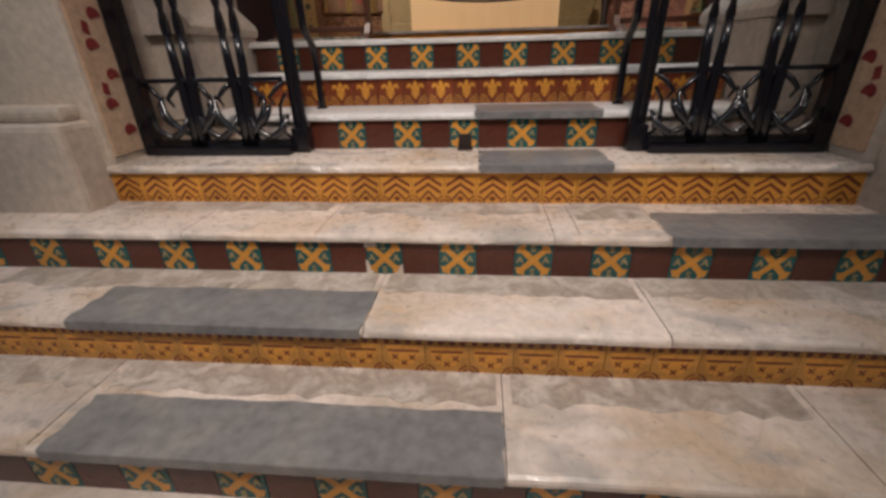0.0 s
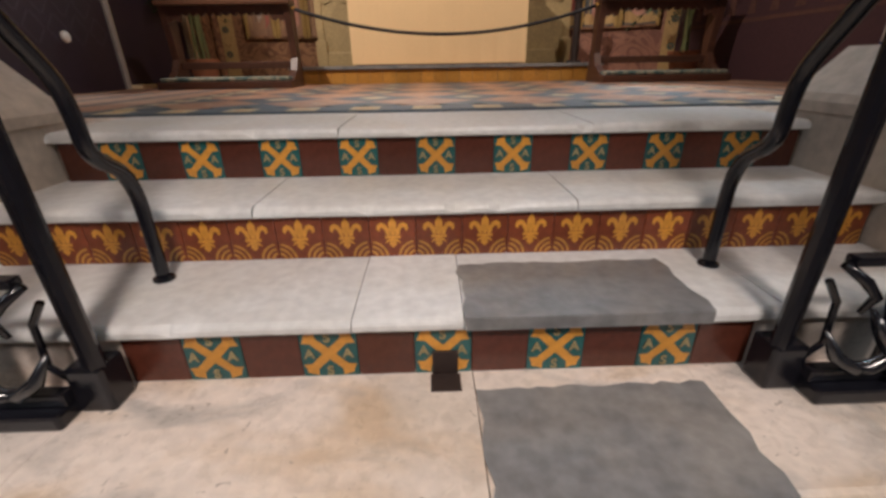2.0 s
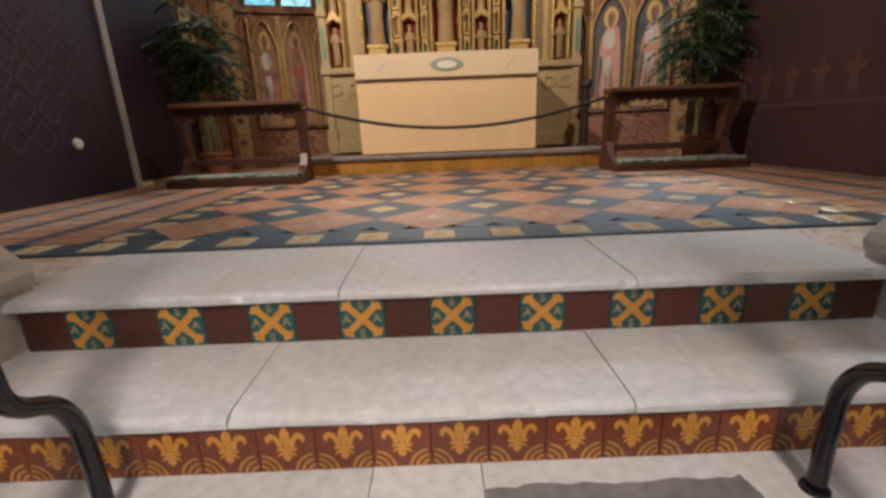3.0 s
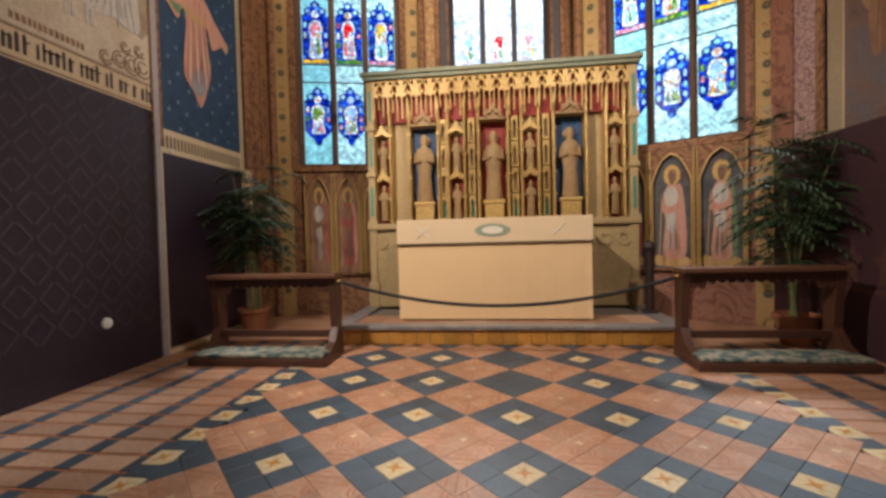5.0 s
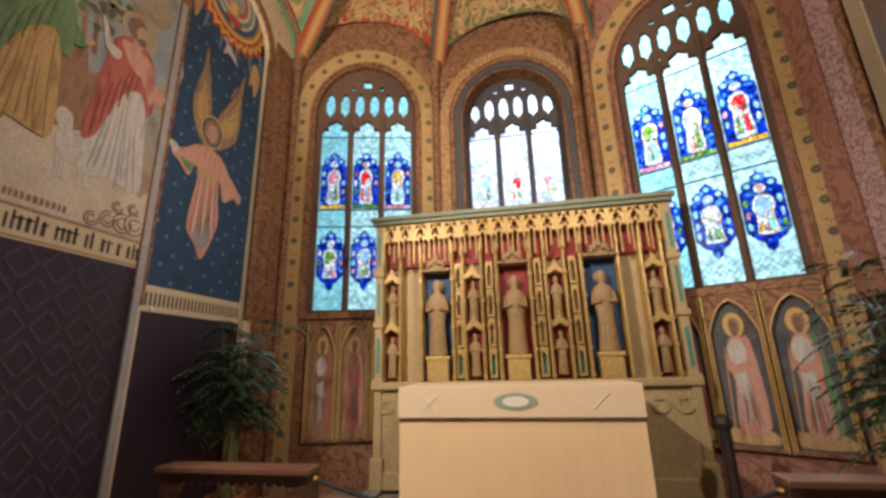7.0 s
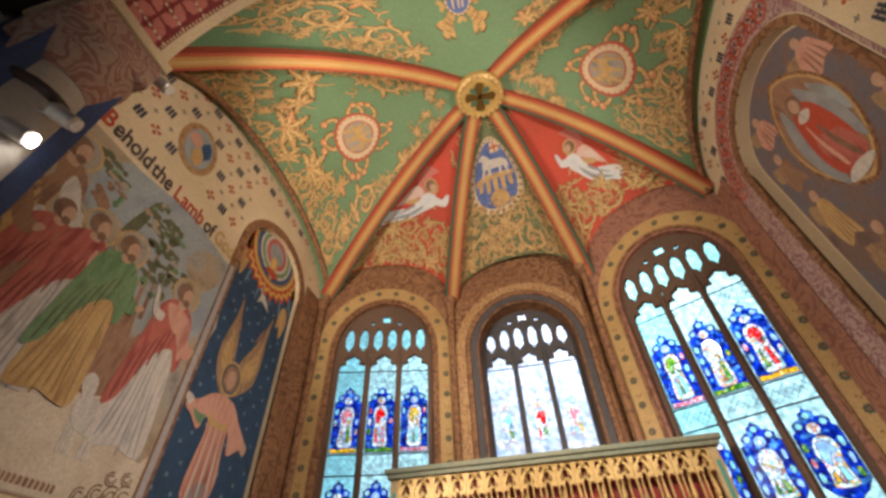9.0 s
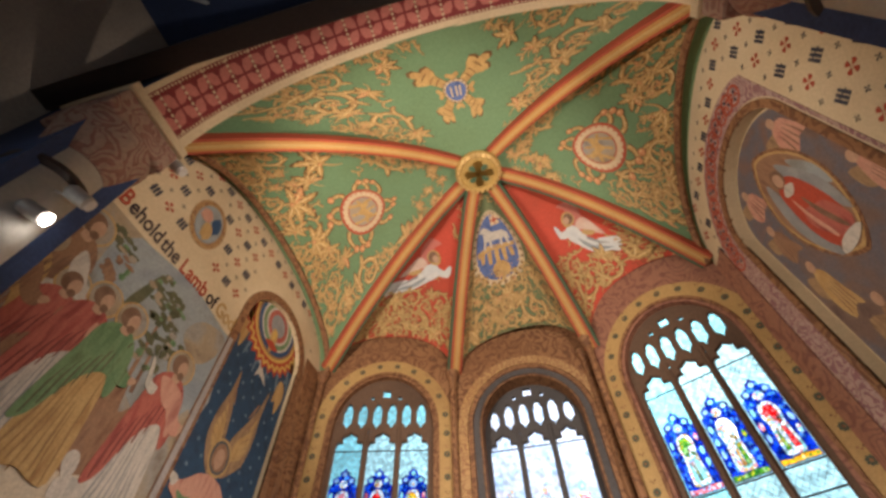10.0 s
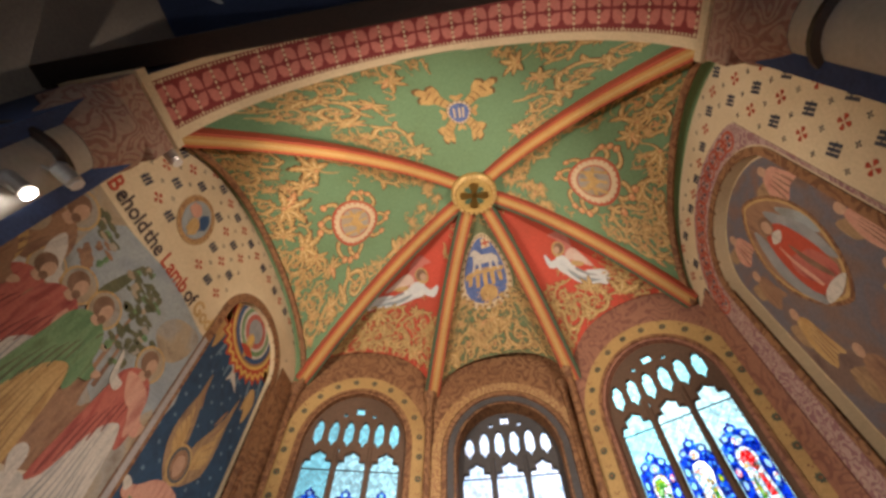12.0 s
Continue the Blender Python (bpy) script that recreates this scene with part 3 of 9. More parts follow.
def text_on(bm, words, size, xf, mi=0, stretch=1.0):
    """Letters with the built-in font, laid flat in a wall's frame, from its origin along u."""
    cu = bpy.data.curves.new("letters", "FONT")
    cu.body, cu.size, cu.extrude, cu.offset = words, size, 0.0015, size * 0.018
    ob = bpy.data.objects.new("letters", cu)
    scene.collection.objects.link(ob)
    bpy.context.view_layer.update()
    me = bpy.data.meshes.new_from_object(ob.evaluated_get(bpy.context.evaluated_depsgraph_get()))
    bpy.data.objects.remove(ob)
    old = len(bm.faces)
    bm.from_mesh(me)
    bm.faces.ensure_lookup_table()
    vs = set()
    for f in bm.faces[old:]:
        f.material_index = mi
        vs |= set(f.verts)
    for v in vs:
        v.co = xf @ Vector((v.co.x * stretch, -0.002 - v.co.z, v.co.y))
    bpy.data.meshes.remove(me)


# ---- plan ----
P = 0.1524                                   # six-inch tiles
RISE = 0.187
STEP_Y = [-2.244, -1.866, -1.49, -1.115, -0.745, -0.376, 0.0]
TOP = [-(6 - k) * RISE for k in range(7)]    # tread heights, lowest first
LOW = -7 * RISE
WL, WR = -3.29, 3.42                         # side walls of the sanctuary
PA, PB, PC, PD = (-3.29, 5.58), (-0.92, 6.18), (1.5, 5.85), (3.42, 4.73)
FL, FR = frame_of(PA, PB), frame_of(PC, PD)
FC = frame_of((-0.92, 6.18), (1.5, 6.18))
LENL = math.dist(PA, PB)
LENR = math.dist(PC, PD)
SIDE_L = frame_of((WL, 0.0), (WL, 6.0))      # u = y
SIDE_R = Matrix(((0, 1, 0, WR), (1, 0, 0, 0), (0, 0, 1, 0), (0, 0, 0, 1)))   # u = y on the other wall
ROOF = 7.9

# ---- floors and steps' cores ----
bm = bmesh.new()
box(bm, -4.2, 4.2, -7.5, -2.2, LOW - 0.3, LOW)
setting(part("floor_chancel", bm, "limestone"), "worn pale stone floor below the chancel steps", "floor")
bm = bmesh.new()
box(bm, -3.8, 3.9, 0.1, 7.2, -0.4, -0.012)
setting(part("floor_sanctuary", bm, "mortar"), "mortar bed of the sanctuary's tile floor", "floor")
bm = bmesh.new()
for k in range(7):
    y1 = STEP_Y[k + 1] + 0.02 if k < 6 else 0.5
    box(bm, -3.2, 3.2, STEP_Y[k] + 0.012, y1, LOW - 0.2, TOP[k] - 0.036)
setting(part("steps_core", bm, "mortar"), "mortar core of the chancel steps", "steps")

# ---- side walls of the sanctuary ----
bm = bmesh.new()
niche = arched(3.38, 4.88, 0.0, 6.18, 0.68)
holed(bm, [(0.4, -0.02), (5.58, -0.02), (5.58, 9.0), (0.4, 9.0)], [[(u, max(z, 0.05)) for u, z in niche]], 0.3, SIDE_L)
box(bm, WL - 0.55, WL - 0.08, 0.4, 5.9, -0.02, ROOF)
wall_west = setting(part("wall_north", bm, "plaster_cream"), "cream painted plaster wall with frescoes and an arched recess", "wall")
bm = bmesh.new()
niche_r = arched(2.15, 3.95, 0.0, 6.1, 0.75)
holed(bm, [(0.4, -0.02), (4.73, -0.02), (4.73, 9.0), (0.4, 9.0)], [[(u, max(z, 0.05)) for u, z in niche_r]], 0.3, SIDE_R)
box(bm, WR + 0.16, WR + 0.55, 0.4, 5.2, -0.02, ROOF)
setting(part("wall_south", bm, "plaster_cream"), "cream painted plaster wall with an arched painted recess", "wall")

# ---- apse walls with their window openings ----
WIN = {}
for name, F, length, u0, u1, sill, spring, rise, m_wall in (
        ("wall_apse_a", FL, LENL, 0.40, 2.06, 2.36, 5.62, 0.98, "scroll_brown"),
        ("wall_apse_b", FC, 2.42, 0.40, 2.02, 2.6, 5.5, 0.86, "scroll_brown"),
        ("wall_apse_c", FR, LENR, 0.34, 1.96, 2.36, 5.55, 0.98, "wall_pink")):
    bm = bmesh.new()
    op = arched(u0, u1, sill, spring, rise, 20)
    holed(bm, [(-0.02, -0.02), (length + 0.02, -0.02), (length + 0.02, ROOF), (-0.02, ROOF)], [op], 0.4 if name == "wall_apse_b" else 0.21, F)
    setting(part(name, bm, m_wall), "apse wall painted with brown scrollwork round a tall window", "wall")
    WIN[name] = (F, u0, u1, sill, spring, rise)
bm = bmesh.new()
box(bm, 1.47, 1.75, 5.86, 6.64, -0.02, ROOF)
setting(part("wall_return", bm, "scroll_brown"), "short painted return between two apse walls", "wall")

# ---- vault ----
BOSS = Vector((0.28, 3.26, 8.6))
SPR = dict(E=Vector((-3.2, 0.95, 6.42)), A=Vector((-3.16, 5.52, 6.72)), B=Vector((-0.9, 6.16, 6.62)), C=Vector((1.5, 5.86, 6.42)), D=Vector((3.36, 4.7, 6.75)), F=Vector((3.15, 0.95, 6.7)))
CELLS = [("E", "A", 7.72, "vault_plain"), ("A", "B", 7.5, "vault_red"), ("B", "C", 7.28, "vault_olive"), ("C", "D", 7.42, "vault_red"), ("D", "F", 7.85, "vault_plain"), ("F", "E", 8.52, "vault_plain")]


def rib(a, s):
    p = SPR[a]
    z = p.z + (BOSS.z - p.z) * (1 - (1 - s) ** 1.9)
    return Vector((p.x + (BOSS.x - p.x) * s, p.y + (BOSS.y - p.y) * s, z))


def vault(cell, s, u, drop=0.0):
    """A point of a vault cell: s from the wall (0) to the boss (1), u from its first rib to its second."""
    a, b, apex, _ = CELLS[cell]
    p = rib(a, s).lerp(rib(b, s), u)
    h = apex - (SPR[a].z * (1 - u) + SPR[b].z * u)
    p.z += h * (1 - s) ** 1.35 * max(0.0, 1 - abs(2 * u - 1) ** 2.3) ** 0.6
    p.z += 0.1 * math.sin(math.pi * s) * math.sin(math.pi * u) - drop
    return p


bm = bmesh.new()
for c in range(6):
    ns, nu = 22, 26
    g = [[bm.verts.new(vault(c, 0.985 * i / ns, j / nu)) for j in range(nu + 1)] for i in range(ns + 1)]
    for i in range(ns):
        for j in range(nu):
            bm.faces.new((g[i][j], g[i + 1][j], g[i + 1][j + 1], g[i][j + 1])).material_index = c
for c, wx in ((0, WL - 0.02), (4, WR + 0.02)):
    g = [[bm.verts.new(p), bm.verts.new((wx, p.y, p.z - 0.02))] for p in (vault(c, 0.0, j / 26) for j in range(27))]
    for a, b in zip(g, g[1:]):
        bm.faces.new((a[0], a[1], b[1], b[0])).material_index = c
ceiling = setting(part("ceiling", bm, [c[3] for c in CELLS], smooth=True), "ribbed vault painted green and red with gold scrollwork", "ceiling")
# unseen cover added over the vault so no sky leaks past its edges
bm = bmesh.new()
box(bm, -3.6, 3.8, 0.2, 6.4, 9.0, 9.2)
setting(part("ceiling_upper", bm, "wood_dark_roof"), "unseen dark boards that block the sky above the vault", "ceiling")

for key in SPR:
    bm = bmesh.new()
    n = 20
    lines = [(0, 0.024, 0.05, 0), (0.043, 0.02, 0.042, 3), (-0.043, 0.02, 0.042, 3), (0.083, 0.021, 0.034, 1), (-0.083, 0.021, 0.034, 1)]
    if key in "ABCD":
        lines.append((0.126 if key in "BD" else -0.126, 0.024, 0.026, 2))
    for off, wid, deep, mi in lines:
        rings = []
        for i in range(n + 1):
            s = 0.97 * i / n
            p, q = rib(key, s), rib(key, min(1, s + 0.02))
            d = (q - p).normalized()
            side = d.cross(Vector((0, 0, 1))).normalized()
            dn = side.cross(d).normalized()
            if dn.z > 0:
                dn = -dn
            o = p + side * off
            rings.append([bm.verts.new(o + side * a * wid + dn * b) for a, b in ((-1, -0.12), (-1, deep * 0.6), (-0.5, deep), (0.5, deep), (1, deep * 0.6), (1, -0.12))])
        for a, b in zip(rings, rings[1:]):
            for k in range(5):
                bm.faces.new((a[k], a[k + 1], b[k + 1], b[k])).material_index = mi
    setting(part("vault_rib", bm, ["rib_gold", "rib_red", "rib_green", "rib_orange"]), "gold and red painted stone vault rib", "vault rib")

boss = thing("vault_boss", "round gilded and carved vault boss", "vault boss")
bm = bmesh.new()
lathe(bm, [(0.2, 0.1), (0.36, 0.06), (0.4, 0.0), (0.38, -0.06), (0.32, -0.09), (0.3, -0.06), (0.02, -0.06)][::-1], BOSS - Vector((0, 0, 0.1)), 32)
part("disc", bm, "gilt", boss)
bm = bmesh.new()
for k in range(24):
    a = 2 * math.pi * k / 24
    bmesh.ops.create_icosphere(bm, subdivisions=1, radius=0.035, matrix=Matrix.Translation(BOSS + Vector((0.35 * math.cos(a), 0.35 * math.sin(a), -0.18))))
part("beading", bm, "rib_gold", boss)
bm = bmesh.new()
for k in range(4):
    a = math.pi / 2 * k + 0.1
    xf = Matrix.Translation(BOSS + Vector((0, 0, -0.18))) @ Matrix.Rotation(a, 4, "Z")
    poly(bm, [(-0.03, 0, 0), (-0.08, 0.22, 0), (0, 0.25, 0), (0.08, 0.22, 0), (0.03, 0, 0)], 0, xf)
part("cross", bm, "brass", boss)
for k in range(4):
    bm = bmesh.new()
    a = math.pi / 2 * k + 0.1 + math.pi / 4
    xf = Matrix.Translation(BOSS + Vector((0, 0, -0.175))) @ Matrix.Rotation(a, 4, "Z")
    poly(bm, [(-0.03, 0.08, 0), (-0.05, 0.18, 0), (0, 0.22, 0), (0.05, 0.18, 0), (0.03, 0.08, 0)], 0, xf)
    part("inlay", bm, "rib_green", boss)

# ---- the arch between chancel and sanctuary ----
AX, AZ, AR = -0.05, 5.95, 2.62
bm = bmesh.new()
xf_arch = frame_of((0, 0.95), (1, 0.95)) @ Matrix.Translation((0, -0.62, 0))
ring = arc(AX, AZ, AR, 0, 180, 40)
holed(bm, [(-4.3, -0.4), (4.3, -0.4), (4.3, 9.3), (-4.3, 9.3)], [[(AX - AR, -0.36), (AX + AR, -0.36)] + ring], 0.6, xf_arch)
arch_wall = setting(part("wall_arch", bm, "nave_blue"), "plastered wall carrying the round sanctuary arch", "wall")


def soffit(name, y0, y1, r, m, mi_list, label):
    b = bmesh.new()
    pts = arc(AX, AZ, r, 0, 180, 48)
    for (ua, za), (ub, zb) in zip(pts, pts[1:]):
        poly(b, [(ua, y0, za), (ua, y1, za), (ub, y1, zb), (ub, y0, zb)])
    return setting(part(name, b, m), label, "trim")


soffit("trim_soffit", 0.36, 0.9, AR - 0.006, "arch_red", None, "dark red painted soffit of the arch")
bm = bmesh.new()
for y0, y1 in ((0.33, 0.39), (0.87, 0.97)):
    pts, pts2 = arc(AX, AZ, AR - 0.012, 0, 180, 48), arc(AX, AZ, AR + 0.05, 0, 180, 48)
    for (ua, za), (ub, zb), (uc, zc), (ud, zd) in zip(pts, pts[1:], pts2, pts2[1:]):
        poly(bm, [(ua, y0, za), (ua, y1, za), (ub, y1, zb), (ub, y0, zb)])
        poly(bm, [(ua, y1, za), (uc, y1, zc), (ud, y1, zd), (ub, y1, zb)])
        poly(bm, [(ua, y0, za), (uc, y0, zc), (ud, y0, zd), (ub, y0, zb)])
setting(part("trim_arch_edge", bm, "arch_cream"), "cream painted edges of the arch soffit", "trim")
ornament = tagged(new("arch_ornament"), "painted pink flowers and cream beads along the red arch", "wall painting", kind="structure")
for k in range(24):
    bm = bmesh.new()
    a = 180 * (k + 0.5) / 24
    ca, sa = math.cos(radians(a)), math.sin(radians(a))
    t = Vector((-sa, 0, ca))
    o = Vector((AX + (AR - 0.012) * ca, 0.63, AZ + (AR - 0.012) * sa))
    for q in range(4):
        th = math.pi / 2 * q + math.pi / 4
        d = t * math.cos(th) + Vector((0, 1, 0)) * math.sin(th)
        e = t * -math.sin(th) + Vector((0, 1, 0)) * math.cos(th)
        poly(bm, [o + d * 0.02, o + d * 0.08 + e * 0.055, o + d * 0.15 + e * 0.07, o + d * 0.23, o + d * 0.15 - e * 0.07, o + d * 0.08 - e * 0.055])
    part("flower", bm, "arch_pink", ornament)
    bm = bmesh.new()
    for yy in np.linspace(0.42, 0.84, 8):
        c = Vector((AX + (AR - 0.012) * math.cos(radians(a + 3.75)), yy, AZ + (AR - 0.012) * math.sin(radians(a + 3.75))))
        t2 = Vector((-math.sin(radians(a + 3.75)), 0, math.cos(radians(a + 3.75))))
        poly(bm, [c + t2 * 0.022, c + Vector((0, 0.024, 0)), c - t2 * 0.022, c - Vector((0, 0.024, 0))])
    part("bead_row", bm, "arch_cream", ornament)
for yy in (0.415, 0.85):
    bm = bmesh.new()
    for k in range(150):
        a = 180 * (k + 0.5) / 150
        c = Vector((AX + (AR - 0.012) * math.cos(radians(a)), yy, AZ + (AR - 0.012) * math.sin(radians(a))))
        t2 = Vector((-math.sin(radians(a)), 0, math.cos(radians(a))))
        poly(bm, [c + t2 * 0.018, c + Vector((0, 0.018, 0)), c - t2 * 0.018, c - Vector((0, 0.018, 0))])
    part("bead_border", bm, "arch_cream", ornament)


# ---- windows ----
def inset(pts, d):
    cu, cz = sum(p[0] for p in pts) / len(pts), sum(p[1] for p in pts) / len(pts)
    return [(cu + (u - cu) * (1 - d), cz + (z - cz) * (1 - d)) for u, z in pts]


def blob(cu, cz, w, h, seed, n=14, rough=0.18):
    r = random.Random(seed)
    return [(cu + w * math.cos(a) * (1 + rough * r.uniform(-1, 1)), cz + h * math.sin(a) * (1 + rough * r.uniform(-1, 1))) for a in [2 * math.pi * k / n for k in range(n)]]


def canopy(c, z0, z1, w, flat=False):
    """The cusped blue ground behind a window's figure, standing on a bar or ending in a pendant."""
    h = z1 - z0
    foot = [(c - w, z0), (c + w, z0)] if flat else [(c - w, z0 + 0.24 * h), (c - w * 0.62, z0 + 0.14 * h), (c - w * 0.3, z0 + 0.1 * h), (c - w * 0.24, z0 + 0.03 * h), (c, z0 - 0.02 * h), (c + w * 0.24, z0 + 0.03 * h), (c + w * 0.3, z0 + 0.1 * h), (c + w * 0.62, z0 + 0.14 * h), (c + w, z0 + 0.24 * h)]
    return foot + [(c + w, z0 + 0.74 * h), (c + w * 0.8, z0 + 0.77 * h), (c + w * 0.86, z0 + 0.83 * h), (c + w * 0.6, z0 + 0.87 * h), (c + w * 0.34, z0 + 0.885 * h), (c + w * 0.36, z0 + 0.93 * h), (c + w * 0.1, z0 + 0.96 * h), (c, z0 + h),
                   (c - w * 0.1, z0 + 0.96 * h), (c - w * 0.36, z0 + 0.93 * h), (c - w * 0.34, z0 + 0.885 * h), (c - w * 0.6, z0 + 0.87 * h), (c - w * 0.86, z0 + 0.83 * h), (c - w * 0.8, z0 + 0.77 * h), (c - w, z0 + 0.74 * h)]


def figure_glass(win, F, at, c, z0, z1, w, robe, seed, bare=False, flat=False):
    """One pictured panel: blue cusped ground with openings for the figure, its halo and the canopy's lobes, each its own pane. Returns its outline."""
    h = z1 - z0
    r = random.Random(seed)

    def pane(name, pts, m, holes=()):
        b = bmesh.new()
        holed(b, pts, list(holes), 0.004, F, at)
        g = part(name, b, m, win)
        g.visible_shadow = False
        b = bmesh.new()
        q = [F @ Vector((u, at - 0.002, z)) for u, z in pts]
        tube(b, q + [q[0]], 0.0034, 4)
        part("lead_line", b, "lead", g)
    j = lambda: r.uniform(-0.035, 0.035)
    lean = r.uniform(-0.1, 0.1)
    q = lambda pts: [(c + (x + lean * (0.4 - z) + j() * 0.5) * w, z0 + (z + j() * 0.3) * h) for x, z in pts]
    foot = 0.1 if flat else 0.2
    body = flow(q([(-0.5, foot), (0.0, foot - 0.015), (0.52, foot), (0.46, 0.3), (0.42, 0.44), (0.54, 0.54), (0.38, 0.65), (0.1, 0.68), (-0.12, 0.68), (-0.4, 0.64), (-0.54, 0.53), (-0.42, 0.42), (-0.46, 0.28)]), 2)
    halo = [(c + 0.29 * w * math.cos(2 * math.pi * k / 14), z0 + 0.765 * h + 0.29 * w * math.sin(2 * math.pi * k / 14)) for k in range(14)]
    face = flow([(c + x * w, z0 + z * h) for x, z in ((-0.1, 0.76), (0, 0.8), (0.1, 0.76), (0.07, 0.73), (-0.07, 0.73))], 2)
    sd = r.choice((1, -1))
    torso = q([(sd * x, z) for x, z in ((-0.3, 0.62), (0.08, 0.64), (0.34, 0.57), (0.36, 0.5), (0.1, 0.52), (-0.04, 0.44), (-0.1, 0.4), (-0.32, 0.43), (-0.38, 0.53))][::sd])
    skirts = [q([(-0.36, foot + 0.04), (-0.12, foot + 0.03), (-0.2, 0.36), (-0.3, 0.33)]), q([(0.1, foot + 0.04), (0.38, foot + 0.04), (0.3, 0.36), (0.06, 0.38)]), q([(0.12, 0.47), (0.36, 0.45), (0.3, 0.4), (0.14, 0.41)]), q([(-0.06, foot + 0.03), (0.05, foot + 0.03), (0.0, 0.33), (-0.1, 0.31)])]
    pieces = [torso] + skirts
    lobes = [[(c + x * w + rr * w * math.cos(2 * math.pi * k / 9), z0 + z * h + rr * w * math.sin(2 * math.pi * k / 9)) for k in range(9)] for x, z, rr in ((0, 0.905, 0.17), (-0.56, 0.815, 0.17), (0.56, 0.815, 0.17))]
    sides = [flow(blob(c + sx_ * 0.79 * w, z0 + z * h, 0.13 * w, 0.05 * h, seed + int(90 * z) + sx_, 6, 0.25), 2) for sx_ in (-1, 1) for z in (0.3, 0.44, 0.6)]
    outline = canopy(c, z0, z1, w, flat)
    if not bare:
        ground = [(c - 0.96 * w, z0 + 0.008), (c + 0.96 * w, z0 + 0.008), (c + 0.96 * w, z0 + 0.06 * h), (c + 0.3 * w, z0 + 0.075 * h), (c - 0.4 * w, z0 + 0.055 * h), (c - 0.96 * w, z0 + 0.07 * h)]
        pane("blue_pane", outline, "glass_blue", [body, halo] + lobes + sides + ([ground] if flat else []))
        for pts in lobes:
            pane("lobe_pane", pts, r.choice(["glass_aqua", "glass_pale", "glass_ice"]))
        for pts in sides:
            pane("side_pane", pts, r.choice(["glass_aqua", "glass_white", "glass_pale", "glass_green", "glass_pink", "glass_blue"]))
        if flat:
            pane("ground_pane", ground, r.choice(["glass_gold", "glass_green", "glass_pink"]))
    pane("robe_pane", body, "glass_white", pieces)
    for k, pts in enumerate(pieces):
        pane("drapery_pane", pts, robe if k == 0 else r.choice(["glass_white", "glass_pale", "glass_gold", robe, "glass_aqua", "glass_pink", "glass_green"]))
    pane("halo_pane", halo, "glass_white" if seed % 3 else "glass_pale", [face])
    pane("face_pane", face, "glass_skin" if seed % 2 else "glass_white")
    return [outline] if not bare else [body, halo]


def window(name, key, lights, label, m_tracery, at, plain, zs=5.36, drop=0.0):
    F, u0, u1, sill, spring, rise = WIN[key]
    win = setting(new(name), label, "window")
    op = arched(u0 - 0.01, u1 + 0.01, sill - 0.01, spring, rise + 0.01, 20)
    a, b_ = lights
    w = (b_ - a - 2 * 0.085) / 3
    holes, tops = [], []
    for k in range(3):
        l0 = a + k * (w + 0.085)
        holes.append(pointed(l0, l0 + w, sill + 0.05, zs + drop, 0.24))
    q = (b_ - a) / 6.0
    for k in range(6):
        c = a + (k + 0.5) * q
        lim = spring + rise * math.sqrt(max(0, 1 - ((c - (u0 + u1) / 2) / ((u1 - u0) / 2)) ** 2)) - 0.1
        z0, z1 = zs + drop + 0.3, min(zs + drop + 0.76, lim)
        holes.append([(c - 0.03, z0 + 0.06), (c, z0), (c + 0.03, z0 + 0.06), (c + 0.075, z0 + 0.1), (c + 0.08, z1 - 0.13), (c + 0.05, z1 - 0.08), (c + 0.045, z1 - 0.03), (c, z1), (c - 0.045, z1 - 0.03), (c - 0.05, z1 - 0.08), (c - 0.08, z1 - 0.13), (c - 0.075, z0 + 0.1)])
    c = (a + b_) / 2
    for dx, z, r in ((0, zs + drop + 0.95, 0.1), (-0.24, zs + drop + 0.87, 0.045), (0.24, zs + drop + 0.87, 0.045), (-w * 0.5 - 0.04, zs + drop + 0.25, 0.05), (w * 0.5 + 0.04, zs + drop + 0.25, 0.05)):
        holes.append([(c + dx + r * (1.0 if k % 2 else 0.62) * math.cos(2 * math.pi * k / 8), z + r * (1.0 if k % 2 else 0.62) * math.sin(2 * math.pi * k / 8)) for k in range(8)])
    bm = bmesh.new()
    holed(bm, op, holes, 0.065, F, at - 0.03)
    part("tracery", bm, m_tracery, win, "dark stone mullions and tracery")
    # mullion rolls in front of the flat tracery
    for k in range(1, 3):
        uc = a + k * (w + 0.085) - 0.0425
        bm = bmesh.new()
        tube(bm, [F @ Vector((uc, at - 0.04, sill)), F @ Vector((uc, at - 0.04, zs + drop + 0.3))], 0.034, 8)
        part("mullion", bm, m_tracery, win)
    # roll mouldings round the lights and the tracery
    for pts in holes[:9]:
        bm = bmesh.new()
        q = [F @ Vector((u, at - 0.032, z)) for u, z in inset(pts, -0.03)]
        tube(bm, q + [q[0]], 0.011, 5)
        part("tracery_roll", bm, m_tracery, win)
    pictured = {}
    for k in range(3):
        cc = a + k * (w + 0.085) + w / 2
        robes = [["glass_pink", "glass_red", "glass_gold"], ["glass_aqua", "glass_red", "glass_pink"], ["glass_green", "glass_white", "glass_red"]][{"wall_apse_a": 0, "wall_apse_b": 1}.get(key, 2)]
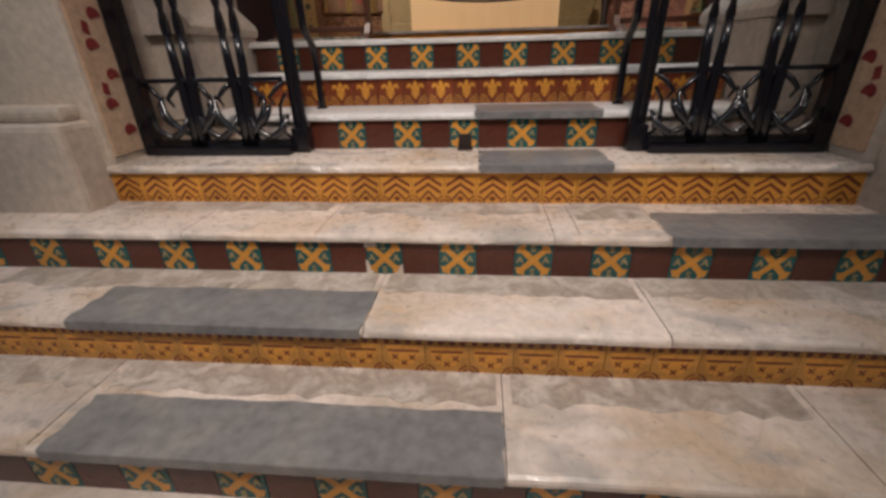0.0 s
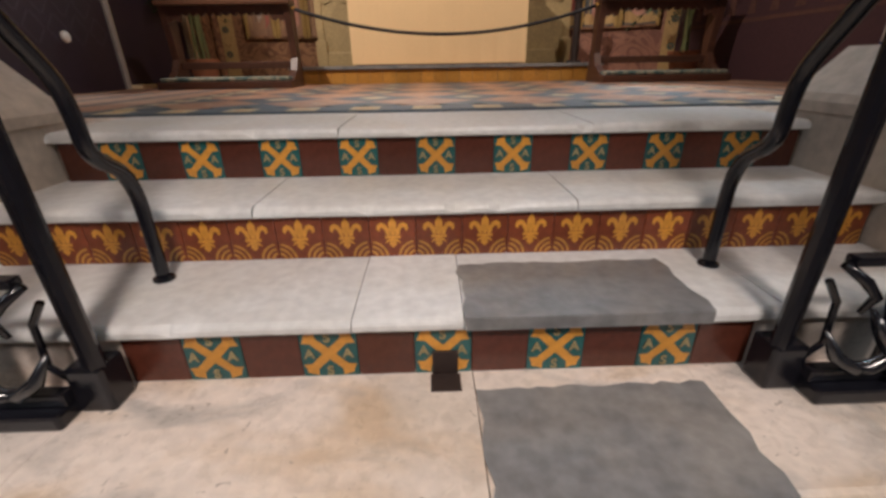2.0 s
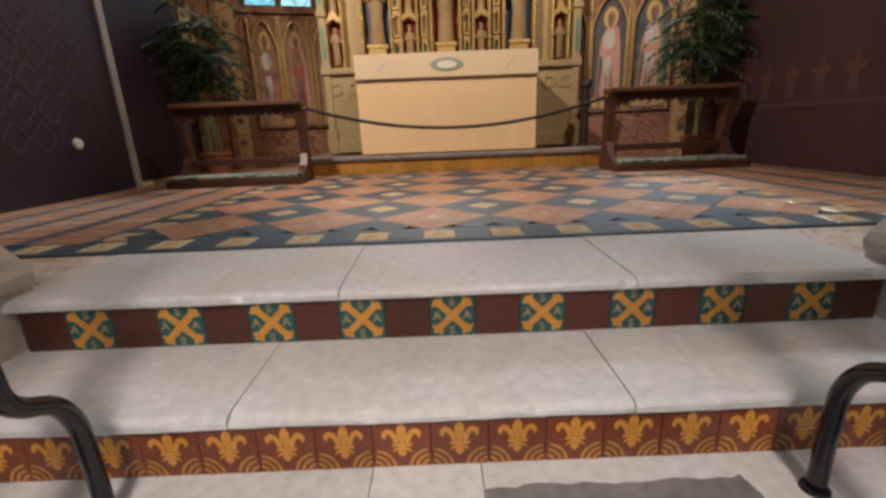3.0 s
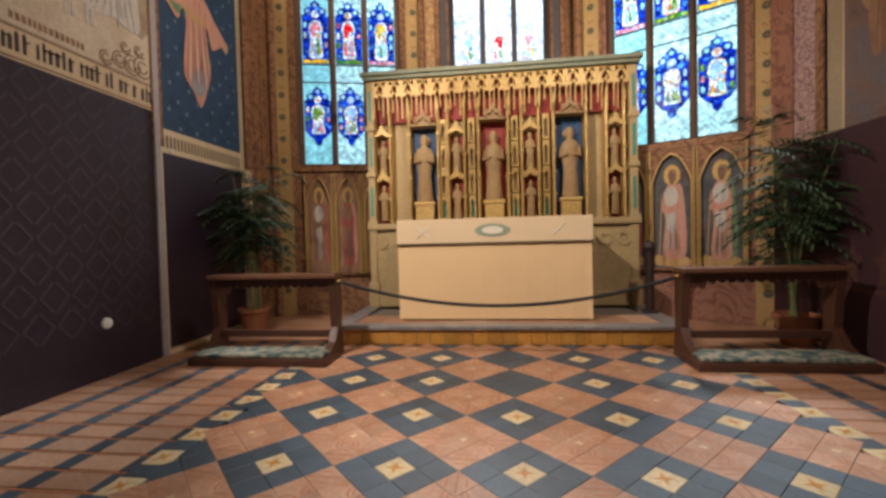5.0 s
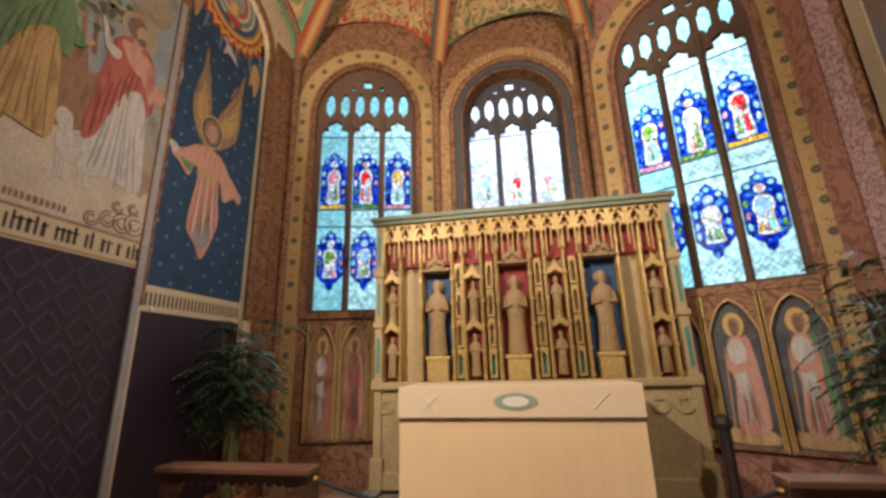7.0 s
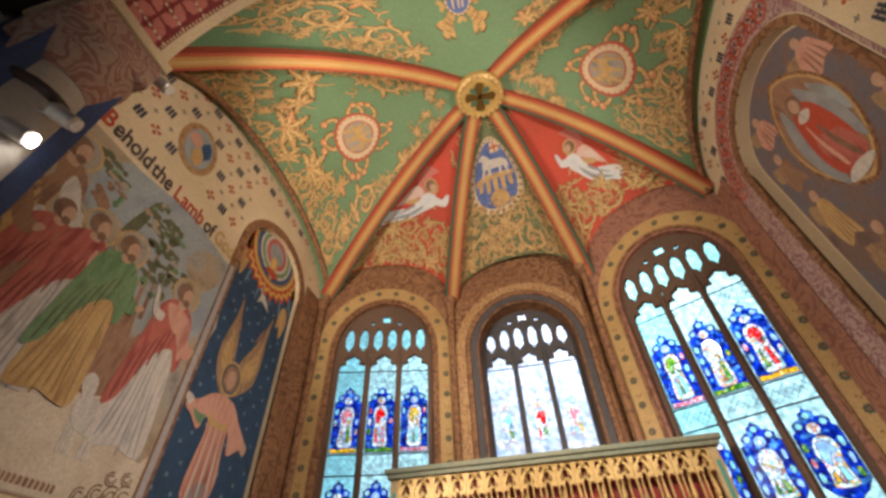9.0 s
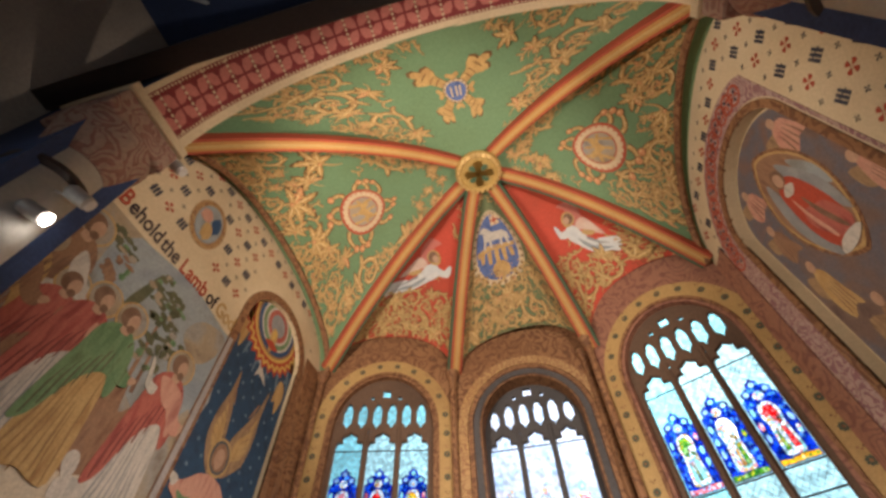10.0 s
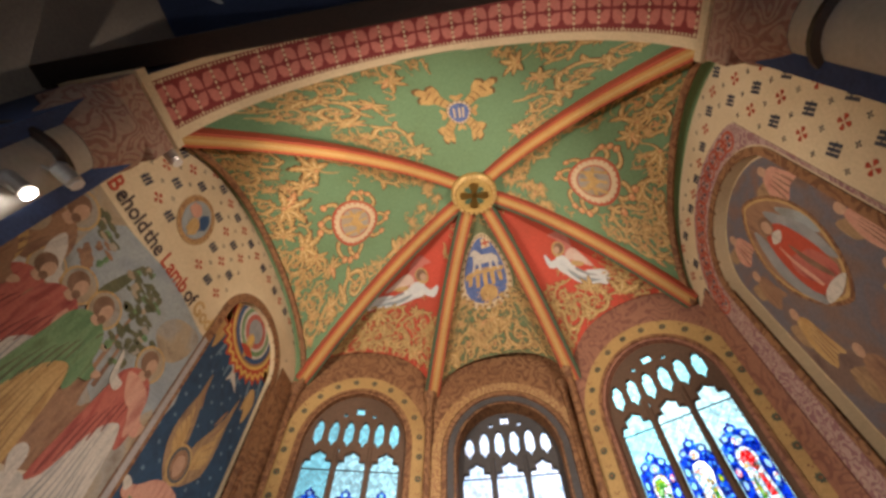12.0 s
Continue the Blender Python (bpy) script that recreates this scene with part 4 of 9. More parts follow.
        if plain:
            pictured[k] = figure_glass(win, F, at + 0.03, cc, 3.95, 4.85, w * 0.46, robes[k], 40 + k, bare=True)
        else:
            pictured[k] = figure_glass(win, F, at + 0.03, cc, 4.03, 5.06, w * 0.47, robes[k], 10 + k + 7 * len(key) + ord(key[-1]), flat=True) + \
                figure_glass(win, F, at + 0.03, cc, 2.72, 3.68, w * 0.47, (["glass_green", "glass_pale", "glass_red"] if key == "wall_apse_a" else ["glass_pink", "glass_white", "glass_pale"])[k], 20 + k + 3 * ord(key[-1]))
    for i, hpts in enumerate(holes):
        bm = bmesh.new()
        holed(bm, inset(hpts, -0.02), pictured.get(i, []), 0.004, F, at + 0.03)
        g = part("pane", bm, "glass_clear" if plain else ("glass_aqua", "glass_ice", "glass_ice")[i] if i < 3 else "glass_aqua", win)
        g.visible_shadow = False
        if 3 <= i < 9 and not plain:
            cu_, cz_ = sum(p[0] for p in hpts) / len(hpts), sum(p[1] for p in hpts) / len(hpts)
            bm = bmesh.new()
            tube(bm, [F @ Vector((cu_ + 0.03 * math.cos(a), at + 0.024, cz_ + 0.07 * math.sin(a))) for a in np.linspace(0, 2 * math.pi, 11)], 0.004, 4)
            for zz in (-0.11, 0.1):
                tube(bm, [F @ Vector((cu_ - 0.05, at + 0.024, cz_ + zz)), F @ Vector((cu_ + 0.05, at + 0.024, cz_ + zz))], 0.003, 4)
            part("lead_ornament", bm, "lead", win)
        if i < 3 and not plain:
            # diamond quarries: lead lines over the pale glass, stopping at the pictures
            bm = bmesh.new()
            l0 = a + i * (w + 0.085)
            clear = [(sill + 0.05, 2.72), (3.7, 4.03), (5.0, zs + drop)]
            for k in range(60):
                z = sill - 0.4 + k * 0.085
                for s in (1, -1):
                    for q in range(4):
                        ua, ub = l0 + w * q / 4, l0 + w * (q + 1) / 4
                        za = z + s * (w * q / 4) * 1.15
                        zb = z + s * (w * (q + 1) / 4) * 1.15
                        if any(lo < min(za, zb) and max(za, zb) < hi for lo, hi in clear):
                            slab(bm, [(ua, za), (ub, zb), (ub, zb + 0.006), (ua, za + 0.006)], 0.003, F, 0, at + 0.024)
            part("lead_lattice", bm, "lead", win)
    for k in range(3):
        cc = a + k * (w + 0.085) + w / 2
        for zb in ((4.0, 3.72, 5.3) if not plain else (5.28,)):
            bm = bmesh.new()
            tube(bm, [F @ Vector((cc - w / 2, at - 0.0, zb)), F @ Vector((cc + w / 2, at - 0.0, zb))], 0.011, 6)
            part("saddle_bar", bm, "lead", win)
    bm = bmesh.new()
    slab(bm, [(u0 - 0.03, sill - 0.09), (u1 + 0.03, sill - 0.09), (u1 + 0.03, sill), (u0 - 0.03, sill)], at, F, 0, -0.05)
    part("window_sill", bm, "scroll_brown", win)
    return win


window("window_1", "wall_apse_a", (0.49, 1.97), "tall stained glass window with blue figures on aqua quarries", "tracery", 0.13, False)
window("window_2", "wall_apse_b", (0.47, 1.94), "east window with stained glass paled for its glare, in dark tracery", "tracery_grey", 0.32, True, 5.28)
window("window_3", "wall_apse_c", (0.42, 1.88), "tall stained glass window with blue and white figures", "tracery", 0.13, False)


def band(name, F, u0, u1, z0, spring, rise, wide, m, label, at=-0.012, n=24, thick=0.012, low=-9.0):
    """A painted or moulded border that follows a window's jambs and head."""
    inner = [(u1, z0)] + arc((u0 + u1) / 2, spring, (u1 - u0) / 2, 0, 180, n, rise) + [(u0, z0)]
    outer = [(u1 + wide, z0)] + arc((u0 + u1) / 2, spring, (u1 - u0) / 2 + wide, 0, 180, n, rise + wide) + [(u0 - wide, z0)]
    outer = [(max(u, low), z) for u, z in outer]
    b = bmesh.new()
    for (a, b0), (c, d), (e, f), (g, h) in zip(inner, inner[1:], outer, outer[1:]):
        slab(b, [(a, b0), (c, d), (g, h), (e, f)], thick, F, 0, at)
    return setting(part(name, b, m), label, "trim")


def rosettes(F, u0, u1, z0, spring, rise, step, r, at, m="rosette"):
    """A row of painted round flowers along a window's border."""
    b = bmesh.new()
    pts = [(u0, z) for z in np.arange(z0 + 0.2, spring, step)] + [(u1, z) for z in np.arange(z0 + 0.2, spring, step)]
    k = int(math.pi * (u1 - u0) / 2 / step)
    pts += [p for p in arc((u0 + u1) / 2, spring, (u1 - u0) / 2, 180 / k / 2, 180 - 180 / k / 2, k, rise)]
    for u, z in pts:
        slab(b, [(u + r * (1 if i % 2 else 0.72) * math.cos(math.pi * i / 8), z + r * (1 if i % 2 else 0.72) * math.sin(math.pi * i / 8)) for i in range(16)], 0.006, F, 0, at)
        slab(b, [(u + r * 0.35 * math.cos(math.pi * i / 4), z + r * 0.35 * math.sin(math.pi * i / 4)) for i in range(8)], 0.004, F, 1, at - 0.003)
        for dx, dz in ((0.0, r * 2.0), (-r * 0.5, r * 2.4), (r * 0.5, r * 2.4)):
            slab(b, [(u + dx + 0.012 * math.cos(math.pi * i / 3), z + dz + 0.012 * math.sin(math.pi * i / 3)) for i in range(6)], 0.004, F, 1, at)
    return tagged(part("painted_flowers", b, [m, "scroll_brown"]), "dark green flowers painted on the gold window border", "wall painting", kind="structure")


for key, m1 in (("wall_apse_a", "gold_band"), ("wall_apse_c", "gold_band")):
    F, u0, u1, sill, spring, rise = WIN[key]
    band("trim_gold_border", F, u0 - 0.09, u1 + 0.09, 0.0, spring, rise + 0.1, 0.24, m1, "gold painted border round a window")
    band("trim_roll", F, u0 - 0.045, u1 + 0.045, sill, spring, rise + 0.04, 0.045, "scroll_brown", "brown moulded edge of a window", -0.03, thick=0.035)
    rosettes(F, u0 - 0.21, u1 + 0.21, 0.2, spring, rise + 0.22, 0.34, 0.055, -0.02)
F, u0, u1, sill, spring, rise = WIN["wall_apse_b"]
for d, wd, m1 in ((0.03, 0.1, "tracery_grey"), (0.14, 0.07, "scroll_brown"), (0.22, 0.16, "scroll_gold")):
    band("trim_moulding", F, u0 - d, u1 + d, sill, spring, rise + d, wd, m1, "concentric moulding round the east window", -0.02 - 0.12 * d, thick=0.05)

# slender shafts in the apse corners
for x, y in ((-0.95, 6.1), (1.44, 5.8), (1.36, 6.12), (-3.2, 5.52)):
    bm = bmesh.new()
    tube(bm, [(x, y, 0), (x, y, 6.5)], 0.055, 10)
    lathe(bm, [(0.055, 0), (0.1, 0.12), (0.12, 0.16), (0.12, 0.2)], (x, y, 6.42), 12)
    setting(part("trim_shaft", bm, "scroll_brown", smooth=False), "slender brown painted corner shaft", "trim")


# ---- blind panels with painted saints under the side windows ----
def saint_panel(F, u0, u1, z0, z1, robe, seed, dark):
    t = tagged(new("painted_panel"), "arched panel with a painted standing saint in faded robes", "painted panel", "saints below the windows", "structure")
    c, h, w = (u0 + u1) / 2, z1 - z0, (u1 - u0) / 2
    bm = bmesh.new()
    arch_in = [(u0 + 0.035, z0 + 0.03), (u1 - 0.035, z0 + 0.03), (u1 - 0.035, z1 - 0.42)] + [(c + (w - 0.035) * math.cos(radians(a)) * (1 - 0.18 * math.sin(radians(2 * a))), z1 - 0.42 + 0.34 * math.sin(radians(a))) for a in range(10, 90, 16)] + [(c, z1 - 0.06)] + \
              [(c - (w - 0.035) * math.cos(radians(a)) * (1 - 0.18 * math.sin(radians(2 * a))), z1 - 0.42 + 0.34 * math.sin(radians(a))) for a in range(74, 0, -16)] + [(u0 + 0.035, z1 - 0.42)]
    holed(bm, [(u0, z0), (u1, z0), (u1, z1), (u0, z1)], [arch_in], 0.05, F, -0.065)
    part("arch_frame", bm, "scroll_brown", t, "brown arched frame")
    bm = bmesh.new()
    tube(bm, [F @ Vector((uu, -0.068, zz)) for uu, zz in arch_in[1:] + arch_in[:1]], 0.012, 6)
    part("gilt_edge", bm, "gilt", t, "gilded arch moulding")
    bm = bmesh.new()
    for uu in (u0 + 0.008, u1 - 0.008):
        tube(bm, [F @ Vector((uu, -0.07, z0)), F @ Vector((uu, -0.07, z1))], 0.012, 6)
    part("gilt_shaft", bm, "gilt", t)
    bm = bmesh.new()
    slab(bm, [(u0 + 0.005, z0 + 0.005), (u1 - 0.005, z0 + 0.005), (u1 - 0.005, z1 - 0.005), (u0 + 0.005, z1 - 0.005)], 0.012, F, 0, -0.015)
    part("painted_ground", bm, "robe_brown" if dark else "saint_dark", t)
    q = lambda x, y: (c + x * w, z0 + y * h)
    shapes = [([q(-0.75, 0.04), q(0.75, 0.04), q(0.72, 0.1), q(0.3, 0.13), q(-0.2, 0.11), q(-0.75, 0.13)], "robe_gold" if not dark else "robe_brown", 0.018),
              ([q(0.1, 0.12), q(0.6, 0.14), q(0.58, 0.45), q(0.45, 0.68), q(0.2, 0.7), q(0.05, 0.4)], robe[2], 0.020),
              ([q(-0.42, 0.12), q(0.0, 0.09), q(0.4, 0.12), q(0.36, 0.36), q(0.42, 0.56), q(0.3, 0.67), q(0.1, 0.72), q(-0.12, 0.72), q(-0.34, 0.66), q(-0.44, 0.54), q(-0.3, 0.42), q(-0.38, 0.28)], robe[0], 0.024),
              ([q(-0.36, 0.64), q(0.0, 0.7), q(0.3, 0.62), q(0.12, 0.5), q(0.2, 0.36), q(-0.05, 0.3), q(-0.26, 0.4), q(-0.24, 0.52)], robe[1], 0.027),
              ([q(-0.4, 0.56), q(-0.5, 0.5), q(-0.1, 0.47), q(0.3, 0.52), q(0.28, 0.56), q(-0.1, 0.53)], robe[0], 0.030),
              ([q(-0.62, 0.12), q(-0.58, 0.12), q(-0.44, 0.6), q(-0.48, 0.6)], "robe_gold", 0.022),
              (blob(c, z0 + 0.79 * h, 0.36 * w, 0.085 * h, 3, 18, 0.03), "halo", 0.022),
              (blob(c + 0.02 * w, z0 + 0.785 * h, 0.2 * w, 0.055 * h, 5, 14, 0.08), "robe_brown", 0.028),
              (blob(c, z0 + 0.765 * h, 0.14 * w, 0.05 * h, 4, 12, 0.05), "skin", 0.031)]
    rf = random.Random(seed)
    for k in range(8):
        x, y0_, y1_ = -0.3 + 0.085 * k, rf.uniform(0.13, 0.2), rf.uniform(0.32, 0.5)
        shapes.append(([q(x, y0_), q(x + 0.035, y0_), q(x * 0.75 + 0.03, (y0_ + y1_) / 2), q(x * 0.7, y1_), q(x * 0.76, (y0_ + y1_) / 2)], rf.choice(["robe_brown", "robe_white", "saint_dark", robe[1]]), 0.033))
    for pts, m, d in shapes:
        bm = bmesh.new()
        slab(bm, flow(pts, 2), 0.003, F, 0, -d)
        part("painted_shape", bm, m, t)


for u0, u1, seed, robe in ((0.49, 0.92, 3, ("robe_brown", "robe_white", "robe_red")), (0.94, 1.37, 4, ("robe_red", "robe_brown", "robe_pink")), (1.39, 1.85, 5, ("robe_brown", "robe_red", "robe_white"))):
    saint_panel(FL, u0, u1, 0.62, 2.22, robe, seed, True)
for u0, u1, seed, robe in ((0.42, 0.88, 8, ("robe_brown", "robe_white", "robe_red")), (0.9, 1.43, 6, ("robe_pink", "robe_white", "robe_pink")), (1.45, 1.98, 7, ("robe_pink", "robe_white", "robe_green"))):
    saint_panel(FR, u0, u1, 0.66, 2.26, robe, seed, False)


# ---- wall paintings ----
def paint(parent, name, pts, m, F, d):
    b = bmesh.new()
    slab(b, pts, 0.003, F, 0, -d)
    return part(name, b, m, parent)


def robed(parent, F, u, z0, z1, w, robe, cloak, lean=0.0, side=1, halo=True, d=0.012, seed=1, bare=None):
    """A painted standing figure in faded colours: robe with long folds, draped cloak, raised arm, hair and a halo ring."""
    h = z1 - z0
    q = lambda a, b: (u + side * a * w + lean * b * h, z0 + b * h)
    lay = lambda name, pts, m, k: paint(parent, name, flow([q(a, b) for a, b in pts]), m, F, d + 0.0011 * k)
    rf = random.Random(seed * 7)
    lay("robe", [(-0.5, 0.0), (-0.25, -0.012), (0.0, 0.012), (0.25, -0.01), (0.52, 0.01), (0.47, 0.25), (0.36, 0.5), (0.3, 0.66), (0.36, 0.77), (0.17, 0.85), (-0.17, 0.85), (-0.36, 0.77), (-0.3, 0.62), (-0.4, 0.4), (-0.47, 0.2)], robe, 0)
    for k in range(8):
        x = -0.42 + 0.115 * k + rf.uniform(-0.02, 0.02)
        t0, t1 = rf.uniform(0.0, 0.06), rf.uniform(0.34, 0.6)
        wd = rf.uniform(0.012, 0.034)
        lay("fold", [(x, t0), (x + wd, t0), (x * 0.74 + wd, (t0 + t1) / 2), (x * 0.6, t1), (x * 0.72, (t0 + t1) / 2)], {"robe_white": "fold_grey", "robe_gold": "gold_shade"}.get(robe, "skin"), 1)
    lay("cloak", [(-0.4, 0.78), (-0.1, 0.86), (0.2, 0.845), (0.42, 0.76), (0.5, 0.62), (0.5, 0.5), (0.4, 0.46), (0.26, 0.56), (0.08, 0.55), (-0.12, 0.47), (-0.26, 0.34), (-0.4, 0.2), (-0.6, 0.16), (-0.56, 0.38), (-0.48, 0.6)], cloak, 3)
    for k in range(7):
        a0, b0 = -0.5 + 0.12 * k, 0.25 + 0.075 * k
        wd = rf.uniform(0.015, 0.03)
        lay("cloak_fold", [(a0, b0 - 0.05), (a0 + wd, b0 - 0.05), (a0 + 0.06, b0 + 0.1), (a0 + 0.11, b0 + 0.24 - 0.02 * k), (a0 + 0.03, b0 + 0.1)], {"robe_green": "foliage_paint", "robe_red": "robe_maroon"}.get(cloak, "skin"), 4)
    lay("sleeve", [(0.16, 0.78), (0.36, 0.74), (0.52, 0.66), (0.66, 0.64), (0.68, 0.58), (0.5, 0.56), (0.3, 0.6), (0.14, 0.68)], bare or robe, 5)
    lay("hand", [(0.64, 0.64), (0.74, 0.655), (0.8, 0.64), (0.74, 0.61), (0.66, 0.6)], "flesh", 6)
    cu, cz = u + lean * 0.92 * h, z0 + 0.92 * h
    ell = lambda r, rz, n, du=0.0, dz=0.0: [(cu + side * du * w + r * w * math.cos(2 * math.pi * k / n), cz + dz * w + rz * w * math.sin(2 * math.pi * k / n)) for k in range(n)]
    if halo:
        paint(parent, "halo", ell(0.36, 0.36, 22), "robe_gold", F, d + 0.0022)
        paint(parent, "halo_field", ell(0.32, 0.32, 22), "fresco_ground", F, d + 0.003)
    lay("neck", [(-0.09, 0.82), (0.1, 0.82), (0.08, 0.9), (-0.06, 0.9)], "flesh", 5)
    paint(parent, "hair", flow(ell(0.2, 0.22, 8, -0.05, 0.02)), "skin", F, d + 0.0066)
    paint(parent, "head", flow(ell(0.12, 0.17, 8, 0.05, -0.03)), "flesh", F, d + 0.0077)
    paint(parent, "beard", flow(ell(0.08, 0.08, 6, 0.07, -0.17)), "skin", F, d + 0.0088)


mural = tagged(new("mural"), "large faded fresco of robed figures, trees and a lamb", "mural", kind="structure")
paint(mural, "painted_ground", [(0.95, 2.78), (3.28, 2.78), (3.28, 5.62), (0.95, 5.62)], "fresco_ground", SIDE_L, 0.004)
paint(mural, "painted_sky", flow([(1.5, 4.3), (2.2, 4.4), (3.26, 4.0), (3.26, 5.6), (1.6, 5.6), (1.45, 5.0)], 2), "fresco_sky", SIDE_L, 0.0055)
paint(mural, "painted_path", [(0.95, 2.79), (3.27, 2.79), (3.27, 3.3), (2.95, 3.42), (2.6, 3.62), (2.25, 3.6), (1.9, 3.4), (0.95, 3.35)], "fresco_pale", SIDE_L, 0.0066)
paint(mural, "painted_rocks", flow([(2.1, 3.55), (2.6, 3.58), (2.75, 3.9), (2.62, 4.2), (2.5, 4.1), (2.42, 4.42), (2.28, 4.3), (2.16, 4.5), (2.0, 4.3)]), "robe_brown", SIDE_L, 0.0074)
paint(mural, "painted_hill", flow([(2.95, 3.35), (3.26, 3.3), (3.26, 4.5), (3.1, 4.35), (3.0, 4.0)]), "fresco_ground", SIDE_L, 0.0082)
paint(mural, "cloud", flow([(2.7, 5.1), (3.0, 5.0), (3.2, 5.25), (3.2, 5.55), (2.85, 5.5), (2.68, 5.3)]), "fresco_ground", SIDE_L, 0.0066)
rt = random.Random(21)
for y, z, w, h, n, m in ((2.32, 5.22, 0.26, 0.22, 34, "foliage_paint"), (2.45, 4.74, 0.2, 0.2, 24, "foliage_paint"), (2.12, 5.4, 0.2, 0.12, 16, "foliage_paint"), (1.58, 5.16, 0.2, 0.2, 18, "robe_brown"), (1.5, 5.4, 0.2, 0.12, 12, "foliage_paint"), (2.62, 4.98, 0.12, 0.12, 12, "foliage_paint")):
    for k in range(n):
        a, rr = rt.uniform(0, 6.28), math.sqrt(rt.random())
        paint(mural, "tree_foliage", flow(blob(y + w * rr * math.cos(a), z + h * rr * math.sin(a), rt.uniform(0.03, 0.065), rt.uniform(0.02, 0.045), 400 + k, 6, 0.4), 2), m if k % 4 else ("robe_green", "fresco_ground")[k % 8 == 0], SIDE_L, 0.0088 + 0.0003 * (k % 12))
paint(mural, "cypress", flow([(1.9, 4.75), (2.0, 4.95), (2.06, 5.2), (2.05, 5.5), (1.98, 5.3), (1.9, 5.0)]), "foliage_paint", SIDE_L, 0.0083)
for y0_, z0_, y1_, z1_ in ((2.4, 4.25, 2.33, 5.1), (2.5, 4.3, 2.46, 4.7), (2.02, 4.5, 1.98, 4.9)):
    paint(mural, "tree_trunk", [(y0_ - 0.025, z0_), (y0_ + 0.025, z0_), (y1_ + 0.014, z1_), (y1_ - 0.014, z1_)], "robe_brown", SIDE_L, 0.0078)
robed(mural, SIDE_L, 1.22, 3.55, 5.42, 0.56, "robe_white", "robe_brown", 0.0, seed=8, d=0.0125)
robed(mural, SIDE_L, 1.04, 3.4, 5.02, 0.46, "robe_brown", "robe_gold", 0.0, seed=6, d=0.0135)
robed(mural, SIDE_L, 1.42, 3.4, 4.8, 0.46, "robe_brown", "robe_red", 0.02, seed=4, d=0.0145)
robed(mural, SIDE_L, 1.72, 3.36, 4.92, 0.5, "robe_white", "robe_red", 0.015, seed=3, d=0.0185, bare="robe_pink")
robed(mural, SIDE_L, 2.05, 3.38, 4.95, 0.52, "robe_gold", "robe_green", 0.015, seed=2, d=0.0235, bare="robe_green")
robed(mural, SIDE_L, 2.86, 3.24, 4.98, 0.54, "robe_white", "robe_red", 0.0, seed=5, d=0.0125, bare="robe_pink")
paint(mural, "shoulder_cloth", flow([(2.7, 4.62), (2.86, 4.66), (3.06, 4.58), (3.13, 4.3), (3.08, 4.16), (2.98, 4.36), (2.84, 4.42)]), "robe_pink", SIDE_L, 0.0185)
paint(mural, "raised_arm", flow([(2.72, 4.5), (2.62, 4.52), (2.55, 4.68), (2.5, 4.72), (2.53, 4.6), (2.58, 4.44), (2.7, 4.4)]), "robe_white", SIDE_L, 0.0192)
lamb = [flow([(2.36, 3.44), (2.46, 3.52), (2.6, 3.5), (2.68, 3.4), (2.66, 3.26), (2.52, 3.24), (2.4, 3.3)]), flow([(2.32, 3.6), (2.36, 3.68), (2.44, 3.66), (2.47, 3.54), (2.42, 3.46), (2.36, 3.52)])]
for k, pts in enumerate(lamb):
    paint(mural, ("lamb_body", "lamb_head")[k], pts, "robe_white", SIDE_L, 0.0131 + 0.0007 * k)
for y in (2.42, 2.48, 2.6, 2.65):
    paint(mural, "lamb_leg", [(y - 0.018, 3.08), (y + 0.016, 3.08), (y + 0.022, 3.3), (y - 0.022, 3.3)], "robe_white", SIDE_L, 0.0119)
# brown outline scrolls in the corner of the painting
bm = bmesh.new()
for cy, cz, rr in ((2.76, 2.86, 0.06), (2.9, 2.9, 0.07), (3.04, 2.9, 0.09), (3.16, 2.92, 0.1), (2.97, 3.03, 0.05), (3.12, 3.06, 0.05)):
    for f in (1.0, 0.55):
        pts = [SIDE_L @ Vector((cy + rr * f * math.cos(a), -0.009, cz + rr * f * math.sin(a))) for a in np.linspace(0.3 + f, 5.6 + f, 13)]
        tube(bm, pts, 0.006, 4)
part("corner_scroll", bm, "skin", mural)
bm = bmesh.new()
yy, rb = 2.0, random.Random(12)
while yy < 2.55:
    ww = rb.uniform(0.02, 0.035)
    slab(bm, [(yy, 2.83), (yy + ww, 2.83), (yy + ww, 2.88), (yy, 2.89)], 0.002, SIDE_L, 0, -0.0085)
    yy += ww + 0.014
part("faint_lettering", bm, "robe_brown", mural)
text = tagged(new("text_band"), "cream band of black lettering under the fresco", "lettering", kind="structure")
paint(text, "band", [(0.95, 2.53), (3.28, 2.53), (3.28, 2.78), (0.95, 2.78)], "plaster_cream", SIDE_L, 0.006)
rl = random.Random(5)
bm = bmesh.new()
y = 0.98
while y < 3.24:
    w = rl.uniform(0.018, 0.03)
    z1 = 2.72 if rl.random() < 0.75 else 2.75
    slab(bm, [(y, 2.6), (y + w, 2.6), (y + w, z1 - 0.02), (y + w * 0.5, z1), (y, z1 - 0.02)], 0.003, SIDE_L, 0, -0.011)
    if rl.random() < 0.4:
        slab(bm, [(y, 2.68), (y + 0.05, 2.69), (y + 0.05, 2.7), (y, 2.7)], 0.003, SIDE_L, 0, -0.011)
    y += w + rl.choice([0.018, 0.022, 0.026, 0.07])
part("lettering", bm, "letter", text)
for z in (2.545, 2.765):
    paint(text, "rule", [(0.95, z), (3.28, z), (3.28, z + 0.012), (0.95, z + 0.012)], "robe_brown", SIDE_L, 0.010)
bm = bmesh.new()
slab(bm, [(3.26, 0.02), (3.33, 0.02), (3.33, 5.62), (3.26, 5.62)], 0.03, SIDE_L, 0, -0.028)
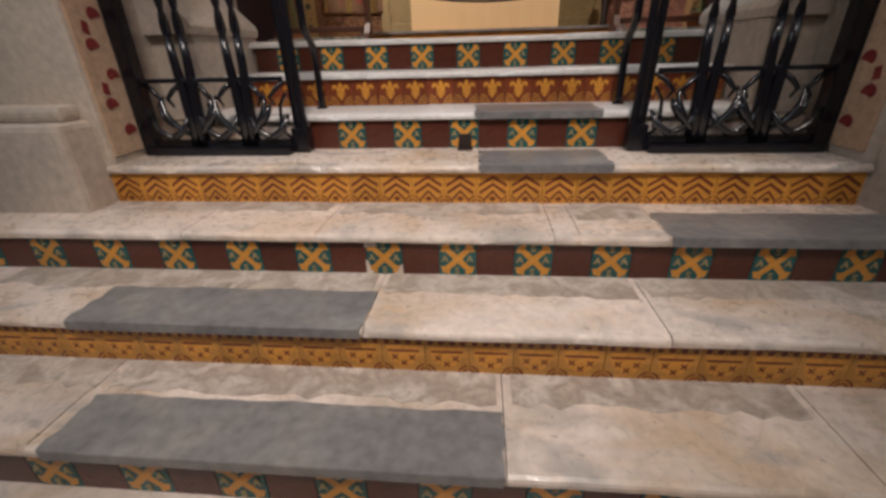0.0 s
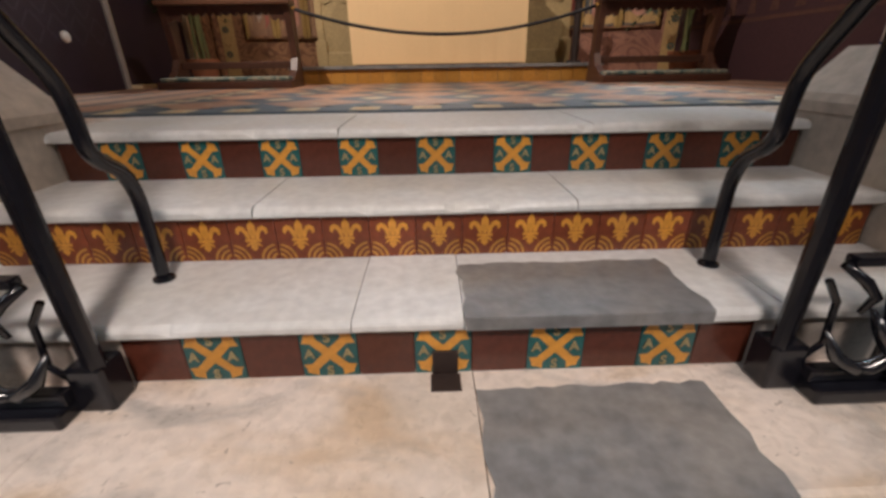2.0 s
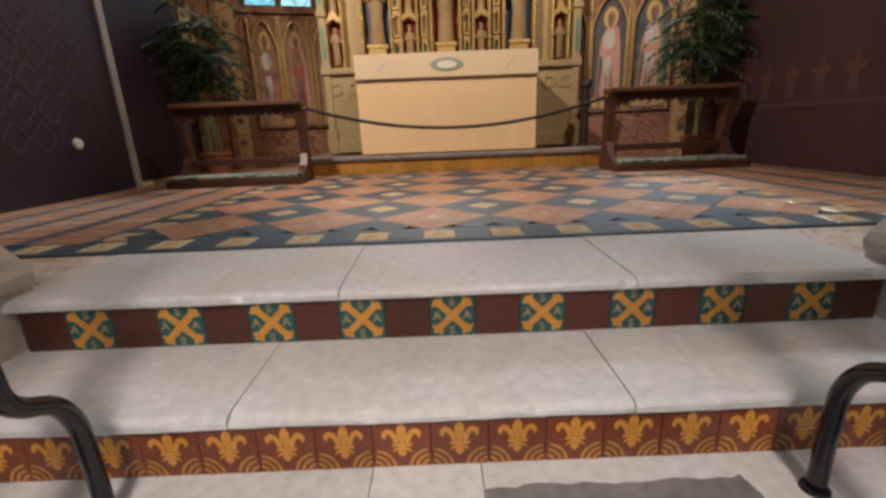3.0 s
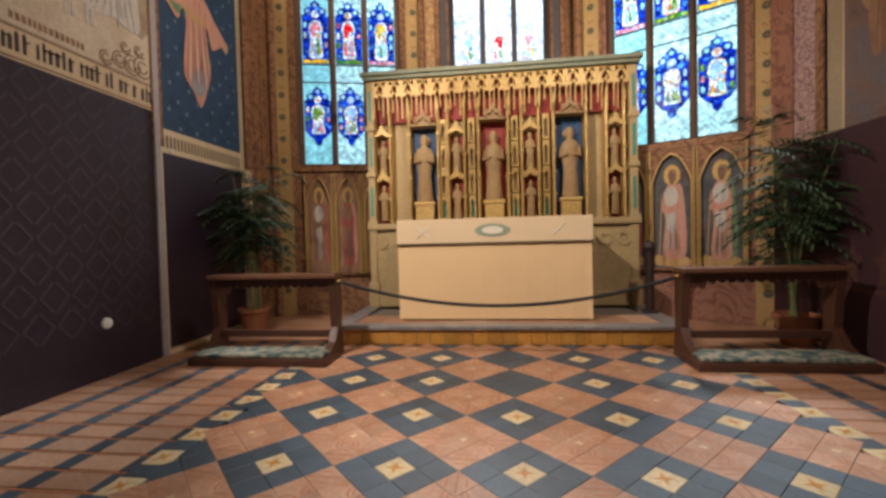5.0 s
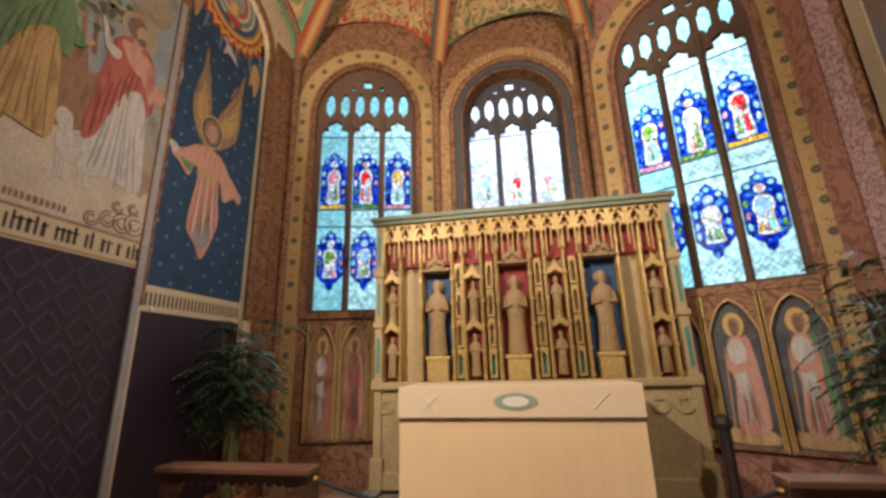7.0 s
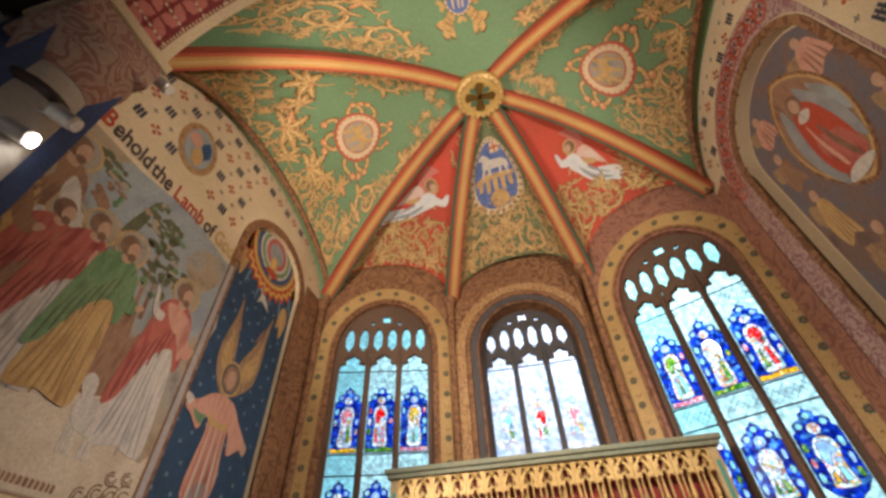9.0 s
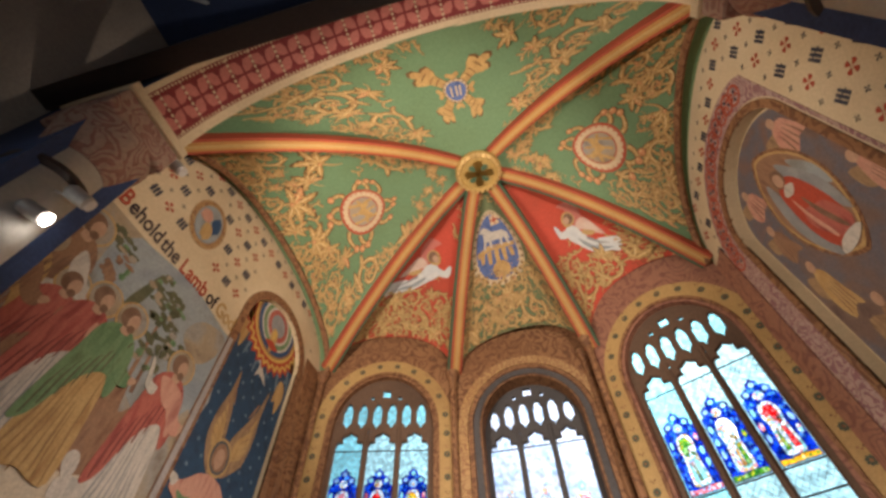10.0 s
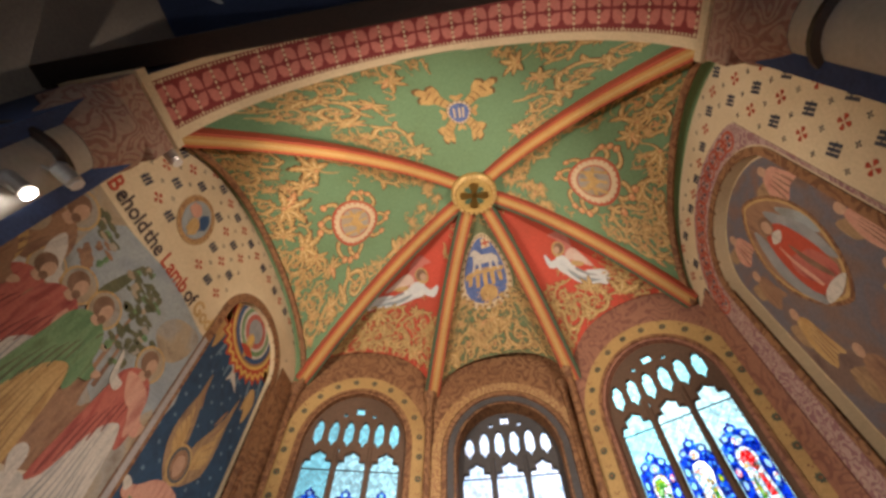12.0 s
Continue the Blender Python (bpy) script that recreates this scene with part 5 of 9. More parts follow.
setting(part("trim_angle", bm, "edge_grey"), "pale upright edge strip of the painted wall", "trim")
inscription = tagged(new("inscription"), "red and black words painted along the cream wall", "lettering", kind="structure")
for words, y, m in (("B", 1.14, "motif_red"), ("ehold", 1.28, "letter"), ("the", 1.79, "letter"), ("L", 2.13, "motif_red"), ("amb", 2.25, "motif_red"), ("of", 2.65, "letter"), ("God", 2.86, "robe_gold")):
    bm = bmesh.new()
    text_on(bm, words, 0.3, SIDE_L @ Matrix.Translation((y, -0.008, 5.7)), 0, 0.72)
    part("word", bm, m, inscription)
# dado of dark diaper work
bm = bmesh.new()
slab(bm, [(0.95, 0.0), (3.26, 0.0), (3.26, 2.53), (0.95, 2.53)], 0.006, SIDE_L, 0, -0.006)
slab(bm, [(3.38, 0.05), (4.88, 0.05), (4.88, 2.16), (3.38, 2.16)], 0.006, SIDE_L, 0, 0.07)
setting(part("wall_dado", bm, "dado"), "dark purple painted dado", "wall")
bm = bmesh.new()
for i in range(9):
    for j in range(9):
        y, z = 1.1 + i * 0.25 + (0.125 if j % 2 else 0), 0.55 + j * 0.23
        if y > 3.1:
            continue
        for s in (1, -1):
            slab(bm, [(y, z - 0.115), (y + s * 0.1, z), (y + s * 0.1 + s * 0.018, z), (y + s * 0.018, z - 0.125)][::s], 0.001, SIDE_L, 0, -0.0085)
            slab(bm, [(y, z + 0.115), (y + s * 0.1, z), (y + s * 0.118, z), (y + s * 0.018, z + 0.125)][::-s], 0.001, SIDE_L, 0, -0.0085)
tagged(part("diaper", bm, "dado_line"), "faint grey lozenge pattern on the dark dado", "wall painting", kind="structure")
# cream upper wall: sprigs and monograms
for F, y0, y1, hole, nm in ((SIDE_L, 1.0, 5.1, (3.2, 4.95), "north"), (SIDE_R, 0.95, 4.5, (2.0, 4.1), "south")):
    bm = bmesh.new()
    for j in range(14):
        for i in range(20):
            y, z = y0 + 0.1 + (i + 0.5 * (j % 2)) * 0.24, 5.0 + j * 0.2
            if F is SIDE_L and z < 6.02 or y > y1 or z > 7.6 or hole[0] < y < hole[1] and z < 7.35:
                continue
            if F is SIDE_L and (y - 2.1) ** 2 / 0.14 + (z - 6.58) ** 2 / 0.24 < 1:
                continue
            if j % 2:
                for a in range(4):
                    ca, sa = math.cos(math.pi / 2 * a), math.sin(math.pi / 2 * a)
                    slab(bm, [(y + ca * 0.03 + sa * 0.009, z + sa * 0.03 - ca * 0.009), (y + ca * 0.03 - sa * 0.009, z + sa * 0.03 + ca * 0.009), (y - sa * 0.006, z + ca * 0.006)], 0.002, F, 1, -0.006)
            elif (i + j // 2) % 2:
                for a in range(4):
                    t = math.pi / 2 * a
                    ca, sa = math.cos(t), math.sin(t)
                    slab(bm, [(y + 0.008 * ca, z + 0.008 * sa), (y + 0.045 * ca - 0.02 * sa, z + 0.045 * sa + 0.02 * ca), (y + 0.062 * ca - 0.026 * sa, z + 0.062 * sa + 0.026 * ca), (y + 0.075 * ca, z + 0.075 * sa), (y + 0.062 * ca + 0.026 * sa, z + 0.062 * sa - 0.026 * ca), (y + 0.045 * ca + 0.02 * sa, z + 0.045 * sa - 0.02 * ca)], 0.002, F, 0, -0.006)
            else:
                for dy in (-0.045, 0.0, 0.045):
                    slab(bm, [(y + dy - 0.02, z - 0.07), (y + dy + 0.014, z - 0.07), (y + dy + 0.03, z + 0.07), (y + dy + 0.0, z + 0.07)], 0.002, F, 1, -0.006)
                slab(bm, [(y - 0.07, z - 0.015), (y + 0.06, z + 0.02), (y + 0.06, z + 0.034), (y - 0.07, z)], 0.002, F, 1, -0.009)
    tagged(part("wall_sprigs", bm, ["motif_red", "motif_dark"]), "red crosses and dark monograms stencilled on cream plaster", "wall painting", kind="structure")
medal = tagged(new("medallion"), "oval painted medallion with a patterned border", "wall painting", kind="structure")
paint(medal, "border", [(2.1 + 0.3 * math.cos(2 * math.pi * k / 24), 6.58 + 0.4 * math.sin(2 * math.pi * k / 24)) for k in range(24)], "scroll_gold", SIDE_L, 0.008)
paint(medal, "field", [(2.1 + 0.22 * math.cos(2 * math.pi * k / 24), 6.58 + 0.32 * math.sin(2 * math.pi * k / 24)) for k in range(24)], "fresco_sky", SIDE_L, 0.012)
paint(medal, "red_shape", blob(2.0, 6.65, 0.1, 0.12, 7), "robe_pink", SIDE_L, 0.016)
paint(medal, "gold_shape", blob(2.12, 6.45, 0.1, 0.15, 8), "robe_gold", SIDE_L, 0.018)
paint(medal, "blue_shape", blob(2.2, 6.65, 0.08, 0.16, 9), "niche_blue", SIDE_L, 0.016)
# the painted recess with the angel
angel = tagged(new("angel_panel"), "arched recess painted with an angel on dark starry blue", "painted panel", kind="structure")
NB = SIDE_L @ Matrix.Translation((0, 0.078, 0))
paint(angel, "painted_ground", arched(3.385, 4.875, 2.42, 6.16, 0.68), "fresco_blue", NB, 0.003)
paint(angel, "text_strip", [(3.385, 2.16), (4.875, 2.16), (4.875, 2.42), (3.385, 2.42)], "plaster_cream", NB, 0.004)
bm = bmesh.new()
for k in range(27):
    y = 3.42 + k * 0.054
    slab(bm, [(y, 2.22), (y + 0.022, 2.22), (y + 0.022, 2.34), (y + 0.01, 2.36), (y, 2.34)], 0.003, NB, 0, -0.008)
part("lettering", bm, "letter", angel)
rs = random.Random(3)
for k in range(120):
    y, z = 3.45 + 0.145 * (k % 10) + rs.uniform(-0.03, 0.03), 2.5 + 0.3 * (k // 10) + (0.15 if k % 2 else 0) + rs.uniform(-0.03, 0.03)
    if 3.42 < y < 4.84:
        paint(angel, "star", [(y + 0.03 * (1 if i % 2 else 0.5) * math.cos(math.pi * i / 6), z + 0.03 * (1 if i % 2 else 0.5) * math.sin(math.pi * i / 6)) for i in range(12)], "star_blue", NB, 0.005)


def stroke(name, pts, m, d):
    return paint(angel, name, flow(pts), m, NB, d)


for pts in ([(3.98, 4.2), (3.82, 4.3), (3.7, 4.55), (3.7, 4.85), (3.77, 5.15), (3.8, 5.5), (3.86, 5.2), (3.95, 4.85), (3.99, 4.6)], [(4.12, 4.25), (4.3, 4.35), (4.46, 4.55), (4.5, 4.9), (4.48, 5.2), (4.5, 5.62), (4.38, 5.2), (4.22, 4.9), (4.1, 4.65)]):
    stroke("wing", pts, "wing_tan", 0.007)
    cu_, cz_ = sum(p[0] for p in pts) / 9, sum(p[1] for p in pts) / 9
    stroke("wing_inner", [(cu_ + (a - cu_) * 0.62, cz_ - 0.08 + (b - cz_) * 0.5) for a, b in pts], "robe_gold", 0.008)
for k in range(8):
    for y0_, sg in ((3.72, 1), (4.46, -1)):
        stroke("feather", [(y0_ + sg * 0.01 * k, 4.5 + 0.12 * k), (y0_ + sg * (0.05 + 0.01 * k), 4.5 + 0.11 * k), (y0_ + sg * 0.2, 4.42 + 0.09 * k), (y0_ + sg * 0.12, 4.47 + 0.1 * k)], "robe_brown" if k % 2 else "wing_tan", 0.009)
stroke("robe", [(3.82, 4.12), (3.96, 4.2), (4.1, 4.2), (4.26, 4.14), (4.24, 3.9), (4.26, 3.6), (4.3, 3.32), (4.22, 3.05), (4.1, 2.82), (3.98, 2.98), (3.84, 3.13), (3.86, 3.45), (3.9, 3.75), (3.86, 3.95)], "robe_pink", 0.011)
stroke("hem", [(3.93, 3.1), (4.02, 3.25), (4.16, 3.28), (4.22, 3.12), (4.1, 2.95), (4.0, 2.98)], "fold_grey", 0.0125)
for k in range(9):
    x = 3.88 + 0.046 * k
    stroke("fold", [(x, 3.12 + 0.03 * (k % 3)), (x + 0.018, 3.12), (x * 0.8 + 0.825, 3.55), (x * 0.7 + 1.22, 3.9 - 0.05 * (k % 2)), (x * 0.8 + 0.81, 3.5)], ("robe_red", "robe_white", "robe_brown")[k % 3], 0.0135)
stroke("sash", [(3.88, 3.86), (4.05, 3.82), (4.24, 3.86), (4.24, 3.92), (4.05, 3.89), (3.88, 3.93)], "robe_gold", 0.0145)
stroke("sleeve", [(3.98, 4.16), (3.84, 4.16), (3.66, 4.02), (3.52, 3.96), (3.5, 3.88), (3.62, 3.82), (3.76, 3.72), (3.82, 3.86), (3.94, 3.98)], "robe_pink", 0.0155)
stroke("sleeve", [(4.12, 4.18), (4.26, 4.14), (4.4, 4.0), (4.58, 3.86), (4.6, 3.78), (4.48, 3.7), (4.34, 3.62), (4.28, 3.8), (4.16, 3.98)], "robe_pink", 0.0155)
stroke("lining", [(3.62, 3.9), (3.74, 3.88), (3.82, 3.9), (3.78, 3.78), (3.68, 3.82)], "robe_green", 0.0165)
stroke("hand", [(3.44, 4.0), (3.52, 4.02), (3.58, 3.97), (3.52, 3.9)], "robe_white", 0.0168)
stroke("hand", [(4.58, 3.84), (4.66, 3.8), (4.64, 3.7), (4.56, 3.72)], "flesh", 0.0168)
paint(angel, "halo", [(4.03 + 0.19 * math.cos(math.pi * k / 12), 4.42 + 0.22 * math.sin(math.pi * k / 12)) for k in range(24)], "robe_gold", NB, 0.0125)
paint(angel, "halo_field", [(4.03 + 0.165 * math.cos(math.pi * k / 12), 4.42 + 0.19 * math.sin(math.pi * k / 12)) for k in range(24)], "saint_dark", NB, 0.014)
stroke("hair", [(3.91, 4.34), (3.92, 4.5), (4.03, 4.58), (4.14, 4.5), (4.15, 4.34), (4.03, 4.26)], "robe_brown", 0.0155)
stroke("head", [(3.95, 4.36), (3.96, 4.47), (4.03, 4.52), (4.1, 4.47), (4.1, 4.36), (4.03, 4.28)], "flesh", 0.017)
stroke("dove", [(3.92, 5.96), (4.02, 5.84), (4.08, 5.78), (4.05, 5.6), (4.14, 5.68), (4.34, 5.6), (4.2, 5.76), (4.12, 5.84)], "robe_white", 0.007)
for y, z in ((4.68, 5.66), (3.5, 6.0)):
    stroke("flame", [(y - 0.06, z + 0.2), (y + 0.05, z + 0.24), (y + 0.13, z + 0.05), (y + 0.04, z - 0.28), (y - 0.02, z - 0.1), (y - 0.1, z - 0.14)], "robe_gold", 0.007)
for k in range(8):
    a = radians(205 + 18.5 * k)
    y, z = 4.13 + 0.86 * math.cos(a), 6.62 + 0.86 * math.sin(a)
    if 3.4 < y < 4.86:
        stroke("ray", [(y - 0.02, z + 0.1), (y + 0.02, z + 0.1), (y + 0.012 + 0.1 * math.cos(a), z - 0.14), (y - 0.012 + 0.1 * math.cos(a), z - 0.14)], "star_blue", 0.006)
# a half rainbow with a flaming edge fills the head of the recess
RAINBOW = ((0.76, "motif_red", 0.05), (0.7, "halo", 0.045), (0.64, "motif_red", 0.03), (0.58, "halo", 0.0), (0.53, "robe_brown", 0.0), (0.49, "niche_blue", 0.0), (0.42, "robe_white", 0.0), (0.38, "robe_green", 0.0), (0.31, "robe_white", 0.0), (0.27, "robe_red", 0.0), (0.19, "fold_grey", 0.0))
for k, (r, m, tooth) in enumerate(RAINBOW):
    pts = []
    for i in range(60):
        a = 2 * math.pi * i / 60
        rr = r + (tooth if i % 2 else -tooth)
        y, z = 4.13 + rr * math.cos(a), 6.58 + rr * math.sin(a)
        top = 6.16 + 0.68 * math.sqrt(max(0.0, 1 - ((y - 4.13) / 0.745) ** 2))
        pts.append((min(4.868, max(3.392, y)), min(z, max(6.17, top) - 0.002 * (i % 3))))
    paint(angel, "rainbow", pts, m, NB, 0.0085 + 0.0011 * k)
for k, (y, z, w, h, m) in enumerate(((4.13, 6.3, 0.09, 0.2, "robe_gold"), (4.12, 6.38, 0.05, 0.1, "halo"), (4.13, 6.2, 0.15, 0.06, "motif_red"))):
    paint(angel, "glory", flow(blob(y, z, w, h, 60 + k, 9, 0.2)), m, NB, 0.0225 + 0.0012 * k)
band("trim_recess", SIDE_L, 3.38, 4.88, 2.2, 6.18, 0.68, 0.13, "scroll_brown", "brown moulded border of the painted recess", -0.02, thick=0.04)
bm = bmesh.new()
slab(bm, [(5.015, 0.0), (5.55, 0.0), (5.55, 6.6), (5.015, 6.6)], 0.012, SIDE_L, 0, -0.03)
slab(bm, [(5.06, 0.3), (5.18, 0.3), (5.18, 6.4), (5.06, 6.4)], 0.02, SIDE_L, 0, -0.05)
slab(bm, [(5.24, 0.3), (5.4, 0.3), (5.4, 6.4), (5.24, 6.4)], 0.02, SIDE_L, 0, -0.05)
setting(part("trim_pilaster", bm, "scroll_brown"), "pilaster painted with brown and gold scrolls", "trim")
# the painted recess with the mandorla
mand = tagged(new("mandorla_panel"), "arched recess painted with a red robed figure in an almond frame", "painted panel", kind="structure")
NR = SIDE_R @ Matrix.Translation((0, 0.158, 0))
paint(mand, "painted_ground", arched(2.17, 3.93, 2.0, 6.08, 0.75), "mandorla_ground", NR, 0.004)
alm = lambda s: [(3.0 + 0.47 * s * math.copysign(abs(math.sin(math.pi * k / 14)) ** 1.4, math.sin(math.pi * k / 14)), 5.69 + 0.88 * s * math.cos(math.pi * k / 14)) for k in range(28)]
paint(mand, "almond_border", alm(1.0), "scroll_brown", NR, 0.009)
paint(mand, "almond_line", alm(0.94), "robe_gold", NR, 0.011)
paint(mand, "almond_field", alm(0.89), "robe_brown", NR, 0.013)
for name, pts, m, d in (("wing_cloth", [(2.74, 5.1), (2.66, 5.5), (2.74, 5.9), (2.86, 6.2), (2.9, 5.9), (2.84, 5.5)], "fold_grey", 0.0165),
                        ("wing_cloth", [(3.2, 5.0), (3.34, 5.3), (3.36, 5.7), (3.24, 6.1), (3.14, 6.2), (3.16, 5.7)], "fold_grey", 0.0165),
                        ("teal_cloth", [(2.62, 5.4), (2.58, 5.7), (2.72, 6.05), (2.74, 5.8), (2.68, 5.5)], "fresco_sky", 0.0151),
                        ("robe", [(2.84, 5.08), (3.0, 5.0), (3.18, 5.1), (3.24, 5.4), (3.2, 5.75), (3.12, 5.98), (2.98, 6.04), (2.86, 5.94), (2.8, 5.7), (2.78, 5.35)], "motif_red", 0.018),
                        ("cloak", [(2.8, 5.1), (2.94, 5.02), (3.08, 5.14), (3.18, 5.44), (3.1, 5.6), (2.94, 5.5), (2.84, 5.4)], "robe_red", 0.0195),
                        ("fold", [(2.9, 5.1), (2.94, 5.1), (3.0, 5.4), (2.98, 5.7), (2.94, 5.4)], "skin", 0.021), ("fold", [(3.06, 5.16), (3.1, 5.16), (3.12, 5.5), (3.08, 5.8), (3.08, 5.5)], "robe_pink", 0.021),
                        ("collar", [(2.9, 5.86), (3.0, 5.8), (3.1, 5.88), (3.0, 5.95)], "robe_white", 0.021), ("hair", blob(2.99, 6.08, 0.1, 0.13, 91, 9, 0.05), "skin", 0.0205), ("head", blob(2.99, 6.06, 0.065, 0.095, 93, 9, 0.05), "flesh", 0.022),
                        ("foot_cloud", [(2.82, 4.98), (3.0, 4.93), (3.2, 4.99), (3.12, 5.08), (2.94, 5.06)], "robe_white", 0.0205)):
    paint(mand, name, flow(pts), m, NR, d)
# angels and clouds round the almond
for k, (y, z, w, h, m) in enumerate(((2.45, 6.15, 0.2, 0.26, "robe_pink"), (3.5, 6.35, 0.18, 0.22, "robe_pink"), (3.66, 5.75, 0.14, 0.26, "robe_brown"), (2.32, 5.0, 0.12, 0.32, "robe_pink"), (3.66, 5.0, 0.14, 0.34, "robe_gold"), (2.5, 4.3, 0.16, 0.4, "robe_brown"), (3.4, 4.2, 0.2, 0.4, "robe_brown"), (2.7, 3.3, 0.2, 0.5, "robe_red"), (3.5, 3.2, 0.16, 0.5, "robe_brown"))):
    paint(mand, "painted_robe", flow([(y - w, z - h), (y - 0.3 * w, z - 0.8 * h), (y + 0.6 * w, z - h), (y + w, z - 0.2 * h), (y + 0.5 * w, z + 0.6 * h), (y, z + 0.8 * h), (y - 0.6 * w, z + 0.5 * h), (y - 0.8 * w, z - 0.3 * h)]), m, NR, 0.006)
    paint(mand, "painted_wing", flow([(y + 0.2 * w, z + 0.5 * h), (y + 1.3 * w, z + 0.9 * h), (y + 1.5 * w, z + 0.2 * h), (y + 0.8 * w, z - 0.1 * h)]), "wing_tan", NR, 0.005)
    paint(mand, "painted_head", flow(blob(y, z + 0.95 * h, 0.055, 0.075, 100 + k, 8, 0.05)), "flesh", NR, 0.0072)
    for q in range(4):
        x = y - 0.6 * w + 0.35 * w * q
        paint(mand, "painted_fold", flow([(x, z - 0.8 * h), (x + 0.08 * w, z - 0.8 * h), (x * 0.7 + y * 0.3, z + 0.3 * h), (x * 0.8 + y * 0.2 - 0.04 * w, z - 0.2 * h)]), "skin", NR, 0.0072)
band("trim_recess", SIDE_R, 2.15, 3.95, 2.12, 6.1, 0.75, 0.1, "scroll_brown", "carved inner border of the painted recess", -0.02, thick=0.04)
band("trim_recess_outer", SIDE_R, 2.03, 4.07, 2.12, 6.1, 0.87, 0.36, "border_rose", "rose painted outer border of the recess", -0.01, thick=0.014, low=1.99)
bm = bmesh.new()
slab(bm, [(0.95, 0.0), (4.7, 0.0), (4.7, 2.1), (0.95, 2.1)], 0.006, SIDE_R, 0, -0.014)
setting(part("wall_dado", bm, "dado_right"), "dark red painted dado", "wall")
bm = bmesh.new()
slab(bm, [(4.36, 2.1), (4.72, 2.1), (4.72, 6.6), (4.36, 6.6)], 0.012, SIDE_R, 0, -0.03)
setting(part("trim_pilaster", bm, "wall_pink"), "pilaster painted pink with scrolls", "trim")
bm = bmesh.new()
for k in range(11):
    y = 1.05 + 0.32 * k
    slab(bm, [(y - 0.06, 0.66), (y + 0.06, 0.66), (y + 0.04, 0.8), (y + 0.11, 0.9), (y + 0.03, 0.92), (y, 1.02), (y - 0.03, 0.92), (y - 0.11, 0.9), (y - 0.04, 0.8)], 0.002, SIDE_R, 0, -0.018)
    slab(bm, [(y - 0.16, 0.58), (y + 0.16, 0.58), (y + 0.16, 0.62), (y - 0.16, 0.62)], 0.002, SIDE_R, 0, -0.018)
tagged(part("dado_frieze", bm, "frieze_paint"), "row of dull gold flowers stencilled on the dark red dado", "wall painting", kind="structure")
# roundels along the rose border
bm = bmesh.new()
for k in range(15):
    a = radians(4 + 9.2 * k)
    cy, cz = 3.05 + 1.2 * math.cos(a), 6.1 + 1.05 * math.sin(a)
    if cy < 2.2:
        continue
    holed(bm, [(cy + 0.13 * math.cos(math.pi * i / 8), cz + 0.13 * math.sin(math.pi * i / 8)) for i in range(16)], [[(cy + 0.1 * math.cos(math.pi * i / 8), cz + 0.1 * math.sin(math.pi * i / 8)) for i in range(16)]], 0.003, SIDE_R, -0.014, 0)
    for q in range(5):
        t = 2 * math.pi * q / 5 + k
        slab(bm, [(cy + 0.08 * r_ * math.cos(t + o), cz + 0.08 * r_ * math.sin(t + o)) for r_, o in ((0.15, 0), (0.75, -0.4), (1.0, 0), (0.75, 0.4))], 0.003, SIDE_R, q % 2, -0.014)
tagged(part("border_roundels", bm, ["rib_red", "dado_line"]), "ring and flower pattern painted on the rose border", "wall painting", kind="structure")
# lunette edge mouldings
for F, a, b_, ap in ((SIDE_L, "E", "A", 0), (SIDE_R, "D", "F", 4)):
    bm = bmesh.new()
    pts = [vault(ap, 0.0, i / 30) for i in range(31)]
    tube(bm, [p + Vector((0.02 if ap == 0 else -0.02, 0, -0.05)) for p in pts], 0.05, 6)
    setting(part("trim_lunette", bm, "scroll_brown"), "brown moulding where the vault meets the wall", "trim")


# ---- painted ornament of the vault ----
def metric(cell, s, u):
    ls = max(0.3, (vault(cell, min(1, s + 0.05), u) - vault(cell, max(0, s - 0.05), u)).length / 0.1)
    lu = max(0.3, (vault(cell, s, min(1, u + 0.05)) - vault(cell, s, max(0, u - 0.05))).length / 0.1)
    return ls, lu


def on_vault(bm, cell, s, u, pts, drop, mi=0, turn=0.0, grow=1.0):
    """A painted outline, in metres, laid on the curved vault round the point (s, u), in rings that follow the curve."""
    ls, lu = metric(cell, s, u)
    ct, st = grow * math.cos(turn), grow * math.sin(turn)
    cx, cy = sum(p[0] for p in pts) / len(pts), sum(p[1] for p in pts) / len(pts)

    def put(x, y):
        x, y = x * ct - y * st, x * st + y * ct
        return bm.verts.new(vault(cell, min(0.97, max(0.0, s + y / ls)), min(1, max(0, u + x / lu)), drop))
    big = max(math.hypot(x - cx, y - cy) for x, y in pts) > 0.12
    fs = (1.0, 0.66, 0.33) if big else (1.0,)
    rings = [[put(cx + (x - cx) * f, cy + (y - cy) * f) for x, y in pts] for f in fs]
    n = len(pts)
    for a, b in zip(rings, rings[1:]):
        for i in range(n):
            bm.faces.new((a[i], a[(i + 1) % n], b[(i + 1) % n], b[i])).material_index = mi
    bm.faces.new(rings[-1]).material_index = mi


def circle(r, n=24, cx=0, cy=0):
    return [(cx + r * math.cos(2 * math.pi * k / n), cy + r * math.sin(2 * math.pi * k / n)) for k in range(n)]


def lobed(ln, wide=0.3, bend=0.25):
    """An acanthus leaf: a bent midrib with three pairs of lobes."""
    mid = lambda t: (ln * t, bend * ln * t * t)
    up, dn = [], []
    for t, w in ((0.0, 0.16), (0.14, 0.7), (0.24, 0.42), (0.38, 1.0), (0.5, 0.5), (0.64, 0.78), (0.74, 0.4), (0.86, 0.42)):
        x, y = mid(t)
        up.append((x + 0.1 * ln * w, y + wide * ln * w * 0.5))
        dn.append((x + 0.06 * ln * w, y - wide * ln * w * 0.5))
    return up + [mid(1.0)] + dn[::-1]


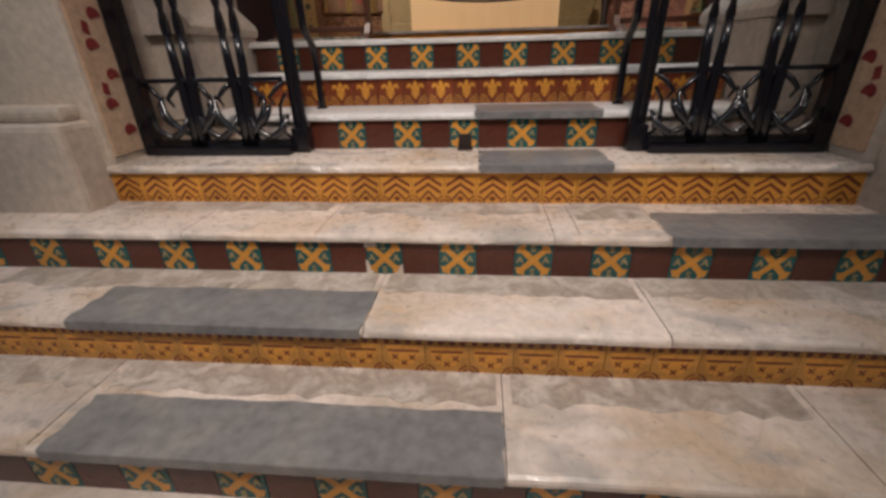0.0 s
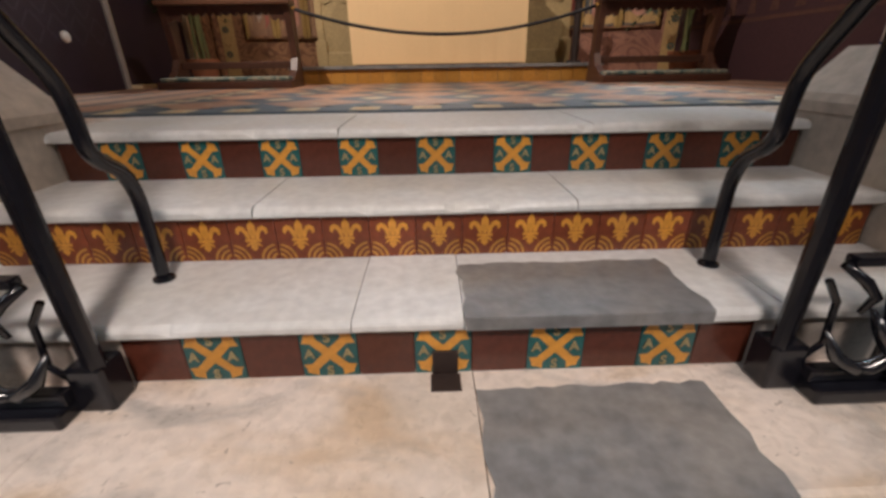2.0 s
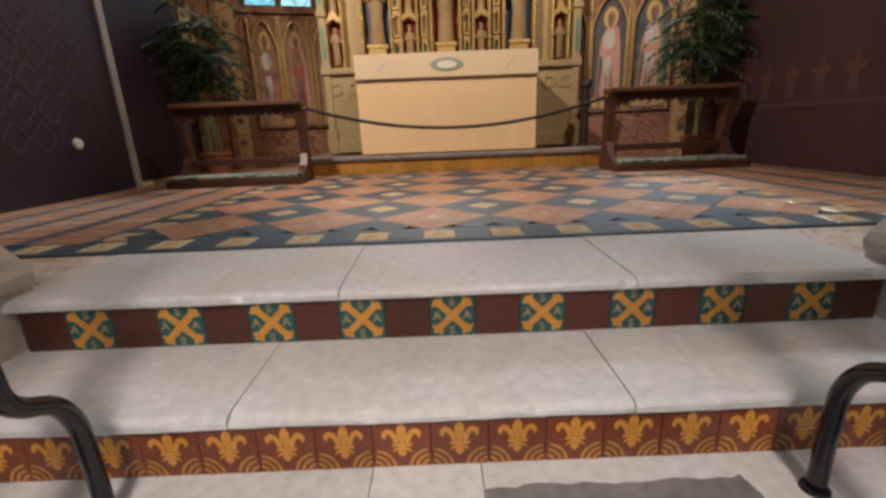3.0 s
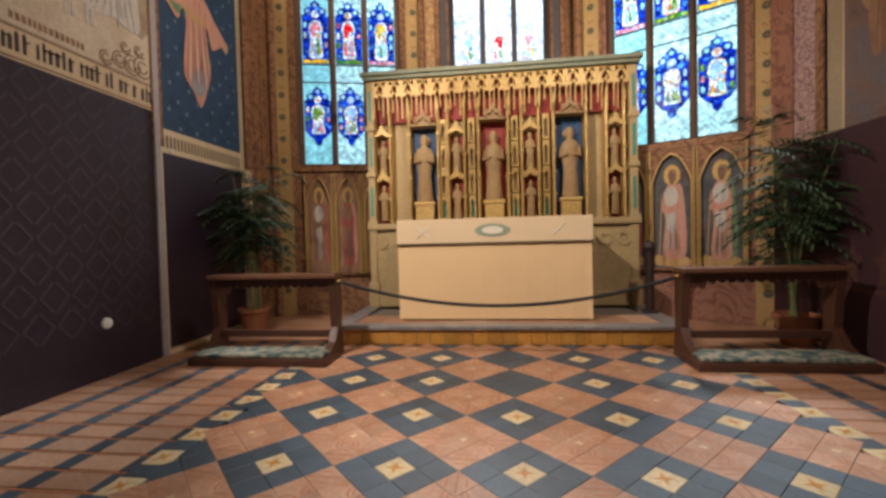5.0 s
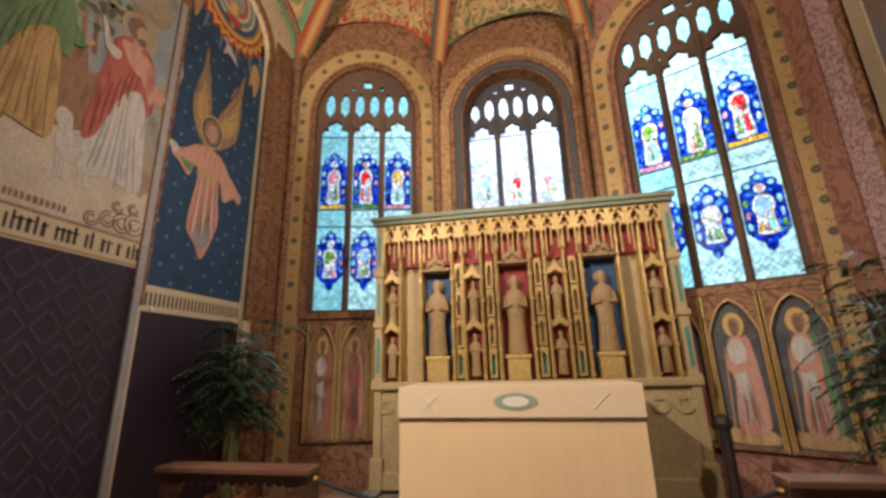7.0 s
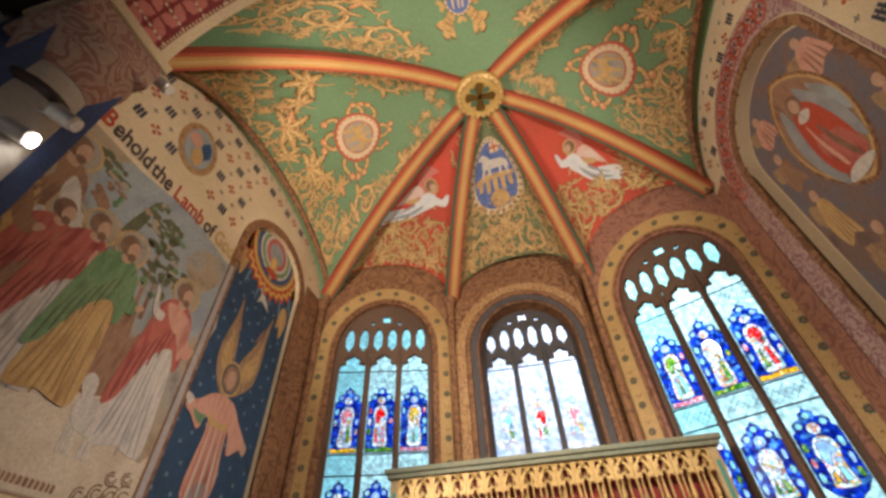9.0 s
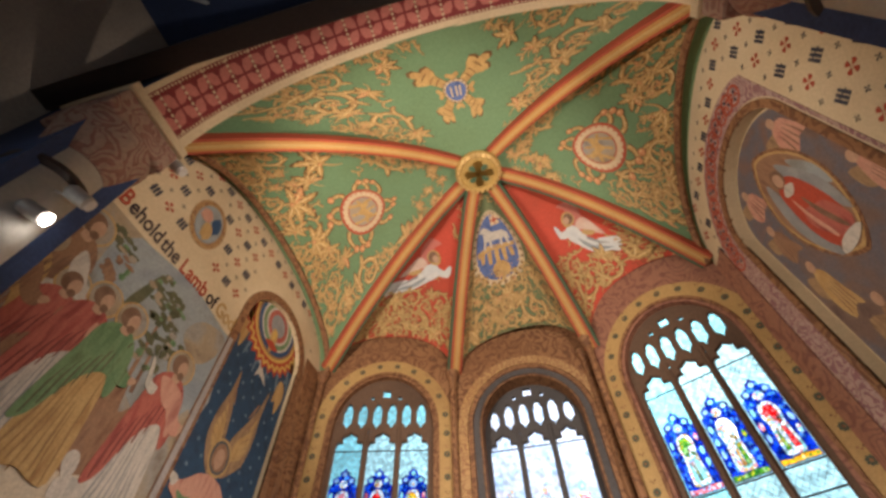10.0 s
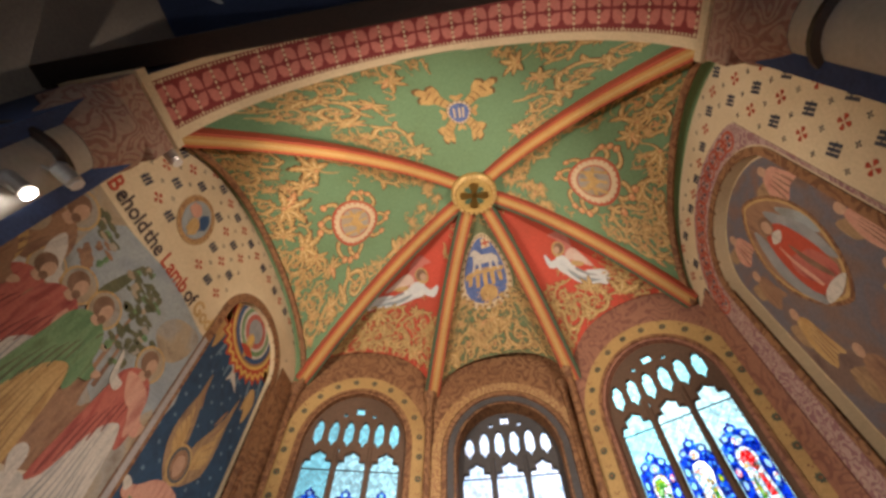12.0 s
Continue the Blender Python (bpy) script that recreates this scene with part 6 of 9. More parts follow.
class Brush:
    """Paints ribbons, leaves and buds on one vault cell, round a point, in metres along the surface."""

    def __init__(self, bm, cell, s, u, floor_s=0.004, lift=0.0):
        self.bm, self.cell, self.s, self.u, self.low, self.lift = bm, cell, s, u, floor_s, lift
        self.ls, self.lu = metric(cell, s, u)

    def lay(self, pts, drop, m):
        at = [(self.s + y / self.ls, self.u + x / self.lu) for x, y in pts]
        if all(self.low < a < 0.94 and 0.045 < b < 0.955 for a, b in at):
            self.bm.faces.new([self.bm.verts.new(vault(self.cell, a, b, drop + self.lift)) for a, b in at]).material_index = m

    def ribbon(self, pts, widths, drop=0.012, m=0):
        nrm = []
        for k in range(len(pts)):
            (x1, y1), (x2, y2) = pts[max(0, k - 1)], pts[min(len(pts) - 1, k + 1)]
            d = math.hypot(x2 - x1, y2 - y1) or 1
            nrm.append((-(y2 - y1) / d, (x2 - x1) / d))
        for k in range(len(pts) - 1):
            for lo, hi, dd, mm in ((-1.65, 1.5, 0.0, 2), (-1.0, 1.0, 0.004, m), (0.1, 0.7, 0.008, 3)):
                q = []
                for i, e in ((k, lo), (k, hi), (k + 1, hi), (k + 1, lo)):
                    q.append((pts[i][0] + nrm[i][0] * widths[i] * e, pts[i][1] + nrm[i][1] * widths[i] * e))
                self.lay(q, drop + dd, mm)

    def leaf(self, x, y, a, ln, wide, bend, drop=0.022, m=0):
        ca, sa = math.cos(a), math.sin(a)
        turn = lambda pts, g=1.0: [(x + g * (p * ca - q * sa), y + g * (p * sa + q * ca)) for p, q in pts]
        lf = lobed(ln, wide, bend)
        self.lay(turn(lf, 1.13), drop, 2)
        self.lay(turn(lf), drop + 0.004, m)
        self.lay(turn([(0.08 * ln, -0.02 * ln), (0.45 * ln, bend * 0.2 * ln - 0.05 * ln), (0.9 * ln, bend * 0.81 * ln), (0.45 * ln, bend * 0.2 * ln + 0.04 * ln)]), drop + 0.008, 3)
        for t in (0.25, 0.5):
            for sg in (1, -1):
                o = (t * ln, bend * t * t * ln)
                self.lay(turn([o, (o[0] + 0.17 * ln, o[1] + sg * wide * 0.32 * ln), (o[0] + 0.2 * ln, o[1] + sg * wide * 0.24 * ln)]), drop + 0.008, 2)

    def bud(self, x, y, r, drop=0.024, m=1):
        self.lay([(x + 1.2 * r * math.cos(2 * math.pi * k / 9), y + 1.2 * r * math.sin(2 * math.pi * k / 9)) for k in range(9)], drop, 2)
        self.lay([(x + r * math.cos(2 * math.pi * k / 9), y + r * math.sin(2 * math.pi * k / 9)) for k in range(9)], drop + 0.004, m)
        self.lay([(x + 0.3 * r + 0.35 * r * math.cos(2 * math.pi * k / 6), y + 0.3 * r + 0.35 * r * math.sin(2 * math.pi * k / 6)) for k in range(6)], drop + 0.008, 3)


def scroll(bm, cell, s, u, size, seed, low=0.004):
    """A curling acanthus vine: a slim stem that winds into an eye with a flower, leaves breaking from its outer side."""
    r = random.Random(seed)
    br = Brush(bm, cell, s, u, low, 0.0016 * (seed % 5))
    hand = r.choice((1, -1))
    a0, turns = r.uniform(0, 6.28), r.uniform(1.15, 1.4)
    n = 34
    pts = []
    for k in range(n + 1):
        t = k / n
        rr = size * (1.0 - 0.72 * t ** 0.8)
        a = a0 + hand * turns * 2 * math.pi * t
        pts.append((rr * math.cos(a), rr * math.sin(a)))
    # the stem's run-in, bending away from the coil
    tx, ty = -hand * math.sin(a0), hand * math.cos(a0)
    run = []
    for k in range(7, 0, -1):
        d = size * 0.17 * k
        run.append((pts[0][0] - tx * d + math.cos(a0) * d * d * 0.4 / size, pts[0][1] - ty * d + math.sin(a0) * d * d * 0.4 / size))
    line = run + pts
    m = len(line)
    wid = [size * (0.045 + 0.06 * math.sin(math.pi * min(1.0, (k + 2) / m)) ** 0.8) for k in range(m)]
    br.ribbon(line, wid)
    for k in range(7):
        i = 3 + int(k * 4.3)
        (x, y), (x2, y2) = line[i], line[i + 1]
        a = math.atan2(y2 - y, x2 - x) - hand * r.uniform(0.35, 0.75)
        br.leaf(x, y, a, size * r.uniform(0.6, 0.85) * (1 - 0.3 * k / 7), r.uniform(0.5, 0.65), hand * r.uniform(-0.5, 0.35))
    for k in range(3):
        i = 8 + int(k * 7)
        (x, y), (x2, y2) = line[i], line[i + 1]
        a = math.atan2(y2 - y, x2 - x) + hand * r.uniform(0.5, 0.8)
        br.leaf(x, y, a, size * 0.4, 0.6, hand * 0.5)
    # tendril with a bud, thrown outwards
    a = a0 + r.uniform(1.5, 4.5)
    ten = [(size * (1.0 + 0.1 * k) * math.cos(a + hand * 0.07 * k * k * 0.5), size * (1.0 + 0.1 * k) * math.sin(a + hand * 0.07 * k * k * 0.5)) for k in range(6)]
    br.ribbon(ten, [size * 0.022] * 6, 0.014)
    br.bud(*ten[-1], size * 0.07)
    # the flower in the eye: petals round a boss
    for k in range(5):
        a = 2 * math.pi * k / 5 + a0
        br.leaf(0.04 * size * math.cos(a), 0.04 * size * math.sin(a), a, size * 0.3, 0.7, 0.2, 0.026, 1 if (seed + k) % 4 == 0 else 0)
    br.bud(0, 0, 0.06 * size, 0.036)


def spray(bm, cell, s, u, size, seed, low=0.004):
    """A spray of long acanthus leaves springing from one calyx."""
    r = random.Random(seed)
    br = Brush(bm, cell, s, u, low, 0.0016 * (seed % 5))
    a0 = r.uniform(0, 6.28)
    for k in range(6):
        a = a0 + (k - 2.5) * 0.62
        br.leaf(0, 0, a, size * (1.25 - 0.14 * abs(k - 2.5)), 0.5, 0.3 * (-1 if k < 3 else 1), 0.014 + 0.0035 * k, 1 if k == seed % 9 else 0)
    br.ribbon([(-size * 0.2 * k * math.cos(a0 + 0.1 * k), -size * 0.2 * k * math.sin(a0 + 0.1 * k)) for k in range(6)], [size * 0.06 * (1 - 0.12 * k) for k in range(6)])
    br.bud(0, 0, 0.1 * size, 0.044)


def curl(bm, cell, s, u, size, seed, low=0.004):
    """A thin tendril with a hooked end and a bud."""
    r = random.Random(seed)
    br = Brush(bm, cell, s, u, low)
    a0, hand = r.uniform(0, 6.28), r.choice((1, -1))
    pts, x, y, a = [], 0.0, 0.0, a0
    for k in range(11):
        pts.append((x, y))
        a += hand * (0.04 + 0.07 * k)
        x, y = x + size * 0.2 * math.cos(a), y + size * 0.2 * math.sin(a)
    br.ribbon(pts, [size * 0.085 * (1 - 0.05 * k) for k in range(11)])
    br.bud(*pts[-1], size * 0.13)
    br.leaf(*pts[3], a0 - hand * 0.7, size * 0.6, 0.5, -0.3 * hand)


# coils, sprays and tendrils of each cell: how far up the cell, how far across, and how wide
COILS_A = [(0.3, 0.9, 0.33), (0.08, 0.82, 0.24), (0.5, 0.17, 0.2), (0.15, 0.13, 0.27), (0.14, 0.93, 0.2), (0.04, 0.22, 0.26), (0.05, 0.7, 0.2)]
COILS_B = [(0.09, 0.44, 0.25), (0.19, 0.52, 0.2), (0.07, 0.63, 0.22), (0.04, 0.31, 0.22)]
COILS_C = [(0.09, 0.29, 0.29), (0.08, 0.72, 0.29), (0.24, 0.2, 0.17), (0.25, 0.8, 0.17), (0.05, 0.5, 0.19), (0.36, 0.12, 0.1), (0.36, 0.88, 0.1), (0.04, 0.1, 0.16), (0.04, 0.9, 0.16)]
COILS_D = [(0.18, 0.22, 0.2), (0.09, 0.2, 0.25), (0.06, 0.42, 0.24), (0.05, 0.83, 0.22), (0.03, 0.1, 0.15)]
COILS_E = [(0.16, 0.79, 0.32), (0.33, 0.77, 0.13), (0.07, 0.66, 0.26), (0.06, 0.86, 0.28), (0.06, 0.34, 0.34), (0.2, 0.17, 0.26), (0.17, 0.09, 0.2), (0.07, 0.14, 0.24)]
COILS_F = [(0.24, 0.85, 0.38), (0.48, 0.83, 0.27), (0.15, 0.91, 0.24), (0.41, 0.13, 0.26), (0.24, 0.11, 0.34), (0.1, 0.07, 0.24), (0.08, 0.78, 0.25), (0.09, 0.2, 0.25)]
SPRAYS = [[(0.11, 0.58, 0.32), (0.3, 0.2, 0.34), (0.11, 0.38, 0.36), (0.2, 0.73, 0.2), (0.22, 0.3, 0.22), (0.06, 0.5, 0.22)], [(0.05, 0.8, 0.2), (0.22, 0.7, 0.14), (0.03, 0.15, 0.2)], [(0.17, 0.5, 0.2), (0.28, 0.5, 0.13)],
          [(0.05, 0.62, 0.34), (0.13, 0.45, 0.2), (0.1, 0.75, 0.2)], [(0.05, 0.54, 0.3), (0.16, 0.64, 0.2), (0.05, 0.24, 0.26), (0.22, 0.88, 0.2)], [(0.11, 0.64, 0.22), (0.62, 0.82, 0.22), (0.13, 0.29, 0.22), (0.6, 0.13, 0.2), (0.25, 0.74, 0.2), (0.34, 0.87, 0.22), (0.33, 0.1, 0.22), (0.25, 0.21, 0.18)]]
CURLS = [[(0.49, 0.9, 0.17), (0.6, 0.9, 0.12), (0.7, 0.88, 0.1), (0.62, 0.13, 0.14), (0.72, 0.14, 0.1), (0.4, 0.28, 0.16), (0.21, 0.45, 0.16), (0.4, 0.85, 0.15), (0.41, 0.11, 0.16)], [(0.26, 0.55, 0.1), (0.14, 0.7, 0.12), (0.3, 0.75, 0.08)], [(0.44, 0.1, 0.08), (0.44, 0.9, 0.08), (0.16, 0.12, 0.12), (0.16, 0.88, 0.12), (0.3, 0.35, 0.09), (0.3, 0.65, 0.09)],
         [(0.26, 0.3, 0.12), (0.18, 0.6, 0.14), (0.12, 0.9, 0.12), (0.25, 0.8, 0.1)], [(0.42, 0.85, 0.14), (0.52, 0.88, 0.12), (0.45, 0.12, 0.14), (0.55, 0.12, 0.12), (0.66, 0.86, 0.1), (0.12, 0.45, 0.14), (0.3, 0.12, 0.16)], [(0.36, 0.72, 0.2), (0.7, 0.85, 0.12), (0.7, 0.14, 0.1), (0.18, 0.68, 0.18), (0.32, 0.22, 0.18), (0.52, 0.14, 0.14), (0.55, 0.88, 0.14)]]


def fill(c, taken, count, seed):
    """Smaller coils, sprays and tendrils crowded into the painted margins of a cell, clear of what is there and of its middle."""
    r = random.Random(seed)
    clear = {0: (0.37, 0.57, 0.78), 4: (0.33, 0.37, 0.78), 5: (0.43, 0.47, 1.05), 2: (0.46, 0.5, 0.62), 1: (0.4, 0.5, 0.72), 3: (0.34, 0.55, 0.75)}[c]
    mid = vault(c, clear[0], clear[1])
    done = [(vault(c, a, b), z) for a, b, z in taken]
    out = []
    for _ in range(2600):
        a, b = r.uniform(0.02, 0.8), r.uniform(0.06, 0.94)
        p = vault(c, a, b)
        edge = min((p - rib(CELLS[c][0], a)).length, (p - rib(CELLS[c][1], a)).length)
        z = r.choice((0.1, 0.13, 0.17, 0.21))
        if a > (0.16, 0.24, 0.34, 0.24, 0.16, 0.06)[c] and edge > (0.55, 0.2, 0.3, 0.2, 0.55, 1.15 - 0.9 * a)[c] or a > 0.62 and z > 0.12 or (p - mid).length < clear[2] + z * 0.6:
            continue
        if all((p - q).length > 0.54 * (z + w) for q, w in done):
            done.append((p, z))
            out.append((a, b, z))
            if len(out) == count:
                break
    return out


for c, coils in enumerate((COILS_A, COILS_B, COILS_C, COILS_D, COILS_E, COILS_F)):
    bm = bmesh.new()
    for salt, make, spots in ((4, curl, CURLS[c]), (6, scroll, coils), (5, spray, SPRAYS[c])):
        for k, (sv, uv, z) in enumerate(spots):
            make(bm, c, sv, uv, z, 300 + 31 * c + 7 * k + salt)
    for k, (sv, uv, z) in enumerate(fill(c, coils + SPRAYS[c], (100, 44, 50, 44, 100, 100)[c], 40 + c)):
        (scroll if z > 0.12 and k % 3 else spray if k % 2 else curl)(bm, c, sv, uv, z * 1.1, 900 + 13 * c + k)
    tagged(part("vault_scrollwork", bm, ["vault_gold", "vault_rose", "vault_umber", "vault_light"]), "gold acanthus scrolls painted on the vault", "ceiling painting", kind="stuff")
for c, s, u, R in ((0, 0.37, 0.57, 0.42), (4, 0.33, 0.37, 0.42)):
    bm = bmesh.new()
    for q, m in ((1.0, 0), (0.9, 3), (0.67, 0), (0.62, 6)):
        on_vault(bm, c, s, u, circle(R * q, 32), 0.012 + 0.004 * (1 - q) * 10, m)
    for k in range(24):
        a = 2 * math.pi * k / 24
        on_vault(bm, c, s, u, circle(0.016, 6, 0.86 * R * math.cos(a), 0.86 * R * math.sin(a)), 0.03, 0)
    for k in range(3):      # interlaced letters as plain curved strokes
        on_vault(bm, c, s, u, [(-0.2 + 0.16 * k, -0.22), (-0.15 + 0.16 * k, -0.22), (-0.1 + 0.14 * k, 0.0), (-0.13 + 0.16 * k, 0.22), (-0.18 + 0.16 * k, 0.22), (-0.14 + 0.14 * k, 0.0)], 0.034, 5)
    on_vault(bm, c, s, u, [(-0.24, -0.06), (0.0, 0.02), (0.24, -0.02), (0.24, 0.03), (0.0, 0.07), (-0.24, -0.01)], 0.038, 5)
    on_vault(bm, c, s, u, [(-0.2, 0.12), (0.0, -0.12), (0.2, 0.14), (0.16, 0.17), (0.0, -0.05), (-0.16, 0.16)], 0.041, 5)
    tagged(part("vault_roundel", bm, ["rib_red", "arch_pink", "motif_dark", "arch_cream", "vault_gold", "vault_gold", "fresco_ground"]), "red and cream roundel with a monogram painted on the vault", "ceiling painting", kind="structure")
    bm = bmesh.new()
    br = Brush(bm, c, s, u)
    for k in range(12):
        a, hand = 2 * math.pi * k / 12, 1 if k % 3 else -1
        pts = [(R * (1.03 + 0.075 * q) * math.cos(a + hand * 0.012 * q * q), R * (1.03 + 0.075 * q) * math.sin(a + hand * 0.012 * q * q)) for q in range(7 - k % 2)]
        br.ribbon(pts, [R * 0.06 * (1.3 - 0.1 * q) for q in range(len(pts))], 0.016)
        br.leaf(*pts[1], a + hand * 0.5, R * 0.34, 0.55, 0.3 * hand, 0.02)
        br.bud(*pts[-1], R * 0.12, 0.028, 1)
    tagged(part("roundel_rays", bm, ["vault_gold", "vault_rose", "vault_umber", "vault_light"]), "curling gold tendrils with buds painted round a roundel", "ceiling painting", kind="structure")
bm = bmesh.new()
for k in range(4):
    a = math.pi / 2 * k + math.pi / 4
    for g, d, m in ((1.06, 0.014, 3), (1.0, 0.02, 0)):
        on_vault(bm, 5, 0.43, 0.47, [(0.14, -0.05), (0.3, -0.065), (0.36, -0.12), (0.43, -0.15), (0.46, -0.1), (0.45, -0.05), (0.52, -0.05), (0.55, 0), (0.52, 0.05), (0.45, 0.05), (0.46, 0.1), (0.43, 0.15), (0.36, 0.12), (0.3, 0.065), (0.14, 0.05)], d, m, a, g * 1.2)
    for x in (0.24, 0.31, 0.4):
        on_vault(bm, 5, 0.43, 0.47, [(x, -0.06), (x + 0.012, -0.06), (x + 0.02, 0), (x + 0.012, 0.06), (x, 0.06), (x + 0.008, 0)], 0.026, 3, a, 1.2)
    on_vault(bm, 5, 0.43, 0.47, [(0.17, -0.02), (0.22, -0.08), (0.26, -0.06), (0.23, 0.0), (0.26, 0.06), (0.22, 0.08), (0.17, 0.02)], 0.02, 0, a + math.pi / 4, 1.2)
for q, m in ((0.175, 3), (0.165, 1), (0.135, 2)):
    on_vault(bm, 5, 0.43, 0.47, circle(q), 0.03 + (0.175 - q) * 0.2, m, 0, 1.2)
for k in range(16):
    a = 2 * math.pi * k / 16
    on_vault(bm, 5, 0.43, 0.47, circle(0.012, 6, 0.15 * math.cos(a), 0.15 * math.sin(a)), 0.042, 3, 0, 1.2)
for x in (-0.07, -0.02, 0.05):
    on_vault(bm, 5, 0.43, 0.47, [(x, -0.07), (x + 0.02, -0.07), (x + 0.03, 0.07), (x + 0.008, 0.07)], 0.042, 1, 0, 1.2)
tagged(part("vault_cross", bm, ["vault_gold", "arch_cream", "roundel_blue", "vault_umber"]), "gold flowered cross painted on the green vault", "ceiling painting", kind="structure")
bm = bmesh.new()
LAMB = (2, 0.45, 0.49)
for q, m in ((1.0, 0), (0.86, 1)):
    on_vault(bm, *LAMB, [(0.36 * q * x, 0.56 * q * y) for x, y in circle(1, 32)], 0.012 + 0.03 * (1 - q), m, 0, 1.3)
for k in range(30):
    a = 2 * math.pi * k / 30
    on_vault(bm, *LAMB, circle(0.02, 6, 0.335 * math.cos(a), 0.52 * math.sin(a)), 0.022, 2, 0, 1.3)
on_vault(bm, *LAMB, [(-0.27, -0.1), (-0.1, -0.06), (0.1, -0.07), (0.27, -0.04), (0.28, 0.02), (0.1, 0.0), (-0.1, 0.02), (-0.28, -0.02)], 0.024, 3, 0, 1.3)
for k, x in enumerate((-0.2, -0.1, 0.0, 0.1, 0.2)):
    on_vault(bm, *LAMB, [(x - 0.02, -0.3 + 0.05 * abs(k - 2)), (x + 0.02, -0.3 + 0.05 * abs(k - 2)), (x + 0.035, -0.06), (x - 0.035, -0.08)], 0.024, 3, 0, 1.3)
on_vault(bm, *LAMB, circle(0.11, 10, 0.02, -0.34), 0.026, 3, 0, 1.3)
on_vault(bm, *LAMB, [(-0.16, 0.1), (-0.1, 0.08), (0.12, 0.08), (0.2, 0.1), (0.24, 0.06), (0.24, 0.16), (0.17, 0.21), (-0.02, 0.21), (-0.08, 0.27), (-0.15, 0.33), (-0.22, 0.3), (-0.24, 0.25), (-0.17, 0.24)], 0.028, 4, 0, 1.3)
for x, sw in ((-0.15, -0.03), (-0.08, 0.01), (0.1, -0.02), (0.17, 0.02)):
    on_vault(bm, *LAMB, [(x + sw, -0.02), (x + 0.03 + sw, -0.02), (x + 0.04, 0.11), (x - 0.01, 0.11)], 0.03, 4, 0, 1.3)
on_vault(bm, *LAMB, [(0.0, 0.3), (0.17, 0.32), (0.17, 0.48), (0.0, 0.46)], 0.026, 0, 0, 1.3)
on_vault(bm, *LAMB, [(0.07, 0.31), (0.1, 0.31), (0.1, 0.47), (0.07, 0.47)], 0.03, 5, 0, 1.3)
on_vault(bm, *LAMB, [(0.0, 0.37), (0.17, 0.385), (0.17, 0.415), (0.0, 0.4)], 0.033, 5, 0, 1.3)
tagged(part("vault_lamb", bm, ["arch_cream", "roundel_blue", "vault_umber", "vault_gold", "robe_white", "motif_red"]), "blue oval with a white lamb and flag painted on the vault", "ceiling painting", kind="structure")
for c, sg in ((1, 1), (3, -1)):
    bm = bmesh.new()
    s, u = (0.37, 0.45) if c == 1 else (0.3, 0.58)
    ax, ay, bx, by = (1.07, -0.65, 0.07, 1.27) if c == 1 else (0.73, 0.9, -0.46, 1.03)

    def lay_angel(pts, d, m, soft=True):
        pts = [(x * sg, y) for x, y in pts]
        pts = flow(pts, 2) if soft else pts
        on_vault(bm, c, s, u, [(ax * x + ay * y, bx * x + by * y) for x, y in pts], d, m)
    lay_angel([(0.06, 0.02), (0.02, 0.16), (0.06, 0.34), (0.2, 0.5), (0.34, 0.46), (0.48, 0.38), (0.34, 0.34), (0.26, 0.2), (0.2, 0.06)], 0.018, 1)
    lay_angel([(0.14, 0.04), (0.06, 0.14), (-0.04, 0.14), (-0.2, 0.0), (-0.36, -0.16), (-0.18, -0.12), (0.0, -0.06), (0.1, -0.04)], 0.02, 6)
    lay_angel([(-0.58, -0.42), (-0.6, -0.3), (-0.5, -0.2), (-0.4, -0.26), (-0.24, -0.24), (-0.06, -0.18), (0.08, -0.06), (0.16, 0.02), (0.3, 0.02), (0.34, -0.08), (0.26, -0.18), (0.1, -0.26), (-0.1, -0.36), (-0.3, -0.42), (-0.46, -0.4)], 0.024, 0)
    lay_angel([(-0.5, -0.36), (-0.3, -0.34), (-0.1, -0.28), (0.08, -0.18), (0.06, -0.22), (-0.1, -0.33), (-0.3, -0.38)], 0.027, 4)
    lay_angel([(-0.44, -0.3), (-0.26, -0.28), (-0.06, -0.2), (-0.08, -0.17), (-0.26, -0.25)], 0.027, 5)
    lay_angel([(-0.2, -0.1), (0.0, -0.06), (0.02, -0.12), (-0.14, -0.16)], 0.026, 2)
    lay_angel([(0.26, -0.02), (0.42, -0.06), (0.56, 0.06), (0.58, 0.02), (0.46, -0.13), (0.28, -0.14)], 0.028, 0)
    lay_angel(circle(0.135, 12, 0.28, 0.14), 0.026, 2, False)
    lay_angel(circle(0.1, 10, 0.27, 0.15), 0.029, 7, False)
    lay_angel(circle(0.065, 10, 0.31, 0.12), 0.032, 3, False)
    tagged(part("vault_angel", bm, ["angel_white", "arch_pink", "robe_gold", "flesh", "fresco_sky", "fold_grey", "wing_pale", "skin"]), "flying angel painted white on the red vault", "ceiling painting", kind="structure")


# ---- chancel: enclosing walls, piers and columns ----
# side and west walls stay out of view, added to shut out skylight
for name, x0, x1, y0, y1 in (("wall_nave_north", -4.4, -4.1, -7.6, 0.4), ("wall_nave_south", 4.1, 4.4, -7.6, 0.4)):
    bm = bmesh.new()
    box(bm, x0, x1, y0, y1, LOW - 0.1, 9.3)
    setting(part(name, bm, "nave_plaster"), "unseen plastered side wall that keeps the sky out", "wall")
bm = bmesh.new()
box(bm, -4.4, 4.4, -7.8, -7.5, LOW - 0.1, 9.3)
setting(part("wall_nave_west", bm, "nave_plaster"), "unseen plastered wall behind the visitor that keeps the sky out", "wall")
bm = bmesh.new()
box(bm, -4.4, 4.4, -7.6, 0.34, 9.3, 9.5)
setting(part("ceiling_chancel", bm, "nave_blue"), "blue painted ceiling before the arch", "ceiling")
